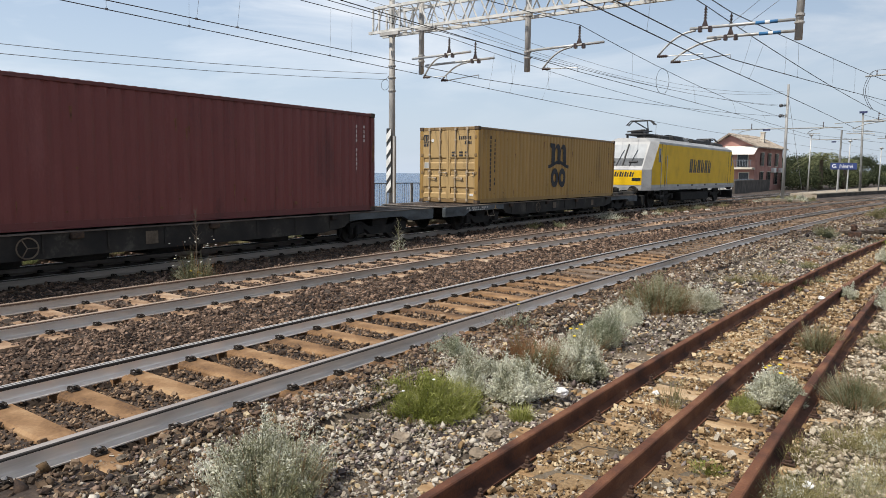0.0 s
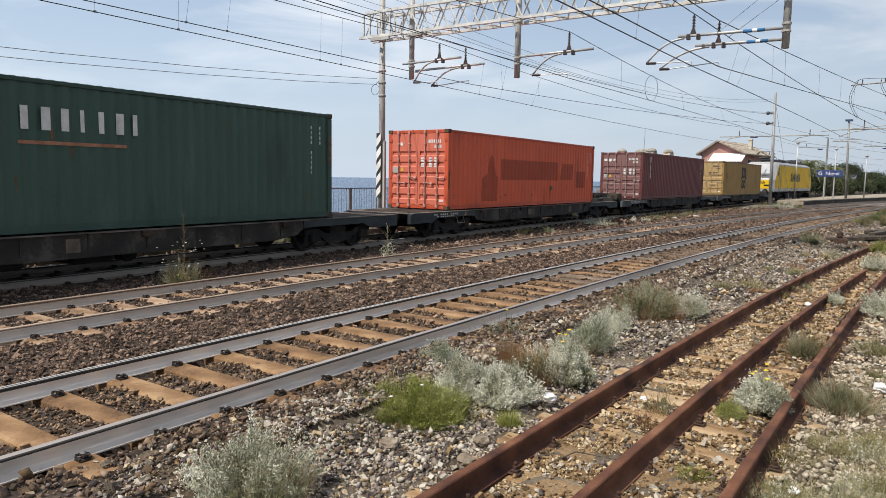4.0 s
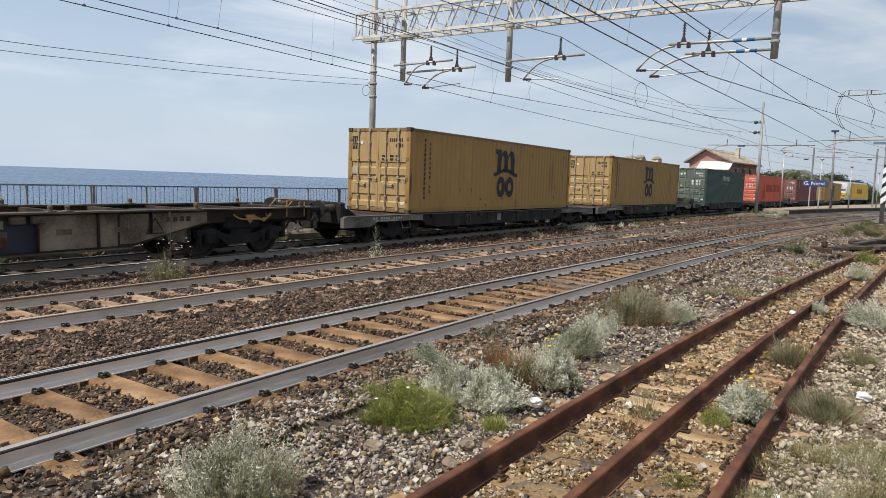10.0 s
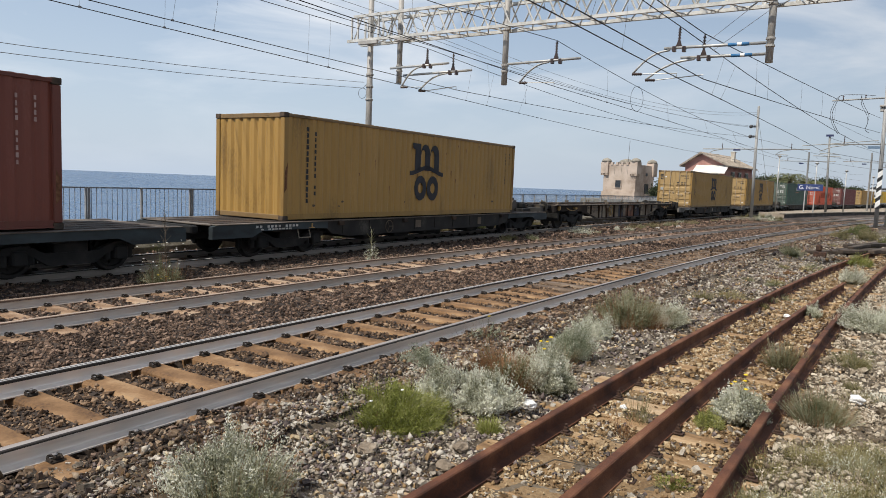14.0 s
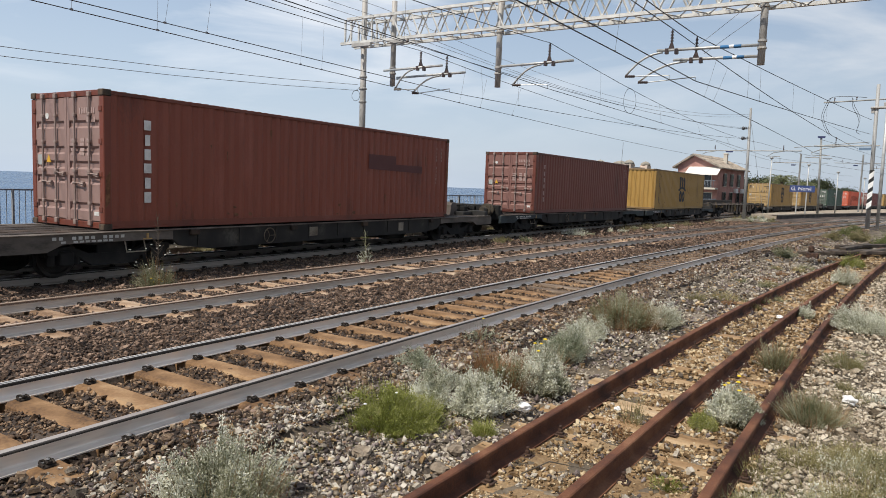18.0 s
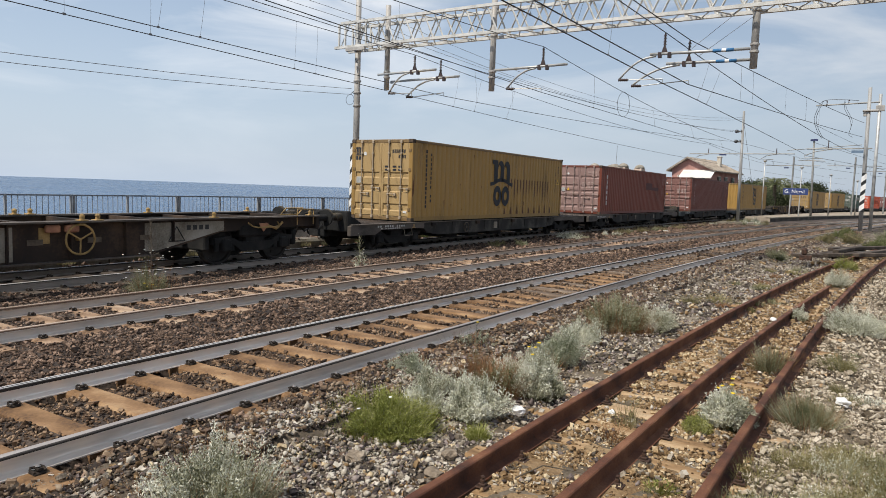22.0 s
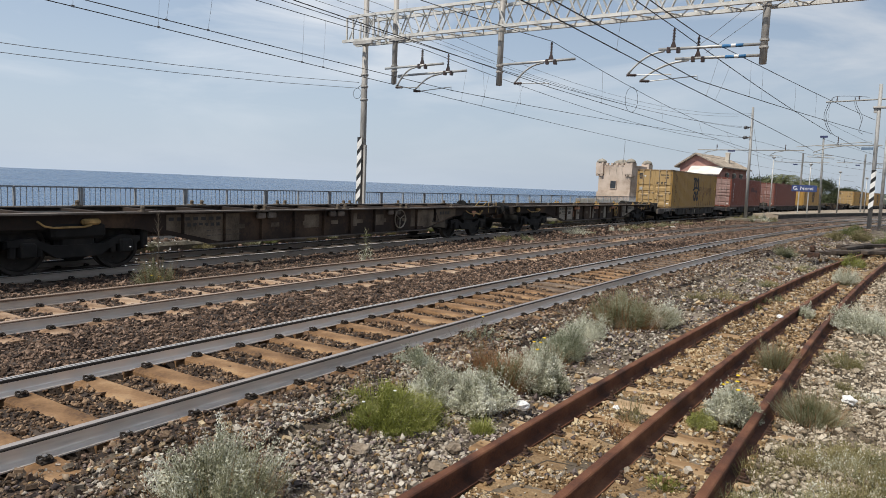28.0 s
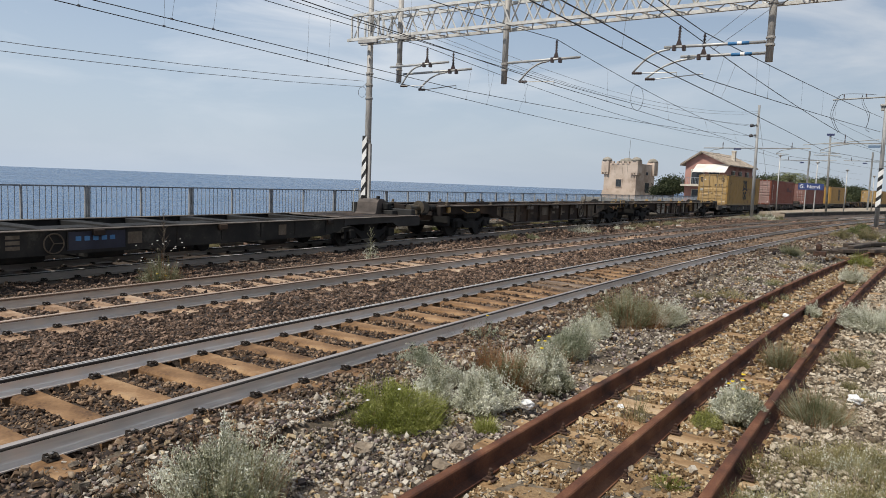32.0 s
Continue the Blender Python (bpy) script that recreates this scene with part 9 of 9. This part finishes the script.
for i in range(26):
    y = 4 + i * 1.35 + rng.uniform(-0.5, 0.5)
    x = track_sea(y)[0] - rng.uniform(1.75, 2.3)
    tuft(x, y, rng.uniform(0.2, 0.5), rng.uniform(0.12, 0.32), "dusty weeds growing along the kerb", (M_DRY, M_OLIVE, M_WEED)[i % 3], 260, 0.006, 0.5, 0.7, z=-0.12)
X, Y = scatter(-17.0, -13.6, 3, 34, 60)
keep = np.abs(X - TE - bend_sea(Y) + 1.75) < 0.9
X, Y = X[keep], Y[keep]
Z = np.clip(rng.lognormal(-0.1, 0.5, len(X)), 0.4, 2.5) * 0.035
stones("ballast", np.stack([X, Y, np.where(X < TE + bend_sea(Y) - 1.93, 0.07, -0.19) + Z * rng.uniform(0, 0.8, len(Z))], 1), Z, M_BALLAST, "loose stones heaped against the kerb")

# ---- litter and debris ----


def crumple(name, x, y, z, r, seed, label, mt=M_WHITE):
    bm = bmesh.new()
    bmesh.ops.create_icosphere(bm, subdivisions=3, radius=r)
    for v_ in bm.verts:
        k = 1 + 0.35 * noise.noise(v_.co * (7.0 / r * 0.2) + Vector((seed, 0, 0))) + 0.3 * noise.noise(v_.co * (18.0 / r * 0.1) + Vector((0, seed, 0)))
        v_.co = v_.co * k
        v_.co.z *= 0.65
    me_ = bpy.data.meshes.new(name)
    bm.to_mesh(me_)
    bm.free()
    me_.materials.append(mt)
    ob = new(name, me_)
    ob.matrix_basis = pose(x, y, z, 0, 0, 40 * seed)
    return tagged(ob, label, "litter", "litter on the gravel")


crumple("paper_litter", -2.66, 5.66, -0.17, 0.065, 3, "crumpled white paper litter on the gravel")
crumple("paper_litter", -0.12, 8.05, -0.19, 0.07, 5, "crumpled white paper litter beside the siding")
crumple("paper_litter", -1.255, 12.3, -0.09, 0.05, 8, "small white litter lying on the rail")
crumple("paper_litter", -0.52, 4.95, -0.2, 0.035, 9, "small white litter scrap on the gravel")
crumple("paper_litter", -1.98, 6.3, -0.21, 0.03, 11, "small white litter scrap between the rails")
stick = Shape().tube([(-2.05, 4.35, -0.2), (-1.9, 4.5, -0.12), (-1.75, 4.55, -0.13), (-1.6, 4.62, -0.15)], 0.006, 6, r1=0.003)
tagged(new("dry_stick", stick.mesh("dry_stick", M_BARK)), "bent dry stick lying between the siding rails", "stick")
for i, (x, y, l, a, dz) in enumerate(((-1.3, 31.5, 4.5, 12, 0.0), (-0.9, 32.2, 4.8, 16, 0.0), (-0.5, 31.0, 4.2, 20, 0.0), (-0.7, 32.6, 4.5, 10, 0.14), (-0.1, 33.2, 3.6, 22, 0.0), (0.2, 31.8, 5.0, 14, 0.12), (-0.3, 30.0, 3.4, 38, 0.1), (0.4, 34.4, 4.5, 8, 0.0), (-1.5, 29.4, 2.4, 52, 0.0), (-0.2, 34.0, 5.2, 26, 0.14))):
    b = tagged(new("scrap_timber", Shape().box(-l / 2, l / 2, -0.11, 0.11, 0, 0.14, 0.02).mesh("scrap_timber", M_DARKSLEEPER)), "dark old timber from a dismantled track", "timber", "pile of scrap timbers")
    b.matrix_basis = pose(x, y, -0.25 + dz, 0, 0, 90 - a)
lever = thing("switch_stand", "small rusty switch stand beside the turnout", "switch stand")
part("base", Shape().box(-0.2, 0.2, -0.15, 0.15, -0.28, -0.05, 0.03), M_RUSTDARK, lever, at=pose(-1.9, 27.5, 0))
part("weight", Shape().lathe([(0.07, -0.05), (0.1, 0.0), (0.1, 0.14), (0.06, 0.2)], (0, 0, 0), 12), M_RUSTDARK, lever, at=pose(-1.95, 27.5, 0))
part("arm", Shape().tube([(-0.05, 0, 0.0), (0.2, 0, 0.12), (0.35, 0, 0.0)], 0.02, 6), M_RUSTDARK, lever, at=pose(-1.9, 27.5, 0))
for i, (x, y, r) in enumerate(((-3.28, 4.05, 0.1), (-2.72, 4.55, 0.09), (-2.62, 4.15, 0.1), (-4.0, 2.7, 0.07), (-10.6, 38, 0.25), (-10.2, 41, 0.3), (-8.3, 60.5, 0.4), (-7.6, 60, 0.35), (-9.9, 50, 0.2))):
    crumple("rock", x, y, -0.25, r * 0.75, 20 + i, "tan angular rock lying on the gravel", M_ROCK if r < 0.2 else M_CONC)

for i in range(16):
    x, y = -8.9 + rng.uniform(-1.0, 1.6), 59.5 + rng.uniform(-1, 5)
    crumple("rubble", x, y, -0.2, rng.uniform(0.12, 0.3), 60 + i, "pale broken rubble beside the pole footing", M_KERB)
for i in range(12):
    x, y = -9.0 + rng.uniform(-1.2, 2.0), 60 + rng.uniform(-2, 6)
    shrub(x, y, rng.uniform(0.3, 0.6), rng.uniform(0.3, 0.6), "grey-green weed among the rubble", (M_SILVER, M_OLIVE, M_DRY)[i % 3], n=90, leaves=14, ll=0.06, lw=0.014, z=-0.2)
for i in range(14):
    y = rng.uniform(22, 56)
    x = track_sea(y)[0] + rng.uniform(1.7, 2.6)
    shrub(x, y, rng.uniform(0.2, 0.5), rng.uniform(0.12, 0.35), "low dusty weed beside the outer track", (M_OLIVE, M_DRY, M_SILVER)[i % 3], n=70, leaves=12, ll=0.05, lw=0.01, z=-0.22)


# ---- what moves: the train slows down along the outer track; its wheels roll ----
KT = (0, 2, 6, 9, 13, 17, 19, 20.5, 23, 25.5, 28, 30, 32)
KS = (0.00, 17.57, 53.06, 79.40, 113.75, 146.52, 161.88, 172.53, 188.09, 200.93, 211.76, 219.31, 225.88)


def spline(xs, ys):
    n = len(xs)
    h = np.diff(xs)
    A, b = np.zeros((n, n)), np.zeros(n)
    A[0, 0] = A[-1, -1] = 1
    for i in range(1, n - 1):
        A[i, i - 1], A[i, i], A[i, i + 1] = h[i - 1], 2 * (h[i - 1] + h[i]), h[i]
        b[i] = 6 * ((ys[i + 1] - ys[i]) / h[i] - (ys[i] - ys[i - 1]) / h[i - 1])
    m = np.linalg.solve(A, b)

    def f(x):
        i = min(max(int(np.searchsorted(xs, x)) - 1, 0), n - 2)
        a, c = (xs[i + 1] - x) / h[i], (x - xs[i]) / h[i]
        return a * ys[i] + c * ys[i + 1] + ((a ** 3 - a) * m[i] + (c ** 3 - c) * m[i + 1]) * h[i] ** 2 / 6

    return f


travel = spline(np.array(KT, float), np.array(KS))


def on_track(s, length):
    """The pose of a vehicle whose rear is s metres along the outer track and which sits on it at both ends."""
    a, b = Vector((track_sea(s)[0], s, 0)), Vector((track_sea(s + length)[0], s + length, 0))
    return pose(a.x, a.y, 0, 0, 0, -math.degrees(math.atan2(b.x - a.x, b.y - a.y)))


def motions():
    times = [0.5 * i for i in range(65)]
    for s, ob in RACK:
        box_ = ob.name.startswith("shipping")
        length = CL if box_ else 36.8 if ob.name.startswith("container") else 19.7
        lift = Matrix.Translation((0, 0, ZE + (DECK + 0.011 if box_ else 0.0)))
        walk(ob, [(t, lift @ on_track(s + travel(t), length)) for t in times])
    total = travel(32.0)
    for r in (0.365, 0.46, 0.6):
        steps = int(total / r / radians(78)) + 1
        rows, t = [], 0.0
        grid = np.linspace(0, 32, 961)
        dist = np.array([travel(q) for q in grid])
        for i in range(steps + 1):
            d = total * i / steps
            q = round(float(np.interp(d, dist, grid)) * 30) / 30
            rows.append((q, -math.degrees(float(np.interp(q, grid, dist)) / r)))
        for ob, rr, at in WHEELS:
            if rr == r:
                walk(ob, [(q, pose(*at, a, 0, 0)) for q, a in rows])


motions()
